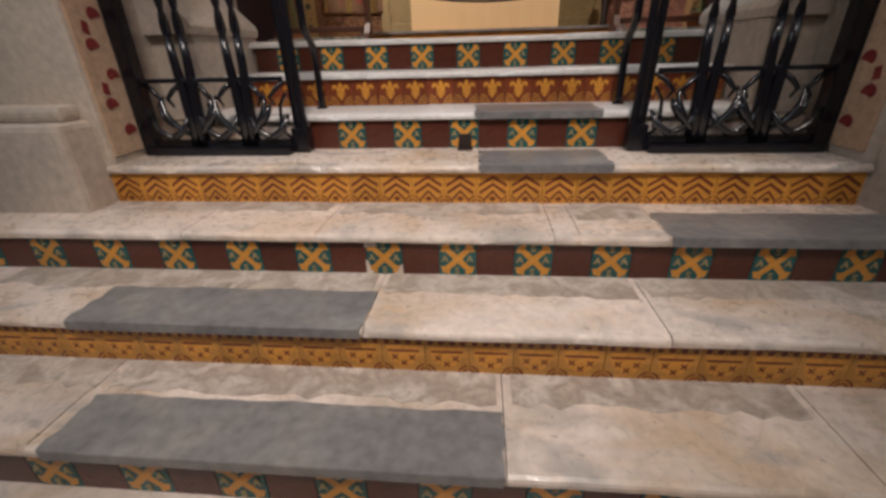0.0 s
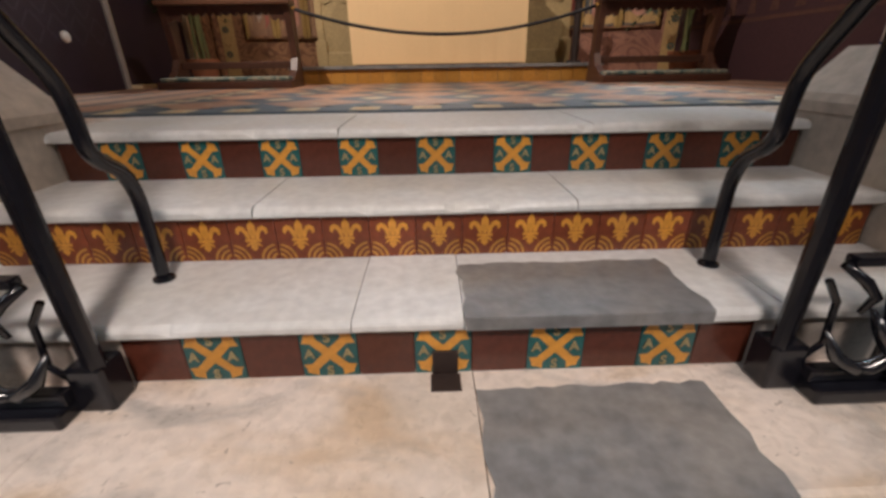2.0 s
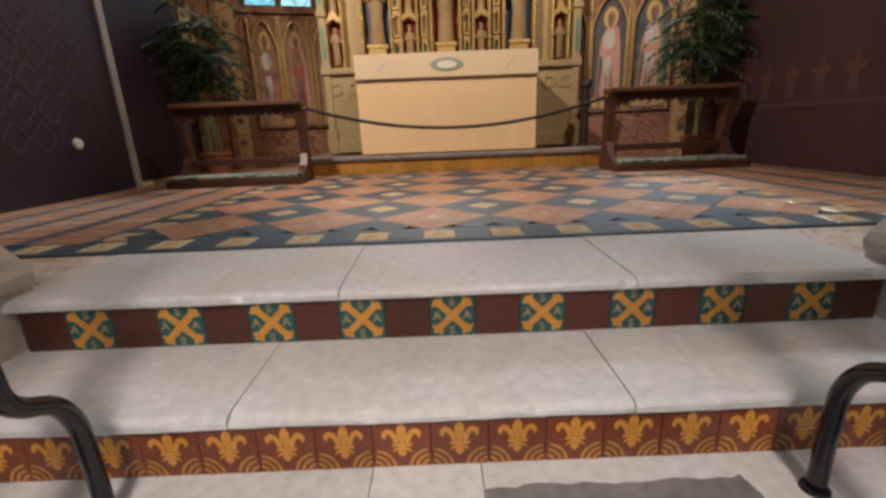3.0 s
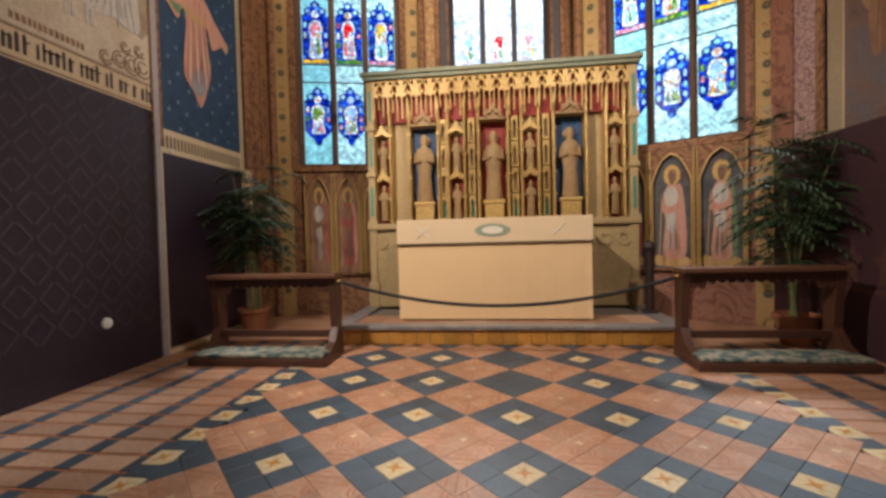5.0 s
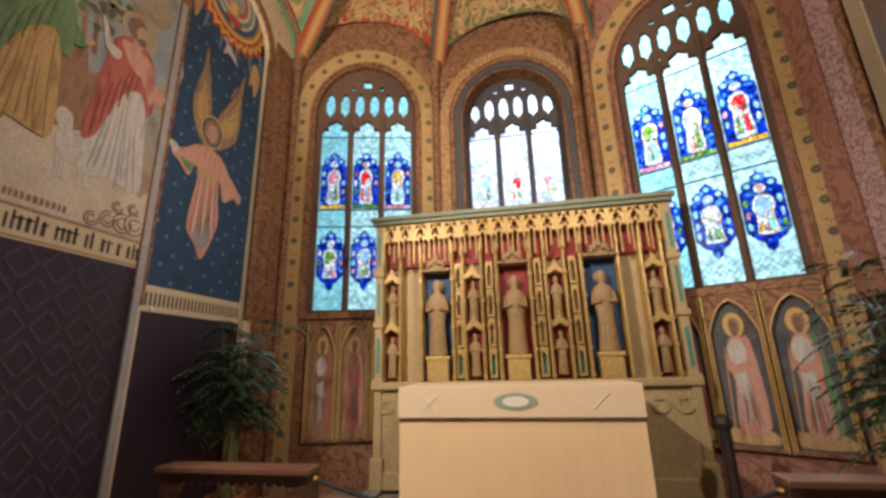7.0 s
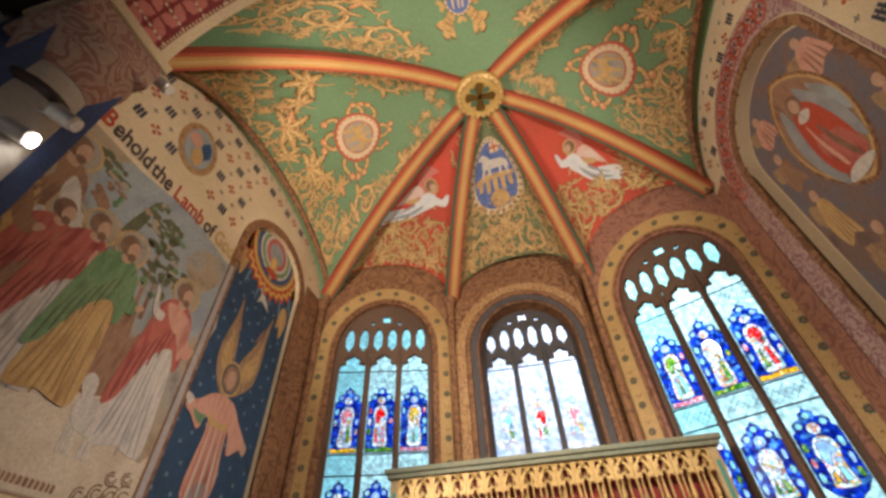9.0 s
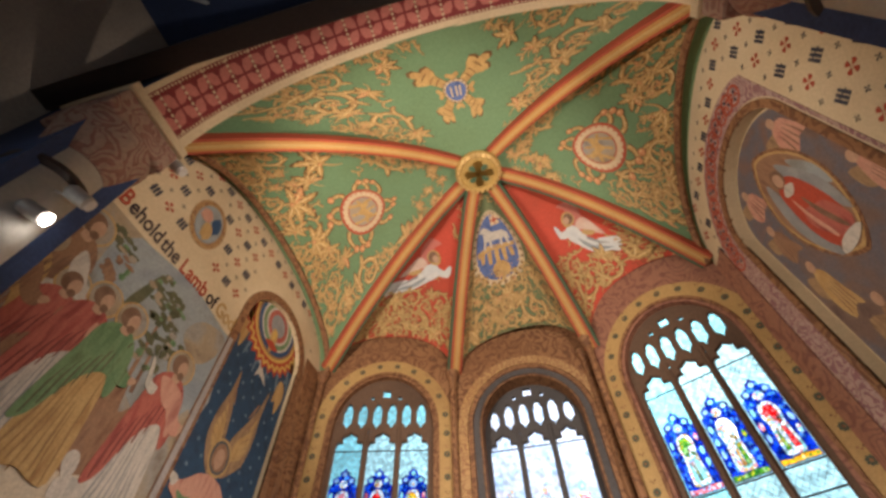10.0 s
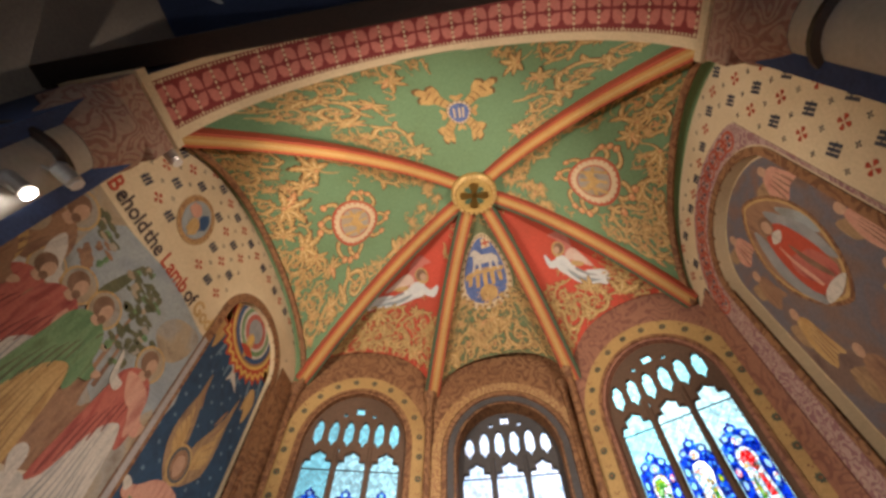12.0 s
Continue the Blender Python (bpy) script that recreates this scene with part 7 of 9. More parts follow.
bm = bmesh.new()
for k in range(9):
    x = -4.0 + k * 0.95
    for i in range(10):
        a0, a1 = i / 10, (i + 1) / 10
        w0, w1 = 0.32 * math.sin(math.pi * a0) + 0.03, 0.32 * math.sin(math.pi * a1) + 0.03
        f = lambda t: (x + 0.9 * t - 0.3 * math.sin(3 * t), -1.9 + 1.75 * t)
        poly(bm, [(f(a0)[0] - w0, f(a0)[1], 9.29), (f(a0)[0] + w0, f(a0)[1], 9.29), (f(a1)[0] + w1, f(a1)[1], 9.29), (f(a1)[0] - w1, f(a1)[1], 9.29)])
tagged(part("painted_clouds", bm, "cloud_white"), "curling white clouds painted on the blue ceiling", "ceiling painting", kind="structure")
beam = thing("rood_beam", "dark maroon painted beam across the arch", "beam")
bm = bmesh.new()
box(bm, -4.1, 4.1, 0.1, 0.28, 6.6, 7.0, 0.02)
part("beam_body", bm, "maroon", beam)
bm = bmesh.new()
box(bm, -4.1, 4.1, 0.08, 0.3, 6.54, 6.6, 0.012)
part("moulding", bm, "dark_wood", beam)

for sx in (-1, 1):
    # stone pier beside the iron screen
    pier = tagged(new("stone_pier"), "pale stone pier with a painted red scroll edge", "pier", "piers beside the screen", "structure")
    bm = bmesh.new()
    xs = sorted((sx * 1.72, sx * 4.12))
    box(bm, xs[0], xs[1], -1.12, -0.2, LOW, 3.6, 0.02)
    part("shaft", bm, "pier_stone", pier)
    bm = bmesh.new()
    xs = sorted((sx * 1.76, sx * 4.1))
    box(bm, xs[0], xs[1], -1.3, -1.1, LOW, -0.34, 0.03)
    part("plinth", bm, "pier_stone", pier)
    bm = bmesh.new()
    xs = sorted((sx * 1.80, sx * 4.1))
    box(bm, xs[0], xs[1], -1.22, -1.1, -0.34, -0.27, 0.025)
    part("weathering", bm, "pier_stone", pier)
    bm = bmesh.new()
    xs = sorted((sx * 1.708, sx * 1.722))
    box(bm, xs[0], xs[1], -1.1, -0.91, -0.52, 3.5, 0.003)
    part("painted_edge", bm, "pier_paint", pier)
    bm = bmesh.new()
    F = Matrix(((0, 1, 0, 0), (1, 0, 0, 0), (0, 0, 1, 0), (0, 0, 0, 1))) if sx > 0 else Matrix(((0, -1, 0, 0), (1, 0, 0, 0), (0, 0, 1, 0), (0, 0, 0, 1)))
    for k in range(24):
        z = -0.42 + 0.13 * k
        c = -1.0 + 0.03 * (-1) ** k
        slab(bm, [(c + 0.05 * math.cos(a) * (1 - 0.1 * j), z + 0.05 * math.sin(a) * (1 - 0.1 * j)) for j, a in enumerate(np.linspace(0, 5.2, 9))], 0.003, F, 0, 1.704)
        if k % 2:
            slab(bm, [(c - 0.02, z + 0.06), (c + 0.015, z + 0.05), (c + 0.02, z + 0.1), (c - 0.01, z + 0.11)], 0.003, F, 0, 1.704)
    part("painted_scroll", bm, "arch_red", pier)
    # low walls beside the upper steps, with a sloped coping
    low = tagged(new("low_wall"), "low stone wall with a sloped coping beside the steps", "low wall", "walls beside the steps", "structure")
    bm = bmesh.new()
    xs = sorted((sx * 1.47, sx * 2.5))
    box(bm, xs[0], xs[1], -0.62, 0.1, LOW, 0.03, 0.012)
    part("base", bm, "pier_stone", low)
    bm = bmesh.new()
    a, b_ = sx * 1.5, sx * 1.66
    F = Matrix(((0, 1, 0, 0), (1, 0, 0, 0), (0, 0, 1, 0), (0, 0, 0, 1)))
    prof = [(sx * 1.455, 0.03), (sx * 1.445, 0.07), (sx * 1.46, 0.1), (sx * 1.62, 0.26), (sx * 2.5, 0.26), (sx * 2.5, 0.03)]
    v0 = [bm.verts.new((x, -0.66, z)) for x, z in prof]
    v1 = [bm.verts.new((x, 0.09, z)) for x, z in prof]
    for i in range(6):
        bm.faces.new((v0[i], v0[(i + 1) % 6], v1[(i + 1) % 6], v1[i]))
    bm.faces.new(v0)
    bm.faces.new(v1[::-1])
    part("coping", bm, "pier_stone", low)
    bm = bmesh.new()
    xs = sorted((sx * 2.2, sx * 2.6))
    box(bm, xs[0], xs[1], -0.2, 0.32, 0.0, 2.4, 0.02)
    part("upper_wall", bm, "pier_stone", low)
    # column and capital that carry the arch
    col = tagged(new("arch_column"), "round pale stone column with a painted capital", "column", "columns of the arch", "structure")
    cx = sx * 2.82 - 0.05
    bm = bmesh.new()
    lathe(bm, [(0.36, 0.3), (0.36, 0.5), (0.3, 0.6), (0.27, 0.7), (0.27, 5.05)], (cx, 0.62, 0), 28)
    part("shaft", bm, "shaft", col, smooth=True)
    bm = bmesh.new()
    lathe(bm, [(0.27, 0), (0.31, 0.03), (0.31, 0.07), (0.275, 0.1)], (cx, 0.62, 4.72), 28)
    part("ring", bm, "dark_wood", col)
    bm = bmesh.new()
    lathe(bm, [(0.275, 0), (0.3, 0.1), (0.34, 0.28), (0.38, 0.42), (0.39, 0.5)], (cx, 0.62, 5.02), 28)
    part("capital", bm, "capital_paint", col)
    bm = bmesh.new()
    box(bm, cx - 0.36, cx + 0.36, 0.26, 0.96, 5.5, 5.82, 0.03)
    part("abacus", bm, "capital_paint", col)
    bm = bmesh.new()
    box(bm, cx - 0.39, cx + 0.39, 0.24, 0.98, 5.82, 5.94, 0.01)
    for k in range(9):
        for zz in (5.82, 5.9):
            box(bm, cx - 0.37 + k * 0.082, cx - 0.34 + k * 0.082, 0.975, 0.986, zz + 0.01, zz + 0.035)
    part("moulding", bm, "arch_cream", col)

# spot lamps clamped on the column
for k, (x, y, z, tx) in enumerate(((-2.5, 0.68, 4.3, 0.6), (-2.44, 0.76, 4.58, 0.4), (-2.5, 1.06, 5.72, 0.6))):
    lampo = thing("spot_lamp", "small white spot lamp fixed to the column", "spot lamp", "lamps on the column")
    m = look((x, y, z), (tx, 4.0, 3.0))
    bm = bmesh.new()
    lathe(bm, [(0.03, -0.02), (0.055, 0.0), (0.06, 0.14), (0.04, 0.17)], (0, 0, 0), 16)
    bm.transform(m)
    housing = part("housing", bm, "lamp_metal", lampo)
    bm = bmesh.new()
    lathe(bm, [(0.048, -0.03), (0.048, -0.024)], (0, 0, 0), 16)
    bm.transform(m)
    part("lens", bm, "glow" if k == 0 else "white_plastic", housing)
    bm = bmesh.new()
    tube(bm, [m @ Vector((0, 0, 0.08)), (x - 0.12, y - 0.1, z + 0.02), (x - 0.22, y - 0.2, z + 0.02)], 0.012, 6)
    part("bracket", bm, "lamp_metal", lampo)

# ---- altar ----
dais = tagged(new("dais"), "low altar step with an orange tiled face and grey stone edge", "dais", kind="structure")
bm = bmesh.new()
box(bm, -1.66, 2.06, 3.86, 6.0, -0.02, 0.17)
part("dais_core", bm, "mortar", dais)
bm = bmesh.new()
box(bm, -1.7, 2.1, 3.82, 4.02, 0.172, 0.21, 0.008)
box(bm, -1.7, -1.5, 4.02, 6.0, 0.172, 0.21, 0.008)
box(bm, 1.9, 2.1, 4.02, 6.0, 0.172, 0.21, 0.008)
part("stone_edge", bm, "limestone_grey", dais, "grey stone border")
for k in range(24):
    bm = bmesh.new()
    box(bm, -1.66 + k * 0.155, -1.66 + k * 0.155 + 0.151, 3.848, 3.862, 0.008, 0.168, 0.002)
    part("face_tile", bm, "tile_ochre", dais)
for k in range(11):
    bm = bmesh.new()
    box(bm, -1.49 + k * 0.307, -1.49 + k * 0.307 + 0.3, 4.03, 4.5, 0.17, 0.205, 0.003)
    part("top_tile", bm, "tile_peach", dais)

altar = thing("altar", "altar hung with a plain cream linen frontal", "altar")
bm = bmesh.new()
box(bm, -0.95, 1.19, 4.2, 5.0, 0.206, 1.33, 0.01)
part("altar_body", bm, "dark_wood", altar)
bm = bmesh.new()
nx = 60
rows = []
for z in np.linspace(0.225, 1.1, 8):
    rows.append([bm.verts.new((-0.985 + 2.2 * i / nx, 4.165 + 0.004 * math.sin(i * 0.9) * (1.2 - z) + 0.003 * math.sin(i * 2.3), z)) for i in range(nx + 1)])
for a, b_ in zip(rows, rows[1:]):
    for i in range(nx):
        bm.faces.new((a[i], a[i + 1], b_[i + 1], b_[i]))
part("frontal", bm, "linen", altar, "plain cream frontal", True)
bm = bmesh.new()
box(bm, -0.99, 1.225, 4.145, 5.02, 1.332, 1.385, 0.006)
box(bm, -0.99, 1.225, 4.145, 4.158, 1.105, 1.335, 0.003)
part("superfrontal", bm, "linen_top", altar, "cream linen cloth with embroidered band")
bm = bmesh.new()
box(bm, -0.99, 1.225, 4.138, 4.15, 1.094, 1.108, 0.002)
part("braid", bm, "braid", altar, "dark braid along the band")
F = frame_of((0, 4.142), (1, 4.142))
bm = bmesh.new()
slab(bm, [(0.12 + 0.2 * math.cos(2 * math.pi * k / 24) * abs(math.cos(2 * math.pi * k / 24)) ** 0.25, 1.245 + 0.075 * math.sin(2 * math.pi * k / 24)) for k in range(24)], 0.003, F, 0, -0.004)
part("vesica", bm, "embroidery_green", altar, "green embroidered oval")
bm = bmesh.new()
slab(bm, [(0.12 + 0.12 * math.cos(2 * math.pi * k / 18), 1.245 + 0.045 * math.sin(2 * math.pi * k / 18)) for k in range(18)], 0.003, F, 0, -0.008)
part("embroidered_lozenge", bm, "embroidery_white", altar, "white embroidered oval")
for cx, s in ((-0.68, 1), (-0.68, -1), (0.86, 1)):
    bm = bmesh.new()
    slab(bm, [(cx - 0.07 * s - 0.01, 1.18), (cx - 0.07 * s + 0.012, 1.18), (cx + 0.07 * s + 0.01, 1.31), (cx + 0.07 * s - 0.012, 1.31)], 0.003, F, 0, -0.005 if s > 0 else -0.008)
    part("embroidered_stroke", bm, "embroidery_white", altar, "white embroidered stroke")
# dark sheet that stands in for the shadow at the altar's right end
bm = bmesh.new()
box(bm, 1.2, 1.216, 4.17, 5.0, 0.225, 1.33, 0.003)
part("side_cloth", bm, "dado", altar, "dark sheet standing in for shade at the end")


# ---- reredos ----
rer = thing("reredos", "gilded carved stone reredos with canopied niches and statues", "reredos")
RX0, RX1, RY = -1.62, 2.05, 5.22
RC = (RX0 + RX1) / 2
bm = bmesh.new()
box(bm, RX0 + 0.05, RX1 - 0.05, RY + 0.16, RY + 0.45, 0.2, 3.4)
part("back", bm, "reredos_stone", rer)
bm = bmesh.new()
box(bm, RX0 + 0.02, RX1 - 0.02, RY - 0.02, RY + 0.2, 0.206, 1.3, 0.012)
part("base", bm, "reredos_stone", rer, "plain carved stone base")
for y_, z0_, z1_, nm in ((RY - 0.08, 1.302, 1.39, "ledge"), (RY - 0.06, 0.206, 0.4, "plinth")):
    bm = bmesh.new()
    box(bm, RX0 - 0.03, RX1 + 0.03, y_, RY + 0.2, z0_, z1_, 0.02)
    part(nm, bm, "reredos_stone", rer)
F = frame_of((0, RY - 0.022), (1, RY - 0.022))
for x in (1.38, 1.62, 1.86, -1.2, -1.46):
    bm = bmesh.new()
    outer = [(x + 0.1 * math.cos(2 * math.pi * k / 16), 1.12 + 0.1 * math.sin(2 * math.pi * k / 16)) for k in range(16)]
    holed(bm, outer, [[(x + 0.065 * (1 if k % 2 else 0.6) * math.cos(2 * math.pi * k / 8), 1.12 + 0.065 * (1 if k % 2 else 0.6) * math.sin(2 * math.pi * k / 8)) for k in range(8)]], 0.02, F, -0.018)
    part("quatrefoil", bm, "reredos_stone", rer)
for x in (RX0, RX1 - 0.1):
    bm = bmesh.new()
    box(bm, x, x + 0.1, RY - 0.05, RY + 0.45, 0.206, 3.46, 0.012)
    box(bm, x - 0.03, x + 0.13, RY - 0.08, RY + 0.2, 0.206, 0.55, 0.02)
    for z in (1.36, 2.05, 2.7):
        box(bm, x - 0.02, x + 0.12, RY - 0.075, RY + 0.1, z, z + 0.07, 0.012)
    part("buttress", bm, "reredos_stone", rer, "pale stepped buttress")
    for zz in (1.5, 2.2, 2.84):
        bm = bmesh.new()
        box(bm, x + 0.03, x + 0.07, RY - 0.056, RY - 0.046, zz, zz + 0.42, 0.003)
        part("inlay", bm, "teal_paint", rer, "green painted panel")
bm = bmesh.new()
box(bm, RX0 - 0.03, RX1 + 0.03, RY - 0.1, RY + 0.46, 3.4, 3.45, 0.012)
box(bm, RX0 - 0.06, RX1 + 0.06, RY - 0.13, RY + 0.48, 3.45, 3.51, 0.015)
part("cornice", bm, "cornice_paint", rer, "greenish moulded cornice")


def statue(x, z0, z1, y, wide, name="statue", crowned=False):
    """A robed figure as one plain carved shape."""
    h = z1 - z0
    bm = bmesh.new()
    lathe(bm, [(0.86 * wide, 0), (0.95 * wide, 0.02 * h), (0.8 * wide, 0.2 * h), (0.7 * wide, 0.4 * h), (0.92 * wide, 0.58 * h), (1.0 * wide, 0.7 * h), (0.8 * wide, 0.78 * h), (0.3 * wide, 0.82 * h), (0.28 * wide, 0.84 * h), (0.38 * wide, 0.88 * h), (0.4 * wide, 0.94 * h), (0.25 * wide, 0.99 * h), (0.05 * wide, h)], (x, y, z0), 16, 0, 1, 0.62)
    for k in range(7):
        a = math.pi * (0.08 + 0.84 * k / 6)
        tube(bm, [(x - 0.84 * wide * math.cos(a), y - 0.5 * wide * math.sin(a), z0 + 0.01), (x - 0.66 * wide * math.cos(a), y - 0.42 * wide * math.sin(a), z0 + 0.4 * h), (x - 0.3 * wide * math.cos(a), y - 0.55 * wide * math.sin(a), z0 + 0.62 * h)], [0.09 * wide, 0.075 * wide, 0.03 * wide], 5)
    for s in (-1, 1):
        tube(bm, [(x + s * 0.85 * wide, y - 0.1 * wide, z0 + 0.72 * h), (x + s * 1.02 * wide, y - 0.3 * wide, z0 + 0.58 * h), (x + s * 0.35 * wide, y - 0.72 * wide, z0 + 0.6 * h)], [0.2 * wide, 0.24 * wide, 0.16 * wide], 7)
    tube(bm, [(x, y - 0.1 * wide + 0.1, z0 + 0.92 * h), (x, y - 0.1 * wide + 0.115, z0 + 0.92 * h)], [0.62 * wide, 0.62 * wide], 18)
    return part(name, bm, "carved_stone", rer, smooth=True)


NICHES = [(-0.82, 0.17, "niche_blue", 2.74), (0.155, 0.17, "niche_red", 2.78), (1.19, 0.18, "niche_blue", 2.80)]
for x, w, m, top in NICHES:
    bm = bmesh.new()
    box(bm, x - w, x + w, RY + 0.145, RY + 0.158, 1.39, top)
    part("niche_back", bm, m, rer)
    bm = bmesh.new()
    box(bm, x - 0.13, x + 0.13, RY - 0.03, RY + 0.15, 1.39, 1.68, 0.012)
    box(bm, x - 0.15, x + 0.15, RY - 0.045, RY + 0.15, 1.63, 1.68, 0.01)
    part("pedestal", bm, "gilt", rer)
    statue(x, 1.68, 2.64, RY + 0.04, 0.125)
    bm = bmesh.new()
    box(bm, x - w - 0.012, x + w + 0.012, RY - 0.04, RY + 0.155, top, top + 0.035, 0.008)
    F = frame_of((0, RY - 0.03), (1, RY - 0.03))
    slab(bm, [(x - 0.13, top + 0.035), (x + 0.13, top + 0.035), (x + 0.1, top + 0.1), (x + 0.12, top + 0.13), (x + 0.04, top + 0.15), (x, top + 0.24), (x - 0.04, top + 0.15), (x - 0.12, top + 0.13), (x - 0.1, top + 0.1)], 0.05, F)
    for k in range(5):
        bmesh.ops.create_icosphere(bm, subdivisions=1, radius=0.028, matrix=Matrix.Translation((x - 0.1 + 0.05 * k, RY - 0.05, top + 0.05 + 0.07 * (1 - abs(k - 2) / 2))))
    part("crest", bm, "carved_stone", rer, "carved leafy crest")
SIDES = [-1.42, -0.36, 0.66, 1.78]
for x in SIDES:
    bm = bmesh.new()
    box(bm, x - 0.09, x + 0.09, RY + 0.145, RY + 0.158, 1.39, 2.62)
    part("niche_back", bm, "niche_red", rer)
    for z0, z1 in ((1.44, 1.94), (2.08, 2.6)):
        statue(x, z0, z1, RY + 0.07, 0.065)
    for z in (1.98, 2.62):
        F = frame_of((0, RY + 0.0), (1, RY + 0.0))
        bm = bmesh.new()
        slab(bm, [(x - 0.1, z), (x - 0.06, z + 0.01), (x, z + 0.05), (x + 0.06, z + 0.01), (x + 0.1, z), (x + 0.09, z + 0.06), (x + 0.03, z + 0.12), (x, z + 0.2), (x - 0.03, z + 0.12), (x - 0.09, z + 0.06)], 0.08, F)
        part("canopy", bm, "gilt", rer)
SHAFTS = sorted([x + s * (w + 0.035) for x, w, _, _ in NICHES for s in (-1, 1)] + [x + s * 0.115 for x in SIDES for s in (-1, 1)])
for x in SHAFTS:
    bm = bmesh.new()
    tube(bm, [(x, RY + 0.0, 1.39), (x, RY + 0.0, 2.95)], 0.014, 6)
    box(bm, x - 0.02, x + 0.02, RY + 0.02, RY + 0.16, 1.39, 3.0)
    for z in np.arange(1.42, 2.9, 0.3):
        box(bm, x - 0.026, x + 0.026, RY - 0.02, RY + 0.03, z, z + 0.03)
    lathe(bm, [(0.02, 0), (0.026, 0.02), (0.004, 0.2)], (x, RY, 2.95), 6)
    part("shaft", bm, "gilt", rer)
# openwork strips between the niches
mids = [(a + b_) / 2 for a, b_ in zip(SHAFTS, SHAFTS[1:]) if 0.05 < b_ - a < 0.2 and min(abs((a + b_) / 2 - s) for s in SIDES) > 0.03]
for x in mids:
    F = frame_of((0, RY + 0.05), (1, RY + 0.05))
    for k in range(4):
        z = 1.42 + 0.36 * k
        bm = bmesh.new()
        holed(bm, [(x - 0.045, z), (x + 0.045, z), (x + 0.045, z + 0.34), (x - 0.045, z + 0.34)], [[(x - 0.025, z + 0.03), (x + 0.025, z + 0.03), (x + 0.025, z + 0.24), (x, z + 0.3), (x - 0.025, z + 0.24)]], 0.05, F)
        part("tracery_panel", bm, "gilt", rer)
    bm = bmesh.new()
    box(bm, x - 0.04, x + 0.04, RY + 0.11, RY + 0.155, 1.4, 1.72)
    part("inlay", bm, "teal_paint", rer)
    bm = bmesh.new()
    box(bm, x - 0.04, x + 0.04, RY + 0.115, RY + 0.157, 1.74, 2.95)
    part("strip_back", bm, "carved_stone", rer)
# canopy frieze along the top: red ground, hanging cusps and ribs
bm = bmesh.new()
box(bm, RX0 + 0.1, RX1 - 0.1, RY + 0.1, RY + 0.158, 2.84, 3.4)
part("frieze_back", bm, "niche_red", rer, "dark red ground behind the canopies")
n = 17
step = (RX1 - RX0 - 0.2) / n
F = frame_of((0, RY - 0.05), (1, RY - 0.05))
for k in range(n):
    x0 = RX0 + 0.1 + k * step
    x1, c = x0 + step, x0 + step / 2
    bm = bmesh.new()
    holes = [[(c - step * 0.34, 3.375), (c - step * 0.38, 3.3), (c - step * 0.16, 3.345), (c - step * 0.04, 3.375)], [(c + step * 0.34, 3.375), (c + step * 0.04, 3.375), (c + step * 0.16, 3.345), (c + step * 0.38, 3.3)],
             [(c, 3.335), (c - step * 0.14, 3.31), (c - step * 0.3, 3.23), (c - step * 0.16, 3.2), (c, 3.25), (c + step * 0.16, 3.2), (c + step * 0.3, 3.23), (c + step * 0.14, 3.31)]]
    outer = [(x0 + 0.002, 2.86 + 0.06 * (k % 2)), (x0 + 0.016, 2.86 + 0.06 * (k % 2)), (x0 + 0.018, 3.16), (c - step * 0.28, 3.18), (c - step * 0.17, 3.15), (c - step * 0.08, 3.2), (c, 3.22), (c + step * 0.08, 3.2), (c + step * 0.17, 3.15), (c + step * 0.28, 3.18), (x1 - 0.004, 3.16), (x1 - 0.002, 3.4), (x0 + 0.002, 3.4)]
    holed(bm, outer, holes, 0.03, F)
    part("cusp_arch", bm, "gilt", rer)
    for dx in (0.34, 0.66):
        bm = bmesh.new()
        xx = x0 + dx * step
        zz = 2.96 + 0.09 * math.sin(5 * dx + k)
        tube(bm, [(xx, RY - 0.0, zz), (xx, RY - 0.0, 3.3)], 0.011, 5)
        lathe(bm, [(0.003, -0.05), (0.018, -0.02), (0.012, 0.0)], (xx, RY, zz), 6)
        part("pendant", bm, "gilt", rer)
    bm = bmesh.new()
    lathe(bm, [(0.004, 0), (0.03, 0.02), (0.034, 0.05), (0.01, 0.08)], (c, RY - 0.04, 3.32), 8)
    part("finial", bm, "gilt", rer)
# wing curtain post beside the altar
post = thing("candle_stand", "dark post standing behind the altar's end", "stand")
bm = bmesh.new()
tube(bm, [(1.98, 4.62, 0.21), (1.98, 4.62, 0.95)], 0.05, 10)
box(bm, 1.9, 2.06, 4.55, 4.7, 0.206, 0.24, 0.01)
part("post", bm, "dark_wood", post)
bm = bmesh.new()
lathe(bm, [(0.06, 0), (0.075, 0.05), (0.06, 0.1), (0.02, 0.13)], (1.98, 4.62, 0.95), 12)
part("cap", bm, "dark_wood", post)


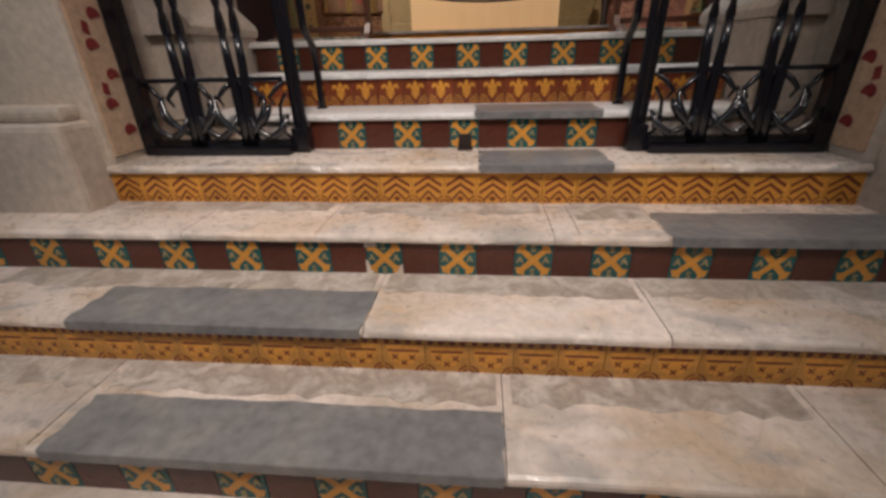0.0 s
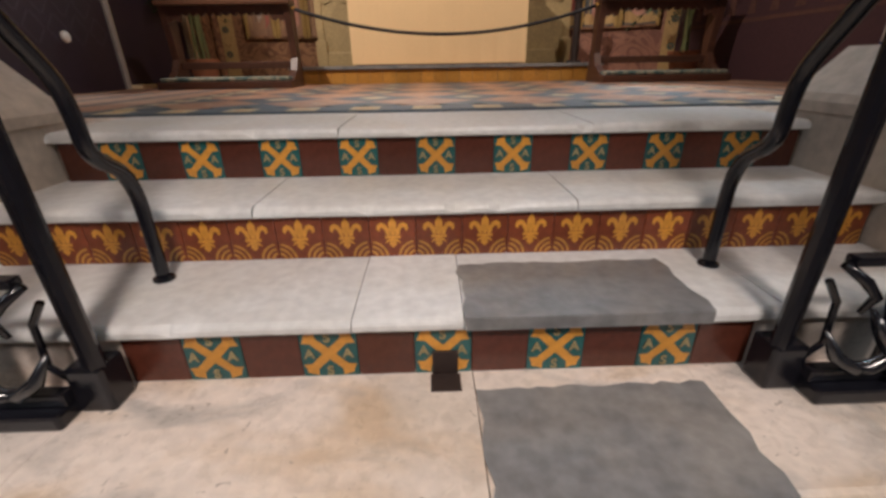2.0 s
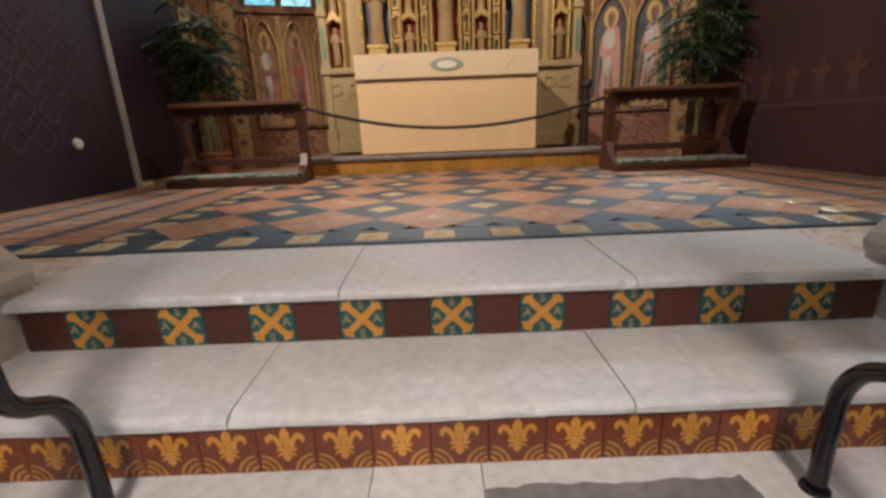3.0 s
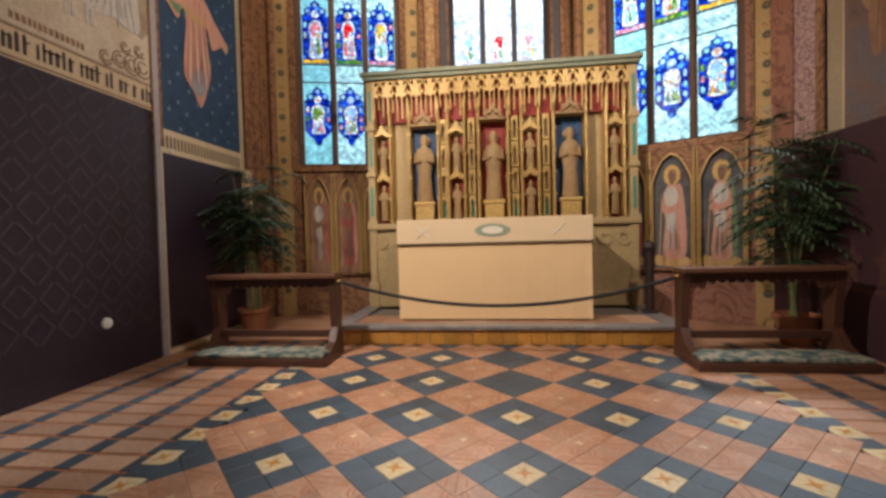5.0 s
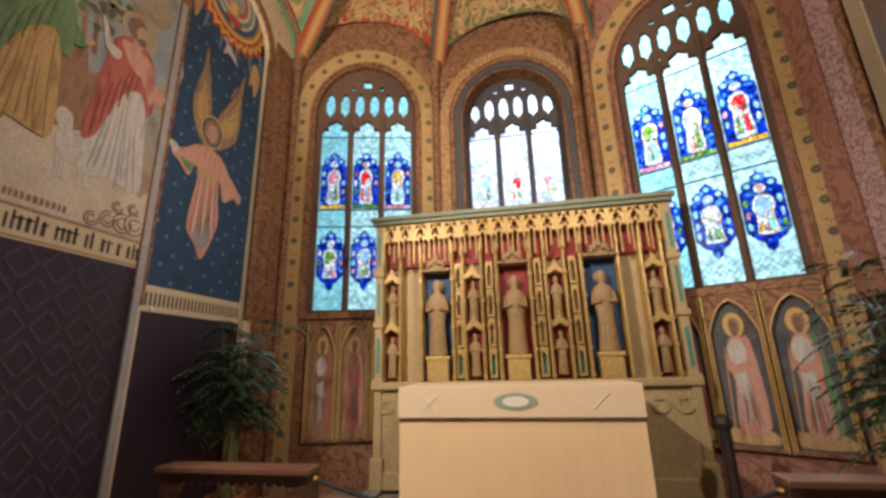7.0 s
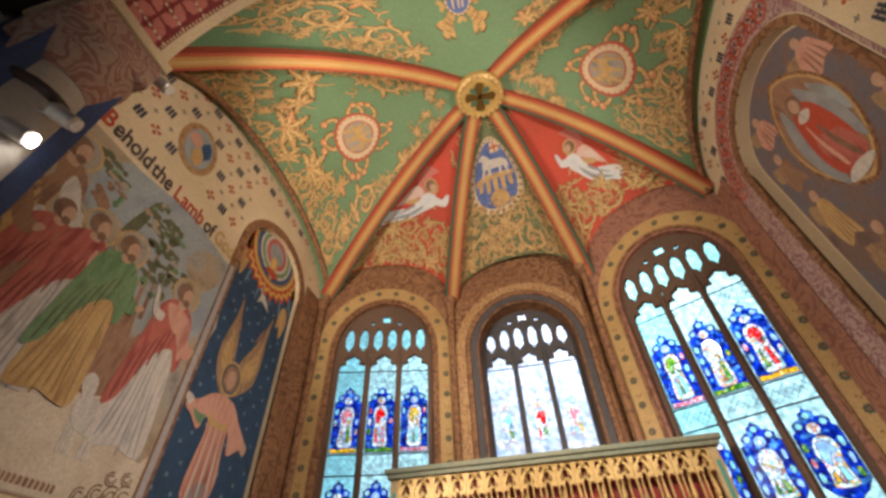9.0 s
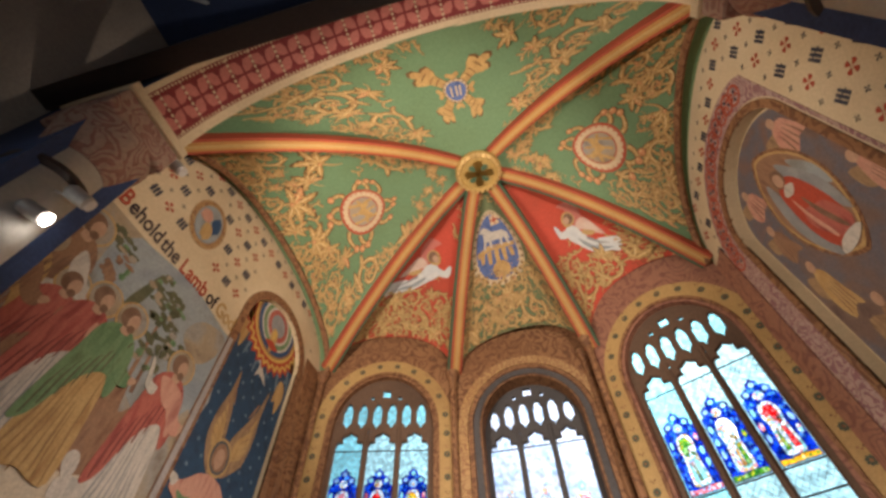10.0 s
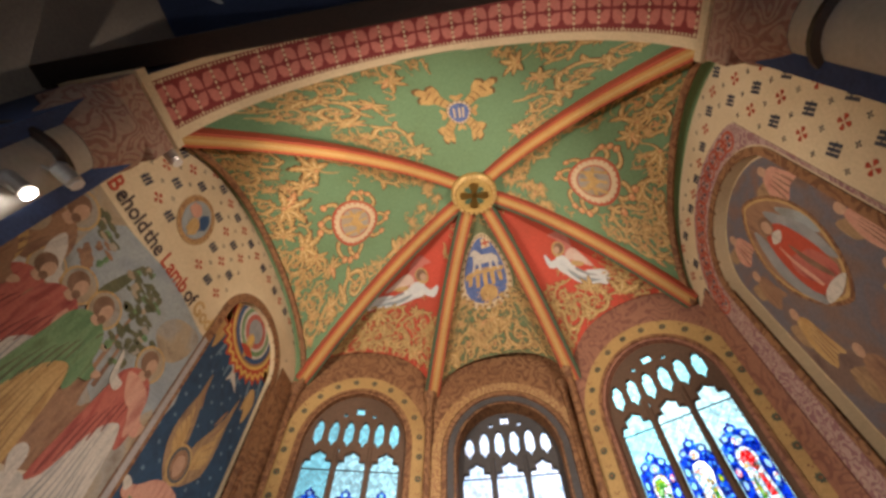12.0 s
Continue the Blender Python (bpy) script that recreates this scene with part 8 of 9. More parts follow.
# ---- kneeling rails and rope ----
def rail_bench(x0, x1, inner):
    t = thing("kneeling_rail", "dark oak kneeling rail with a scalloped apron", "kneeling rail", "kneeling rails before the altar")
    y = 3.35
    bm = bmesh.new()
    box(bm, x0, x1, y - 0.09, y + 0.13, 0.8, 0.845, 0.012)
    part("top_board", bm, "oak_top", t)
    bm = bmesh.new()
    n = int((x1 - x0 - 0.14) / 0.08)
    F = frame_of((0, y - 0.03), (1, y - 0.03))
    lower = []
    for k in range(n * 4 + 1):
        u = x0 + 0.07 + (x1 - x0 - 0.14) * k / (n * 4)
        e = min(k, n * 4 - k) / (n * 4)
        lower.append((u, 0.735 - 0.03 * abs(math.sin(math.pi * k / 4)) - (0.05 if e < 0.12 else 0)))
    slab(bm, lower + [(x1 - 0.07, 0.8), (x0 + 0.07, 0.8)], 0.035, F)
    part("apron", bm, "oak", t)
    for x in (x0 + 0.05, x1 - 0.05):
        bm = bmesh.new()
        prof = [(y + 0.13, 0.8), (y - 0.05, 0.8), (y - 0.02, 0.55), (y + 0.0, 0.3), (y - 0.08, 0.18), (y - 0.22, 0.1), (y - 0.32, 0.06), (y - 0.32, 0.015), (y + 0.16, 0.015), (y + 0.12, 0.3)]
        a = [bm.verts.new((x - 0.035, p, q)) for p, q in prof]
        b_ = [bm.verts.new((x + 0.035, p, q)) for p, q in prof]
        m = len(prof)
        bm.faces.new(a)
        bm.faces.new(b_[::-1])
        for i in range(m):
            bm.faces.new((a[i], a[(i + 1) % m], b_[(i + 1) % m], b_[i]))
        part("end_support", bm, "oak", t)
    bm = bmesh.new()
    box(bm, x0 + 0.086, x1 - 0.086, y + 0.02, y + 0.06, 0.2, 0.27, 0.008)
    part("stretcher", bm, "oak", t)
    bm = bmesh.new()
    box(bm, x0 + 0.0, x1 - 0.0, y - 0.38, y - 0.03, 0.015, 0.085, 0.012)
    part("kneeler_step", bm, "oak", t)
    bm = bmesh.new()
    box(bm, x0 + 0.03, x1 - 0.03, y - 0.36, y - 0.05, 0.085, 0.125, 0.018)
    part("kneeler_pad", bm, "carpet", t, "patterned green kneeler")
    bm = bmesh.new()
    xe = x1 if inner > 0 else x0
    lathe(bm, [(0.02, -0.012), (0.03, 0.0), (0.02, 0.012)], (xe + inner * 0.012, y, 0.77), 10)
    part("rope_ring", bm, "brass", t)


rail_bench(-2.78, -1.42, 1)
rail_bench(1.78, 3.14, -1)
bm = bmesh.new()
pts = []
for k in range(33):
    t = k / 32
    pts.append((-1.4 + 3.16 * t, 3.35, 0.76 - 0.25 * (1 - (2 * t - 1) ** 2)))
tube(bm, pts, 0.017, 8)
rope = tagged(part("rope", bm, "velvet_rope", smooth=True), "dark rope hung between the kneeling rails", "rope")


# ---- plants ----
def plant(x, y, zc, h, spread, seed, n):
    t = thing("potted_palm", "leafy green palm in a terracotta pot", "plant", "palms beside the altar")
    r = random.Random(seed)
    bm = bmesh.new()
    lathe(bm, [(0.13, 0), (0.18, 0.26), (0.2, 0.27), (0.2, 0.31), (0.17, 0.31), (0.165, 0.27)], (x, y, 0.012), 20)
    pot = part("pot", bm, "terracotta", t)
    bm = bmesh.new()
    lathe(bm, [(0.16, 0), (0.1, 0.012)], (x, y, 0.272), 16)
    part("soil", bm, "soil", pot)
    stems = []
    for k in range(9):
        bx, by = x + r.uniform(-0.07, 0.07), y + r.uniform(-0.07, 0.07)
        tx, ty = x + r.uniform(-1, 1) * spread * 0.45, y + r.uniform(-1, 0.6) * spread * 0.35
        tz = zc + r.uniform(-0.1, 0.5) * h
        p = [(bx, by, 0.28), (bx + (tx - bx) * 0.3, by + (ty - by) * 0.3, 0.28 + (tz - 0.28) * 0.5), (tx, ty, tz)]
        bm = bmesh.new()
        tube(bm, p, [0.013, 0.011, 0.006], 6)
        part("stem", bm, "stem", t)
        stems.append(p)
    bm = bmesh.new()
    for k in range(n):
        p = r.choice(stems)
        f = r.uniform(0.55, 1.0)
        a, b_ = Vector(p[1]), Vector(p[2])
        o = a.lerp(b_, max(0, (f - 0.5) * 2)) + Vector((r.uniform(-0.1, 0.1), r.uniform(-0.1, 0.1), r.uniform(-0.3, 0.2)))
        ang = r.uniform(0, 2 * math.pi)
        d = Vector((math.cos(ang), math.sin(ang), r.uniform(-0.1, 0.7))).normalized()
        ln = r.uniform(0.25, 0.5) * spread / 0.6
        # a frond: an arching midrib with narrow drooping leaflets
        for i in range(9):
            q = i / 8
            c = o + d * ln * q + Vector((0, 0, -0.55 * ln * q * q))
            for s in (-1, 1):
                side = d.cross(Vector((0, 0, 1))).normalized() * s
                tip = c + (side * 0.75 + d * 0.7).normalized() * 0.13 * (1.15 - 0.5 * q) + Vector((0, 0, -0.05 - 0.04 * r.random()))
                mid = c.lerp(tip, 0.45) + d * 0.016
                mid2 = c.lerp(tip, 0.45) - d * 0.014 + Vector((0, 0, 0.006))
                poly(bm, [c, mid, tip, mid2])
    part("fronds", bm, "leaf", t)


plant(-2.98, 4.45, 1.6, 1.0, 0.62, 5, 150)
plant(3.12, 3.9, 1.7, 1.2, 0.66, 9, 150)


# ---- iron screen, gate posts and handrails ----
def screen(sx):
    t = thing("iron_screen", "black wrought iron screen with twisted bars and leaf scrolls", "iron screen", "screens beside the steps")
    y, z0 = -0.87, TOP[3]
    xa, xb = sx * 0.9, sx * 1.7
    bm = bmesh.new()
    for zz, hh in ((z0 + 0.045, 0.035), (-0.2, 0.022)):
        x0, x1 = sorted((xa, xb))
        box(bm, x0, x1, y - 0.018, y + 0.018, zz, zz + hh, 0.005)
    part("rail", bm, "iron", t)
    bm = bmesh.new()
    x0, x1 = sorted((sx * 1.64, sx * 1.71))
    box(bm, x0, x1, y - 0.035, y + 0.035, z0, 1.2, 0.008)
    part("end_post", bm, "iron", t)
    bm = bmesh.new()
    x0, x1 = sorted((xa, xb))
    box(bm, x0, x1, y - 0.05, y + 0.05, z0 + 0.0, z0 + 0.045, 0.01)
    part("base_plate", bm, "iron", t)
    for xc in (1.12, 1.4):
        for d in (-0.035, 0.035):
            bm = bmesh.new()
            tube(bm, [(sx * (xc + d * 0.5), y, z0 + 0.05), (sx * (xc + d * 0.6), y, z0 + 0.22), (sx * (xc + d), y, -0.1), (sx * (xc + d), y, 0.02)], [0.034, 0.03, 0.022, 0.018], 8)
            part("bar_foot", bm, "iron", t, smooth=True)
            bm = bmesh.new()
            n = 44
            for s in range(2):
                tube(bm, [(sx * (xc + d) + 0.011 * math.cos(k * 0.55 + math.pi * s), y + 0.011 * math.sin(k * 0.55 + math.pi * s), 0.02 + 1.15 * k / n) for k in range(n + 1)], 0.012, 6)
            part("twisted_bar", bm, "iron", t)
        # polished straps that flare out from the foot of each pair
        for d in (-1, 1):
            for reach, lift, drop, wide in ((0.12, 0.235, 0.04, 0.03), (0.1, 0.16, -0.02, 0.026)):
                bm = bmesh.new()
                rows = []
                for i in range(10):
                    f = i / 9
                    px = sx * xc + d * (0.03 + reach * math.sin(1.75 * f))
                    pz = z0 + 0.1 + lift * f - drop * f * f * 2
                    py = y - 0.03 - 0.03 * math.sin(math.pi * f)
                    wd = wide * (0.35 + math.sin(math.pi * min(1, f * 1.05)) * 0.75)
                    rows.append([bm.verts.new((px - d * 0.5 * wd, py + 0.008, pz + 0.5 * wd)), bm.verts.new((px, py - 0.01, pz)), bm.verts.new((px + d * 0.5 * wd, py + 0.008, pz - 0.5 * wd)), bm.verts.new((px, py + 0.014, pz))])
                for a, b_ in zip(rows, rows[1:]):
                    for k in range(4):
                        bm.faces.new((a[k], a[(k + 1) % 4], b_[(k + 1) % 4], b_[k]))
                bm.faces.new(rows[0][::-1])
                bm.faces.new(rows[-1])
                part("leaf_strap", bm, "iron_leaf", t, smooth=True)
    # angular brackets under the rail and low curled leaves in each bay
    for cxx in (0.99, 1.26, 1.53):
        for hand in (1, -1):
            bm = bmesh.new()
            tube(bm, [(sx * cxx + 0.1 * hand, y, -0.2), (sx * cxx + 0.055 * hand, y - 0.015, -0.235), (sx * cxx + 0.02 * hand, y - 0.02, -0.275), (sx * cxx + 0.045 * hand, y - 0.02, -0.315)], [0.012, 0.014, 0.012, 0.006], 6)
            part("bracket", bm, "iron", t, smooth=True)
            bm = bmesh.new()
            tube(bm, [(sx * cxx + 0.105 * hand, y - 0.02, z0 + 0.2), (sx * cxx + 0.07 * hand, y - 0.035, z0 + 0.135), (sx * cxx + 0.02 * hand, y - 0.035, z0 + 0.1), (sx * cxx - 0.03 * hand, y - 0.03, z0 + 0.095)], [0.006, 0.017, 0.018, 0.006], 7)
            part("curled_leaf", bm, "iron_leaf", t, smooth=True)
    # gate post of two bars on a foot
    g = thing("gate_post", "black iron gate post of two upright bars", "gate post", "posts of the gateway")
    bm = bmesh.new()
    x0, x1 = sorted((sx * 0.815, sx * 0.905))
    box(bm, x0, x1, -0.86, -0.78, z0, z0 + 0.13, 0.01)
    part("foot", bm, "iron", g)
    for xx, yy, lean in ((0.835, -0.84, 0.012), (0.885, -0.8, 0.02)):
        bm = bmesh.new()
        tube(bm, [(sx * xx, yy, z0 + 0.12), (sx * (xx + lean), yy, 0.4), (sx * (xx + lean), yy, 1.35)], 0.02, 8)
        part("bar", bm, "iron", g)
    bm = bmesh.new()
    tube(bm, [(sx * 0.9, -0.83, z0 + 0.06), (sx * 0.96, -0.83, z0 + 0.12), (sx * 0.95, -0.83, z0 + 0.24), (sx * 0.91, -0.83, z0 + 0.3)], 0.009, 6)
    part("brace", bm, "iron", g)
    # handrail that sweeps up and outwards
    hnd = thing("handrail", "black iron handrail with a swept curve beside the steps", "handrail", "handrails beside the steps")
    pts = [(0.845, -0.51, TOP[4] + 0.002), (0.845, -0.51, -0.2), (0.845, -0.515, -0.1), (0.843, -0.55, -0.03), (0.84, -0.61, 0.01), (0.838, -0.642, 0.05), (0.836, -0.65, 0.12), (0.836, -0.67, 0.2), (0.838, -0.74, 0.3), (0.842, -0.79, 0.38), (0.845, -0.82, 0.5)]
    fine = []
    V = [Vector((sx * a, b_, c)) for a, b_, c in pts]
    for i in range(len(V) - 1):
        p0, p1, p2, p3 = V[max(0, i - 1)], V[i], V[i + 1], V[min(len(V) - 1, i + 2)]
        for q in range(4):
            t_ = q / 4
            fine.append(0.5 * ((2 * p1) + (p2 - p0) * t_ + (2 * p0 - 5 * p1 + 4 * p2 - p3) * t_ ** 2 + (3 * p1 - p0 - 3 * p2 + p3) * t_ ** 3))
    fine.append(V[-1])
    bm = bmesh.new()
    tube(bm, fine, 0.02, 10)
    part("rail", bm, "iron", hnd, smooth=True)
    bm = bmesh.new()
    lathe(bm, [(0.032, 0), (0.03, 0.008), (0.022, 0.012)], (sx * 0.845, -0.51, TOP[4] + 0.002), 12)
    part("foot_flange", bm, "iron", hnd)


screen(-1)
screen(1)
bm = bmesh.new()
box(bm, -0.035, 0.045, -0.83, -0.765, TOP[3] + 0.0015, TOP[3] + 0.006, 0.001)
box(bm, -0.03, 0.04, -0.762, -0.752, TOP[3] + 0.002, TOP[3] + 0.075, 0.003)
tagged(part("bolt_socket", bm, "dark_wood"), "small dark bolt socket in the step before the tiles", "bolt socket")
# socket plates on the dado
for y, z, r in ((2.65, 0.49, 0.05), (3.48, 2.17, 0.022)):
    bm = bmesh.new()
    lathe(bm, [(r, 0), (r * 0.9, 0.02), (r * 0.3, 0.028)], (0, 0, 0), 14)
    bm.transform(Matrix.Translation((WL + 0.005, y, z)) @ Matrix.Rotation(math.pi / 2, 4, "Y"))
    tagged(part("wall_button", bm, "white_plastic"), "small round white fitting on the dark wall", "wall fitting")


# ---- tread stones ----
def worn_stone(bm, x0, x1, y0, y1, z0, z1, r):
    """A tread stone whose nosing is rounded by feet, uneven and chipped here and there."""
    n = max(3, int((x1 - x0) / 0.035))
    rows, chip = [], 0.0
    for i in range(n + 1):
        x = x0 + (x1 - x0) * i / n
        chip = r.uniform(0.006, 0.016) if r.random() < 0.09 else chip * 0.45
        wob = 0.0018 * math.sin(9 * x + y0) + r.uniform(-0.0012, 0.0012)
        dip = 0.0035 * max(0.0, 1 - (x / 0.7) ** 2)
        e = y0 + wob + chip * 0.7
        rows.append([(x, y1, z0), (x, y1, z1), (x, y0 + 0.15, z1), (x, y0 + 0.045, z1 - dip * 0.5), (x, e + 0.016, z1 - dip - chip * 0.3), (x, e + 0.005, z1 - dip - 0.006 - chip * 0.6),
                     (x, e, z1 - dip - 0.014 - chip * 0.5), (x, y0 + wob + chip * 0.25, z0 + 0.006), (x, y0 + wob + 0.004, z0)])
    vs = [[bm.verts.new(p) for p in row] for row in rows]
    m = len(rows[0])
    for a, b in zip(vs, vs[1:]):
        for k in range(m):
            bm.faces.new((a[k], b[k], b[(k + 1) % m], a[(k + 1) % m]))
    bm.faces.new(vs[0])
    bm.faces.new(vs[-1][::-1])


def tread(k, cuts, x0, x1, greys=(), y_back=None):
    st = tagged(new("step"), "worn pale stone step with grey repairs", "step", "chancel steps", "structure")
    y0, y1 = STEP_Y[k] - 0.032, y_back if y_back is not None else STEP_Y[k + 1] + 0.01
    xs = [x0] + list(cuts) + [x1]
    r = random.Random(k)
    for a, b_ in zip(xs, xs[1:]):
        bm = bmesh.new()
        lift = r.uniform(-0.0015, 0.0015)
        worn_stone(bm, a + 0.0015, b_ - 0.0015, y0 + r.uniform(0, 0.004), y1, TOP[k] - 0.036, TOP[k] + lift, r)
        part("stone", bm, "limestone" if k < 4 else "limestone_clean", st)
    for (a, b_, c, d) in greys:
        bm = bmesh.new()
        rr = random.Random(int(a * 100))
        n = 18
        edge = [(a + (b_ - a) * i / n, c) for i in range(n)] + [(b_, c + (d - c) * i / 6) for i in range(6)] + [(b_ - (b_ - a) * i / n, d) for i in range(n)] + [(a, d - (d - c) * i / 6) for i in range(6)]
        edge = [(x + rr.uniform(-0.009, 0.009), y + rr.uniform(-0.007, 0.007) if y > y0 + 0.01 else y) for x, y in edge]
        top = [bm.verts.new((x, y, TOP[k] + 0.004)) for x, y in edge]
        bot = [bm.verts.new((x, y, TOP[k] - 0.02)) for x, y in edge]
        bm.faces.new(top)
        m = len(edge)
        for i in range(m):
            bm.faces.new((bot[i], bot[(i + 1) % m], top[(i + 1) % m], top[i]))
        part("grey_patch", bm, "limestone_grey", st, "smooth grey cement repair")
        if c <= y0 + 0.01:
            bm = bmesh.new()
            box(bm, a + 0.004, b_ - 0.004, y0 - 0.004, y0 + 0.004, TOP[k] - 0.034, TOP[k] + 0.002, 0.0015)
            part("grey_nosing", bm, "limestone_grey", st, "smooth grey cement repair")
    return st


TREADS = [
    (0, (-1.25, 0.17, 1.13), -3.2, 3.2, ((-1.2, 0.165, STEP_Y[0] - 0.034, -2.05),)),
    (1, (-0.305, 0.706, 1.9), -3.2, 3.2, ((-1.4, -0.31, STEP_Y[1] - 0.034, -1.65),)),
    (2, (-1.16, -0.58, 0.38, 0.48, 0.81), -3.2, 3.2, ((0.815, 2.2, STEP_Y[2] - 0.034, -1.25),)),
    (3, (-0.92, 0.08), -1.75, 1.75, ((0.085, 0.68, STEP_Y[3] - 0.034, -0.825),)),
    (4, (-0.233, 0.055, 0.9), -1.47, 1.47, ((0.056, 0.705, STEP_Y[4] - 0.034, -0.465),)),
    (5, (-0.59, 0.448), -1.47, 1.47, ()),
]
for k, cuts, x0, x1, greys in TREADS:
    tread(k, cuts, x0, x1, greys)
rough = random.Random(77)
for k, spans in ((0, ((-1.9, -1.24), (-1.2, 0.15), (0.2, 1.1))), (1, ((-1.95, -0.33), (-0.28, 0.68), (0.73, 1.85))), (2, ((-1.9, -0.62), (-0.55, 0.36), (0.5, 0.8)))):
    for a, b_ in spans:
        deep = rough.uniform(0.1, 0.15) if b_ - a > 0.5 else 0.2
        n = max(5, int((b_ - a) / 0.05))
        back = STEP_Y[k + 1] - 0.008
        front = [(a + (b_ - a) * i / n, back - deep + rough.uniform(-0.018, 0.018)) for i in range(n + 1)]
        bm = bmesh.new()
        pts = front + [(b_, back), (a, back)]
        top = [bm.verts.new((x, y, TOP[k] + 0.0032)) for x, y in pts]
        low = [bm.verts.new((x, y, TOP[k] - 0.02)) for x, y in pts]
        bm.faces.new(top)
        for i in range(len(pts)):
            j = (i + 1) % len(pts)
            bm.faces.new((low[i], low[j], top[j], top[i]))
        setting(part("step_back_stone", bm, "limestone_rough"), "mottled rough stone strip at the back of a worn step", "step")
bm = bmesh.new()
F = frame_of((0, STEP_Y[2] - 0.0095), (1, STEP_Y[2] - 0.0095))
zt = TOP[2] - 0.036
for pts in ([(-0.385, 0.0), (-0.345, -0.004), (-0.33, -0.02), (-0.352, -0.028), (-0.366, -0.02), (-0.372, -0.03), (-0.384, -0.026)], [(-0.384, -0.085), (-0.372, -0.095), (-0.366, -0.13), (-0.35, -0.145), (-0.384, -0.148)], [(-0.24, -0.11), (-0.229, -0.105), (-0.229, -0.148), (-0.27, -0.15), (-0.25, -0.135)]):
    slab(bm, [(x, zt + z) for x, z in pts], 0.004, F)
tagged(part("tile_break", bm, "limestone"), "pale mortar showing where a riser tile is broken", "broken tile", kind="structure")
tread(6, (-0.372, 0.612), -1.5, 1.5, (), 0.535)
for sx in (-1, 1):
    bm = bmesh.new()
    x0, x1 = sorted((sx * 1.502, sx * 2.58))
    box(bm, x0, x1, 0.104, 0.535, -0.3, 0.0, 0.006)
    setting(part("floor_slab", bm, "limestone"), "pale stone slab beside the top step", "floor")
for sx in (-1, 1):
    bm = bmesh.new()
    x0, x1 = sorted((sx * 0.84, sx * 1.75))
    box(bm, x0, x1, STEP_Y[4] - 0.004, STEP_Y[4] + 0.014, TOP[3] - 0.01, TOP[4] - 0.034)
    setting(part("step_riser_stone", bm, "limestone"), "plain stone riser beside the gateway", "step")


# ---- riser tiles ----
def tile_mesh(name, mats, shapes, size=P, letters=()):
    """A glazed tile with bevelled edges and its inlaid pattern; face towards -y, centred at its middle."""
    h = size / 2 - 0.0008
    bm = bmesh.new()
    b = 0.003
    f = [bm.verts.new((x * (h - b), -0.008, z * (h - b))) for x, z in ((-1, -1), (1, -1), (1, 1), (-1, 1))]
    m = [bm.verts.new((x * h, -0.006, z * h)) for x, z in ((-1, -1), (1, -1), (1, 1), (-1, 1))]
    k = [bm.verts.new((x * h, 0.008, z * h)) for x, z in ((-1, -1), (1, -1), (1, 1), (-1, 1))]
    bm.faces.new(f)
    for i in range(4):
        j = (i + 1) % 4
        bm.faces.new((m[i], m[j], f[j], f[i]))
        bm.faces.new((k[i], k[j], m[j], m[i]))
    lv = 0
    for mi, pts in shapes:
        lv += 1
        poly(bm, [(x * size / 2, -0.0083 - 0.00012 * lv, z * size / 2) for x, z in pts], mi)
    for ch, x, z, s, mi in letters:
        text_on(bm, ch, s, Matrix.Translation((x * size / 2, -0.0085, z * size / 2)), mi)
    return mesh_of(name, bm, mats)


def bar(a, b_, w):
    (x0, z0), (x1, z1) = a, b_
    d = math.hypot(x1 - x0, z1 - z0)
    nx, nz = -(z1 - z0) / d * w / 2, (x1 - x0) / d * w / 2
    return [(x0 + nx, z0 + nz), (x0 - nx, z0 - nz), (x1 - nx, z1 - nz), (x1 + nx, z1 + nz)]


def arcs(c, r, w, a0, a1, n=7):
    return [(c[0] + (r + w / 2) * math.cos(radians(a0 + (a1 - a0) * i / n)), c[1] + (r + w / 2) * math.sin(radians(a0 + (a1 - a0) * i / n))) for i in range(n + 1)] + \
           [(c[0] + (r - w / 2) * math.cos(radians(a1 + (a0 - a1) * i / n)), c[1] + (r - w / 2) * math.sin(radians(a1 + (a0 - a1) * i / n))) for i in range(n + 1)]


x_shapes = [(1, [(-0.95, -0.95), (0.95, -0.95), (0.95, 0.95), (-0.95, 0.95)])]
for a in (45, 135, 225, 315):
    ca, sa = math.cos(radians(a)), math.sin(radians(a))
    q = lambda r, w: (r * ca - w * sa, r * sa + w * ca)
    x_shapes.append((2, [q(0, -0.17), q(0.75, -0.15), q(0.98, -0.34), q(1.02, -0.2), q(1.14, 0), q(1.02, 0.2), q(0.98, 0.34), q(0.75, 0.15), q(0, 0.17)]))
TILE_X = tile_mesh("tile_cross", ["tile_teal", "tile_teal", "tile_gold", "tile_letter"], x_shapes, letters=(("S", -0.14, 0.52, 0.04, 3), ("A", -0.86, -0.14, 0.04, 3), ("A", 0.48, -0.14, 0.04, 3), ("S", -0.14, -0.88, 0.04, 3)))
TILE_B = tile_mesh("tile_plain", ["tile_brown"], [])
fl = [(1, [(0, 0.92), (0.16, 0.62), (0.17, 0.3), (0.06, 0.02), (-0.06, 0.02), (-0.17, 0.3), (-0.16, 0.62)]),
      (1, [(-0.34, 0.0), (0.34, 0.0), (0.34, -0.12), (-0.34, -0.12)]), (1, [(-0.08, -0.12), (0.08, -0.12), (0.16, -0.4), (0, -0.56), (-0.16, -0.4)])]
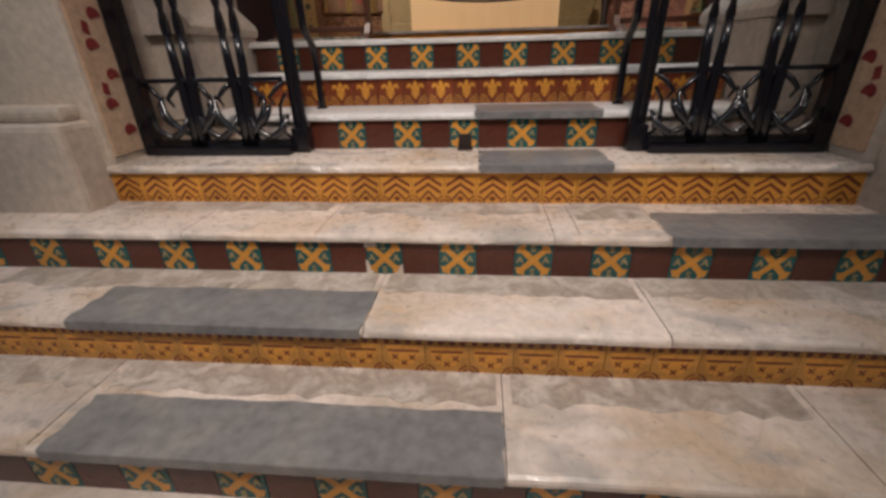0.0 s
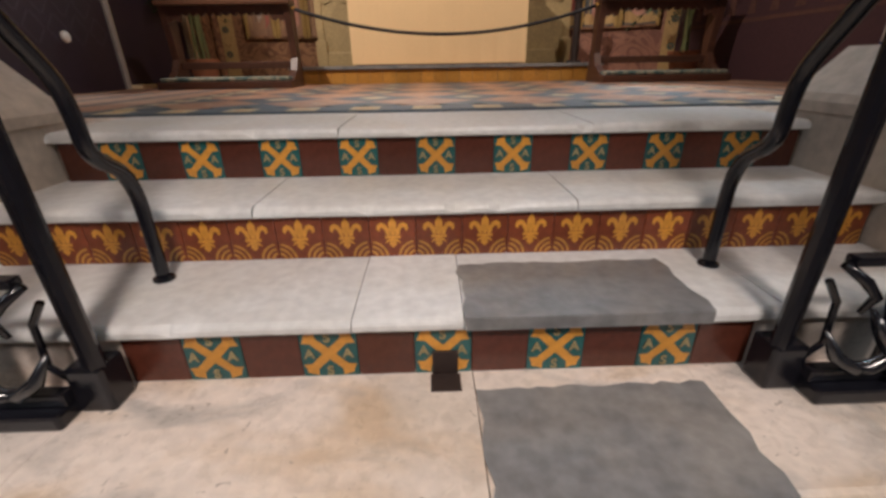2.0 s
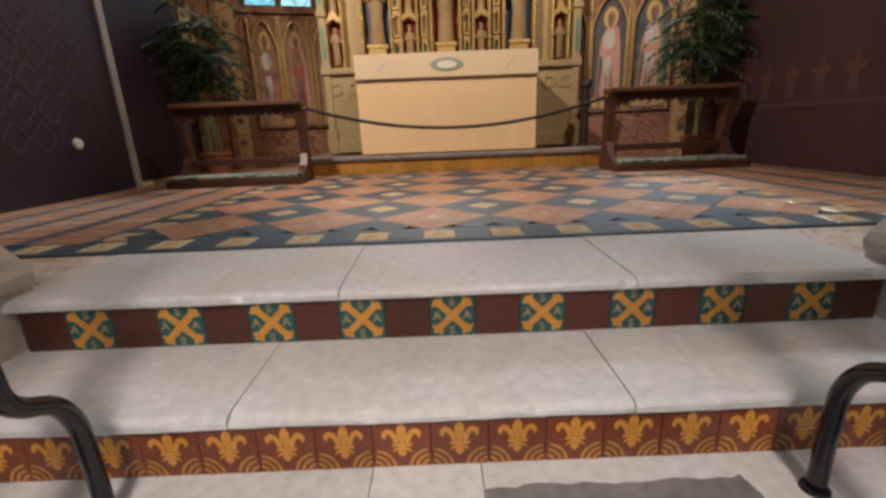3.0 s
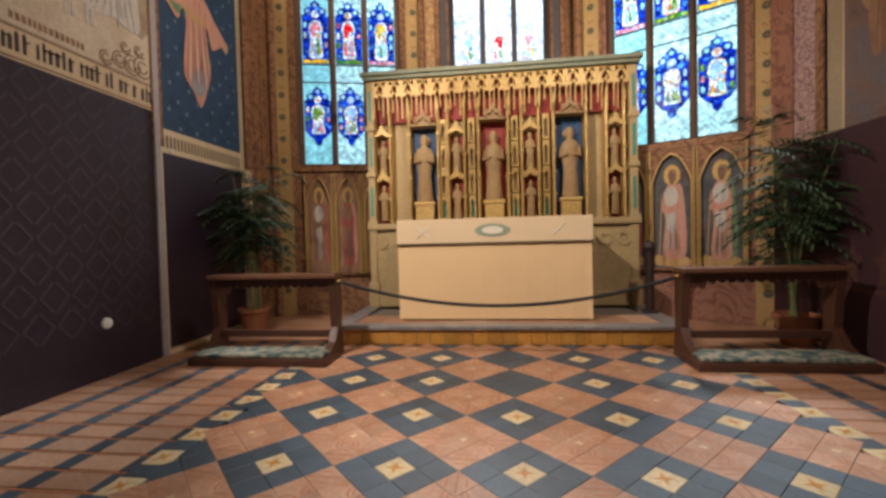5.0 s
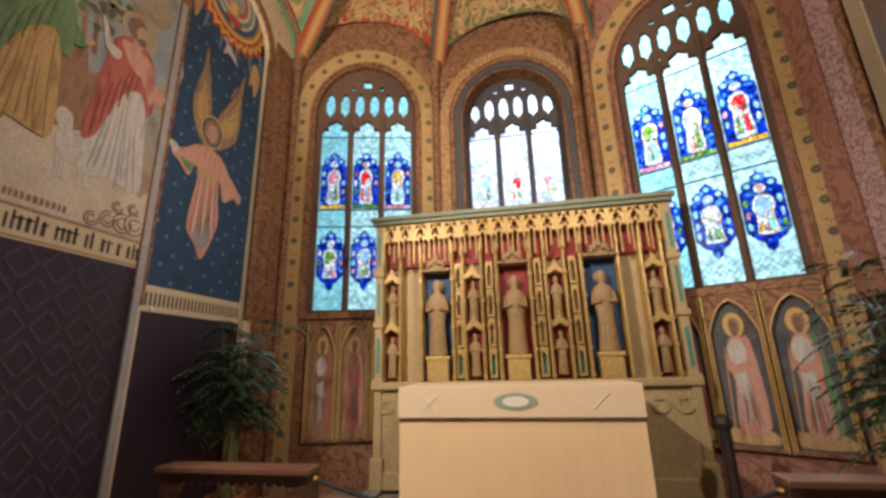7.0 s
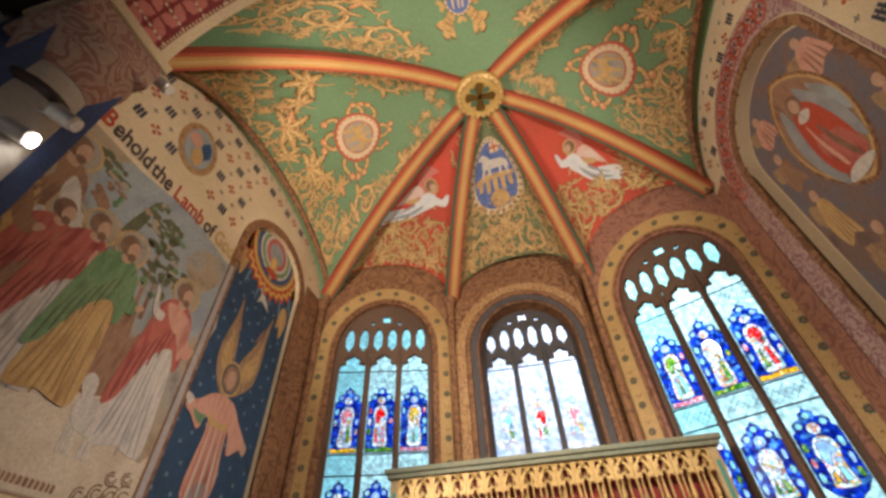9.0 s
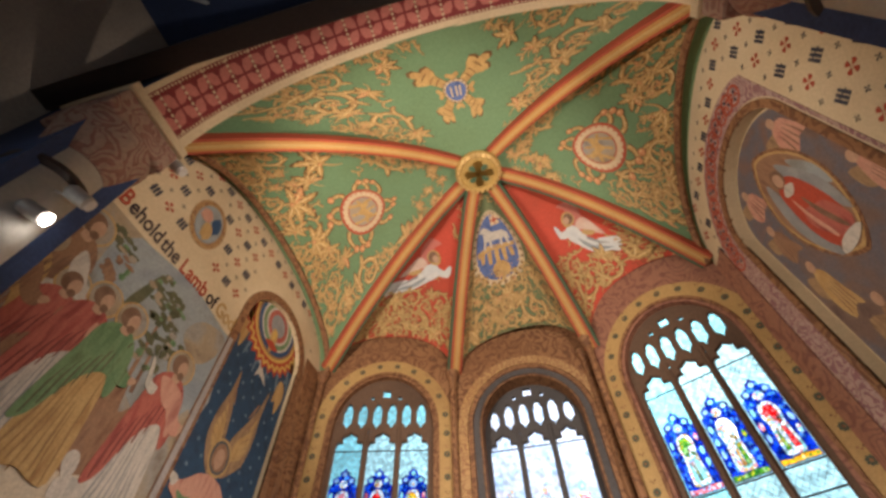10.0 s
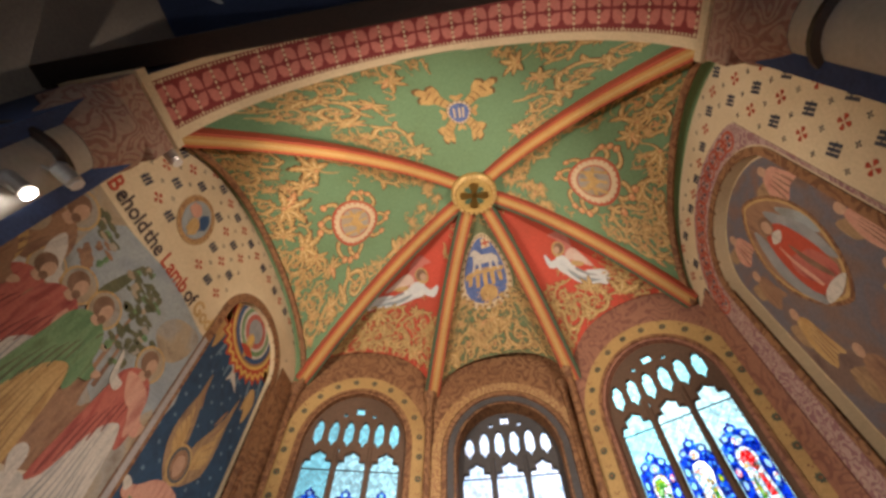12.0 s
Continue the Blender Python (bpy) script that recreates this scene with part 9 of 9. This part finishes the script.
for s in (1, -1):
    pts = [(0.1, 0.02), (0.16, 0.3), (0.3, 0.55), (0.48, 0.62), (0.66, 0.5), (0.68, 0.3), (0.56, 0.2), (0.54, 0.34), (0.44, 0.4), (0.34, 0.26), (0.26, 0.02)]
    fl.append((1, [(s * x, z) for x, z in pts][::s]))
    pts = [(0.1, -0.12), (0.26, -0.2), (0.36, -0.36), (0.24, -0.3), (0.08, -0.24)]
    fl.append((1, [(s * x, z) for x, z in pts][::s]))
    for r in (0.3, 0.52, 0.74):
        a0, a1 = (100, 175) if s > 0 else (5, 80)
        fl.append((2, arcs((s * 1.0, -1.0), r, 0.1, a0, a1)))
TILE_F = tile_mesh("tile_lily", ["tile_red", "tile_gold", "tile_ochre"], fl)
ch = []
for z, w in ((0.62, 0.22), (0.16, 0.22), (-0.28, 0.2)):
    sc = 0.86 if z > 0.5 else 0.8 if z > 0 else 0.5
    ch.append((1, [(0, z + 0.2), (sc, z - 0.2 - 0.15), (sc, z - 0.2 - 0.15 - w), (0, z + 0.2 - w), (-sc, z - 0.2 - 0.15 - w), (-sc, z - 0.35)]))
ch.append((1, [(0, -0.5), (0.24, -0.68), (0, -0.86), (-0.24, -0.68)]))
for s in (1, -1):
    for r in (0.28, 0.5):
        ch.append((1, arcs((s * 1.0, -1.0), r, 0.09, 100 if s > 0 else 5, 175 if s > 0 else 80)))
TILE_C = tile_mesh("tile_chevron", ["tile_gold", "tile_red"], ch)
sh = [(1, [(-0.85, 0.85), (0.85, 0.85), (0.85, 0.55), (-0.85, 0.55)]), (2, [(-0.78, 0.5), (0.78, 0.5), (0.74, 0.0), (0.45, -0.5), (0, -0.8), (-0.45, -0.5), (-0.74, 0.0)]),
      (1, [(-0.74, 0.26), (0.74, 0.26), (0.73, 0.12), (-0.73, 0.12)])]
for x, z in ((-0.4, -0.18), (0.4, -0.18), (0, -0.5), (-0.5, 0.7), (0, 0.7), (0.5, 0.7)):
    sh.append((0 if z > 0.5 else 1, bar((x - 0.13, z - 0.13), (x + 0.13, z + 0.13), 0.09)))
    sh.append((0 if z > 0.5 else 1, bar((x - 0.13, z + 0.13), (x + 0.13, z - 0.13), 0.09)))
for s in (1, -1):
    for r in (0.25, 0.45):
        sh.append((1, arcs((s * 1.0, -1.0), r, 0.08, 100 if s > 0 else 5, 175 if s > 0 else 80)))
TILE_S = tile_mesh("tile_shield", ["tile_ochre", "tile_red", "tile_gold"], sh)


def riser(k, kinds, n0, n1, shift=0.0):
    t = tagged(new("step_riser"), "riser of patterned encaustic tiles", "step", "tiled risers", "structure")
    for i in range(n0, n1 + 1):
        ob = new("tile", kinds[i % len(kinds)])
        ob.parent = t
        ob.location = (i * P + shift, STEP_Y[k], TOP[k] - 0.036 - P / 2)
        ob.rotation_euler = (random.uniform(-0.006, 0.006), 0, random.uniform(-0.006, 0.006))


riser(0, (TILE_X, TILE_B), -20, 20)
riser(1, (TILE_S,), -20, 20, -0.02)
riser(2, (TILE_X, TILE_B), -20, 20)
riser(3, (TILE_C,), -11, 11, -0.005)
riser(4, (TILE_X, TILE_B), -5, 5)
riser(5, (TILE_F,), -9, 9, 0.0)
riser(6, (TILE_X, TILE_B), -9, 9)


# ---- sanctuary floor tiles: large diamonds of three by three tiles ----
def floor_mesh(name, mats, shapes, size):
    me = tile_mesh(name, mats, shapes, size)
    me.transform(Matrix.Rotation(-math.pi / 2, 4, "X"))
    return me


ring4 = [(1, arcs((sx * 1.0, sz * 1.0), r, 0.14, 180 + 5 if (sx, sz) == (1, 1) else 275 if (sx, sz) == (-1, 1) else 5 if (sx, sz) == (-1, -1) else 95, 265 if (sx, sz) == (1, 1) else 355 if (sx, sz) == (-1, 1) else 85 if (sx, sz) == (-1, -1) else 175)) for sx in (1, -1) for sz in (1, -1) for r in (0.45, 0.8)]
G_PEACH = [floor_mesh("tile_peach", ["tile_peach", "tile_peach_line"], ring4[:4], P), floor_mesh("tile_peach_b", ["tile_peach", "tile_peach_line"], [(1, bar((-0.8, -0.8), (0.8, 0.8), 0.16)), (1, bar((-0.8, 0.1), (-0.1, 0.8), 0.14)), (1, bar((0.1, -0.8), (0.8, -0.1), 0.14))], P), floor_mesh("tile_peach_c", ["tile_peach", "tile_cream"], [(1, [(0.35 * math.cos(math.pi * k / 4) * (1 if k % 2 else 0.5), 0.35 * math.sin(math.pi * k / 4) * (1 if k % 2 else 0.5)) for k in range(8)])], P)]
G_BLUE = floor_mesh("tile_blue", ["tile_blue"], [], P)
G_STAR = floor_mesh("tile_star", ["tile_cream", "tile_ochre"], [(1, [(0.7 * math.cos(math.pi * k / 4) * (1 if k % 2 else 0.35), 0.7 * math.sin(math.pi * k / 4) * (1 if k % 2 else 0.35)) for k in range(8)])], P)
floor = tagged(new("floor_tiles"), "sanctuary floor of blue and peach diamonds in encaustic tiles", "floor", kind="structure")
D = 3 * P * math.sqrt(2)
X0, Y1 = 0.25, 1.385
ZF = 0.012 - 0.008
edge_rest = []
near = 0
c45 = math.sqrt(0.5)
for i in range(-26, 40):
    for j in range(-26, 40):
        # rotated grid: a along (1,1), b along (-1,1), centred on a blue diamond's star
        a, b_ = (i) * P, (j) * P
        x, y = X0 + (a - b_) * c45, Y1 + (a + b_) * c45
        if not (-1.62 < x < 2.02 and 0.78 < y < 3.86):
            continue
        bi, bj = (i + 1) // 3, (j + 1) // 3
        li, lj = (i + 1) % 3, (j + 1) % 3
        blue = (bi + bj) % 2 == 0
        if blue:
            plain = (bi == bj and bi + bj >= 4)
            me = G_STAR if (li, lj) == (1, 1) and not plain else G_BLUE
        else:
            me = G_PEACH[2] if (li, lj) == (1, 1) else G_PEACH[0] if (li + lj) % 2 else G_PEACH[1]
        ob = new("floor_tile", me)
        ob.parent = floor
        ob.matrix_world = Matrix.Translation((x, y, ZF + random.uniform(-0.0008, 0.0008))) @ Matrix.Rotation(math.pi / 4, 4, "Z") @ Matrix.Rotation(math.pi / 2 * random.randrange(4), 4, "Z")


def rect_tile(x0, x1, y0, y1, m, parent=floor):
    bm = bmesh.new()
    box(bm, x0 + 0.001, x1 - 0.001, y0 + 0.001, y1 - 0.001, -0.012, 0.012, 0.0025)
    return part("border_tile", bm, m, parent)


# front border: cream squares between blue ones, along the top step
for k in range(-10, 12):
    x = -0.035 + k * 0.323
    if -3.2 < x < 3.3:
        ob = new("border_tile", G_STAR)
        ob.parent = floor
        ob.location = (x, 0.65, ZF)
        rect_tile(x + P / 2, x + 0.323 - P / 2, 0.575, 0.725, "tile_blue")
bm = bmesh.new()
box(bm, -3.28, 3.4, 0.538, 0.574, -0.012, 0.0115, 0.002)
box(bm, -1.62, 2.02, 0.727, 0.79, -0.012, 0.0105, 0.002)
part("border_strip", bm, "tile_blue", floor)
# side fields: rows of plain tiles between long blue bands
for x0, x1 in ((-3.28, -1.75), (2.15, 3.4)):
    y = 0.74
    row = 0
    while y < 3.95:
        w = 0.145
        x = x0
        k = 0
        while x < x1 - 0.02:
            xe = min(x1, x + (0.1 if k % 2 else 0.29))
            rect_tile(x, xe, y, y + w, "tile_blue" if k % 2 else "tile_peach")
            x = xe
            k += 1
        y += w + 0.002
        row += 1
        if row % 1 == 0:
            bm = bmesh.new()
            box(bm, x0, x1, y, y + 0.022, -0.012, 0.0105, 0.002)
            part("border_strip", bm, "tile_peach_line", floor)
            y += 0.024
for xb in (-1.69, 2.09):
    for k in range(12):
        y = 0.86 + k * 0.27
        ob = new("border_tile", G_STAR)
        ob.parent = floor
        ob.location = (xb, y, ZF)
        rect_tile(xb - 0.07, xb + 0.07, y + 0.077, y + 0.27 - 0.077, "tile_blue")
bm = bmesh.new()
box(bm, -3.28, -1.7, 3.95, 5.6, -0.012, 0.01)
box(bm, 2.1, 3.4, 3.95, 5.4, -0.012, 0.01)
part("border_field", bm, "tile_peach", floor)
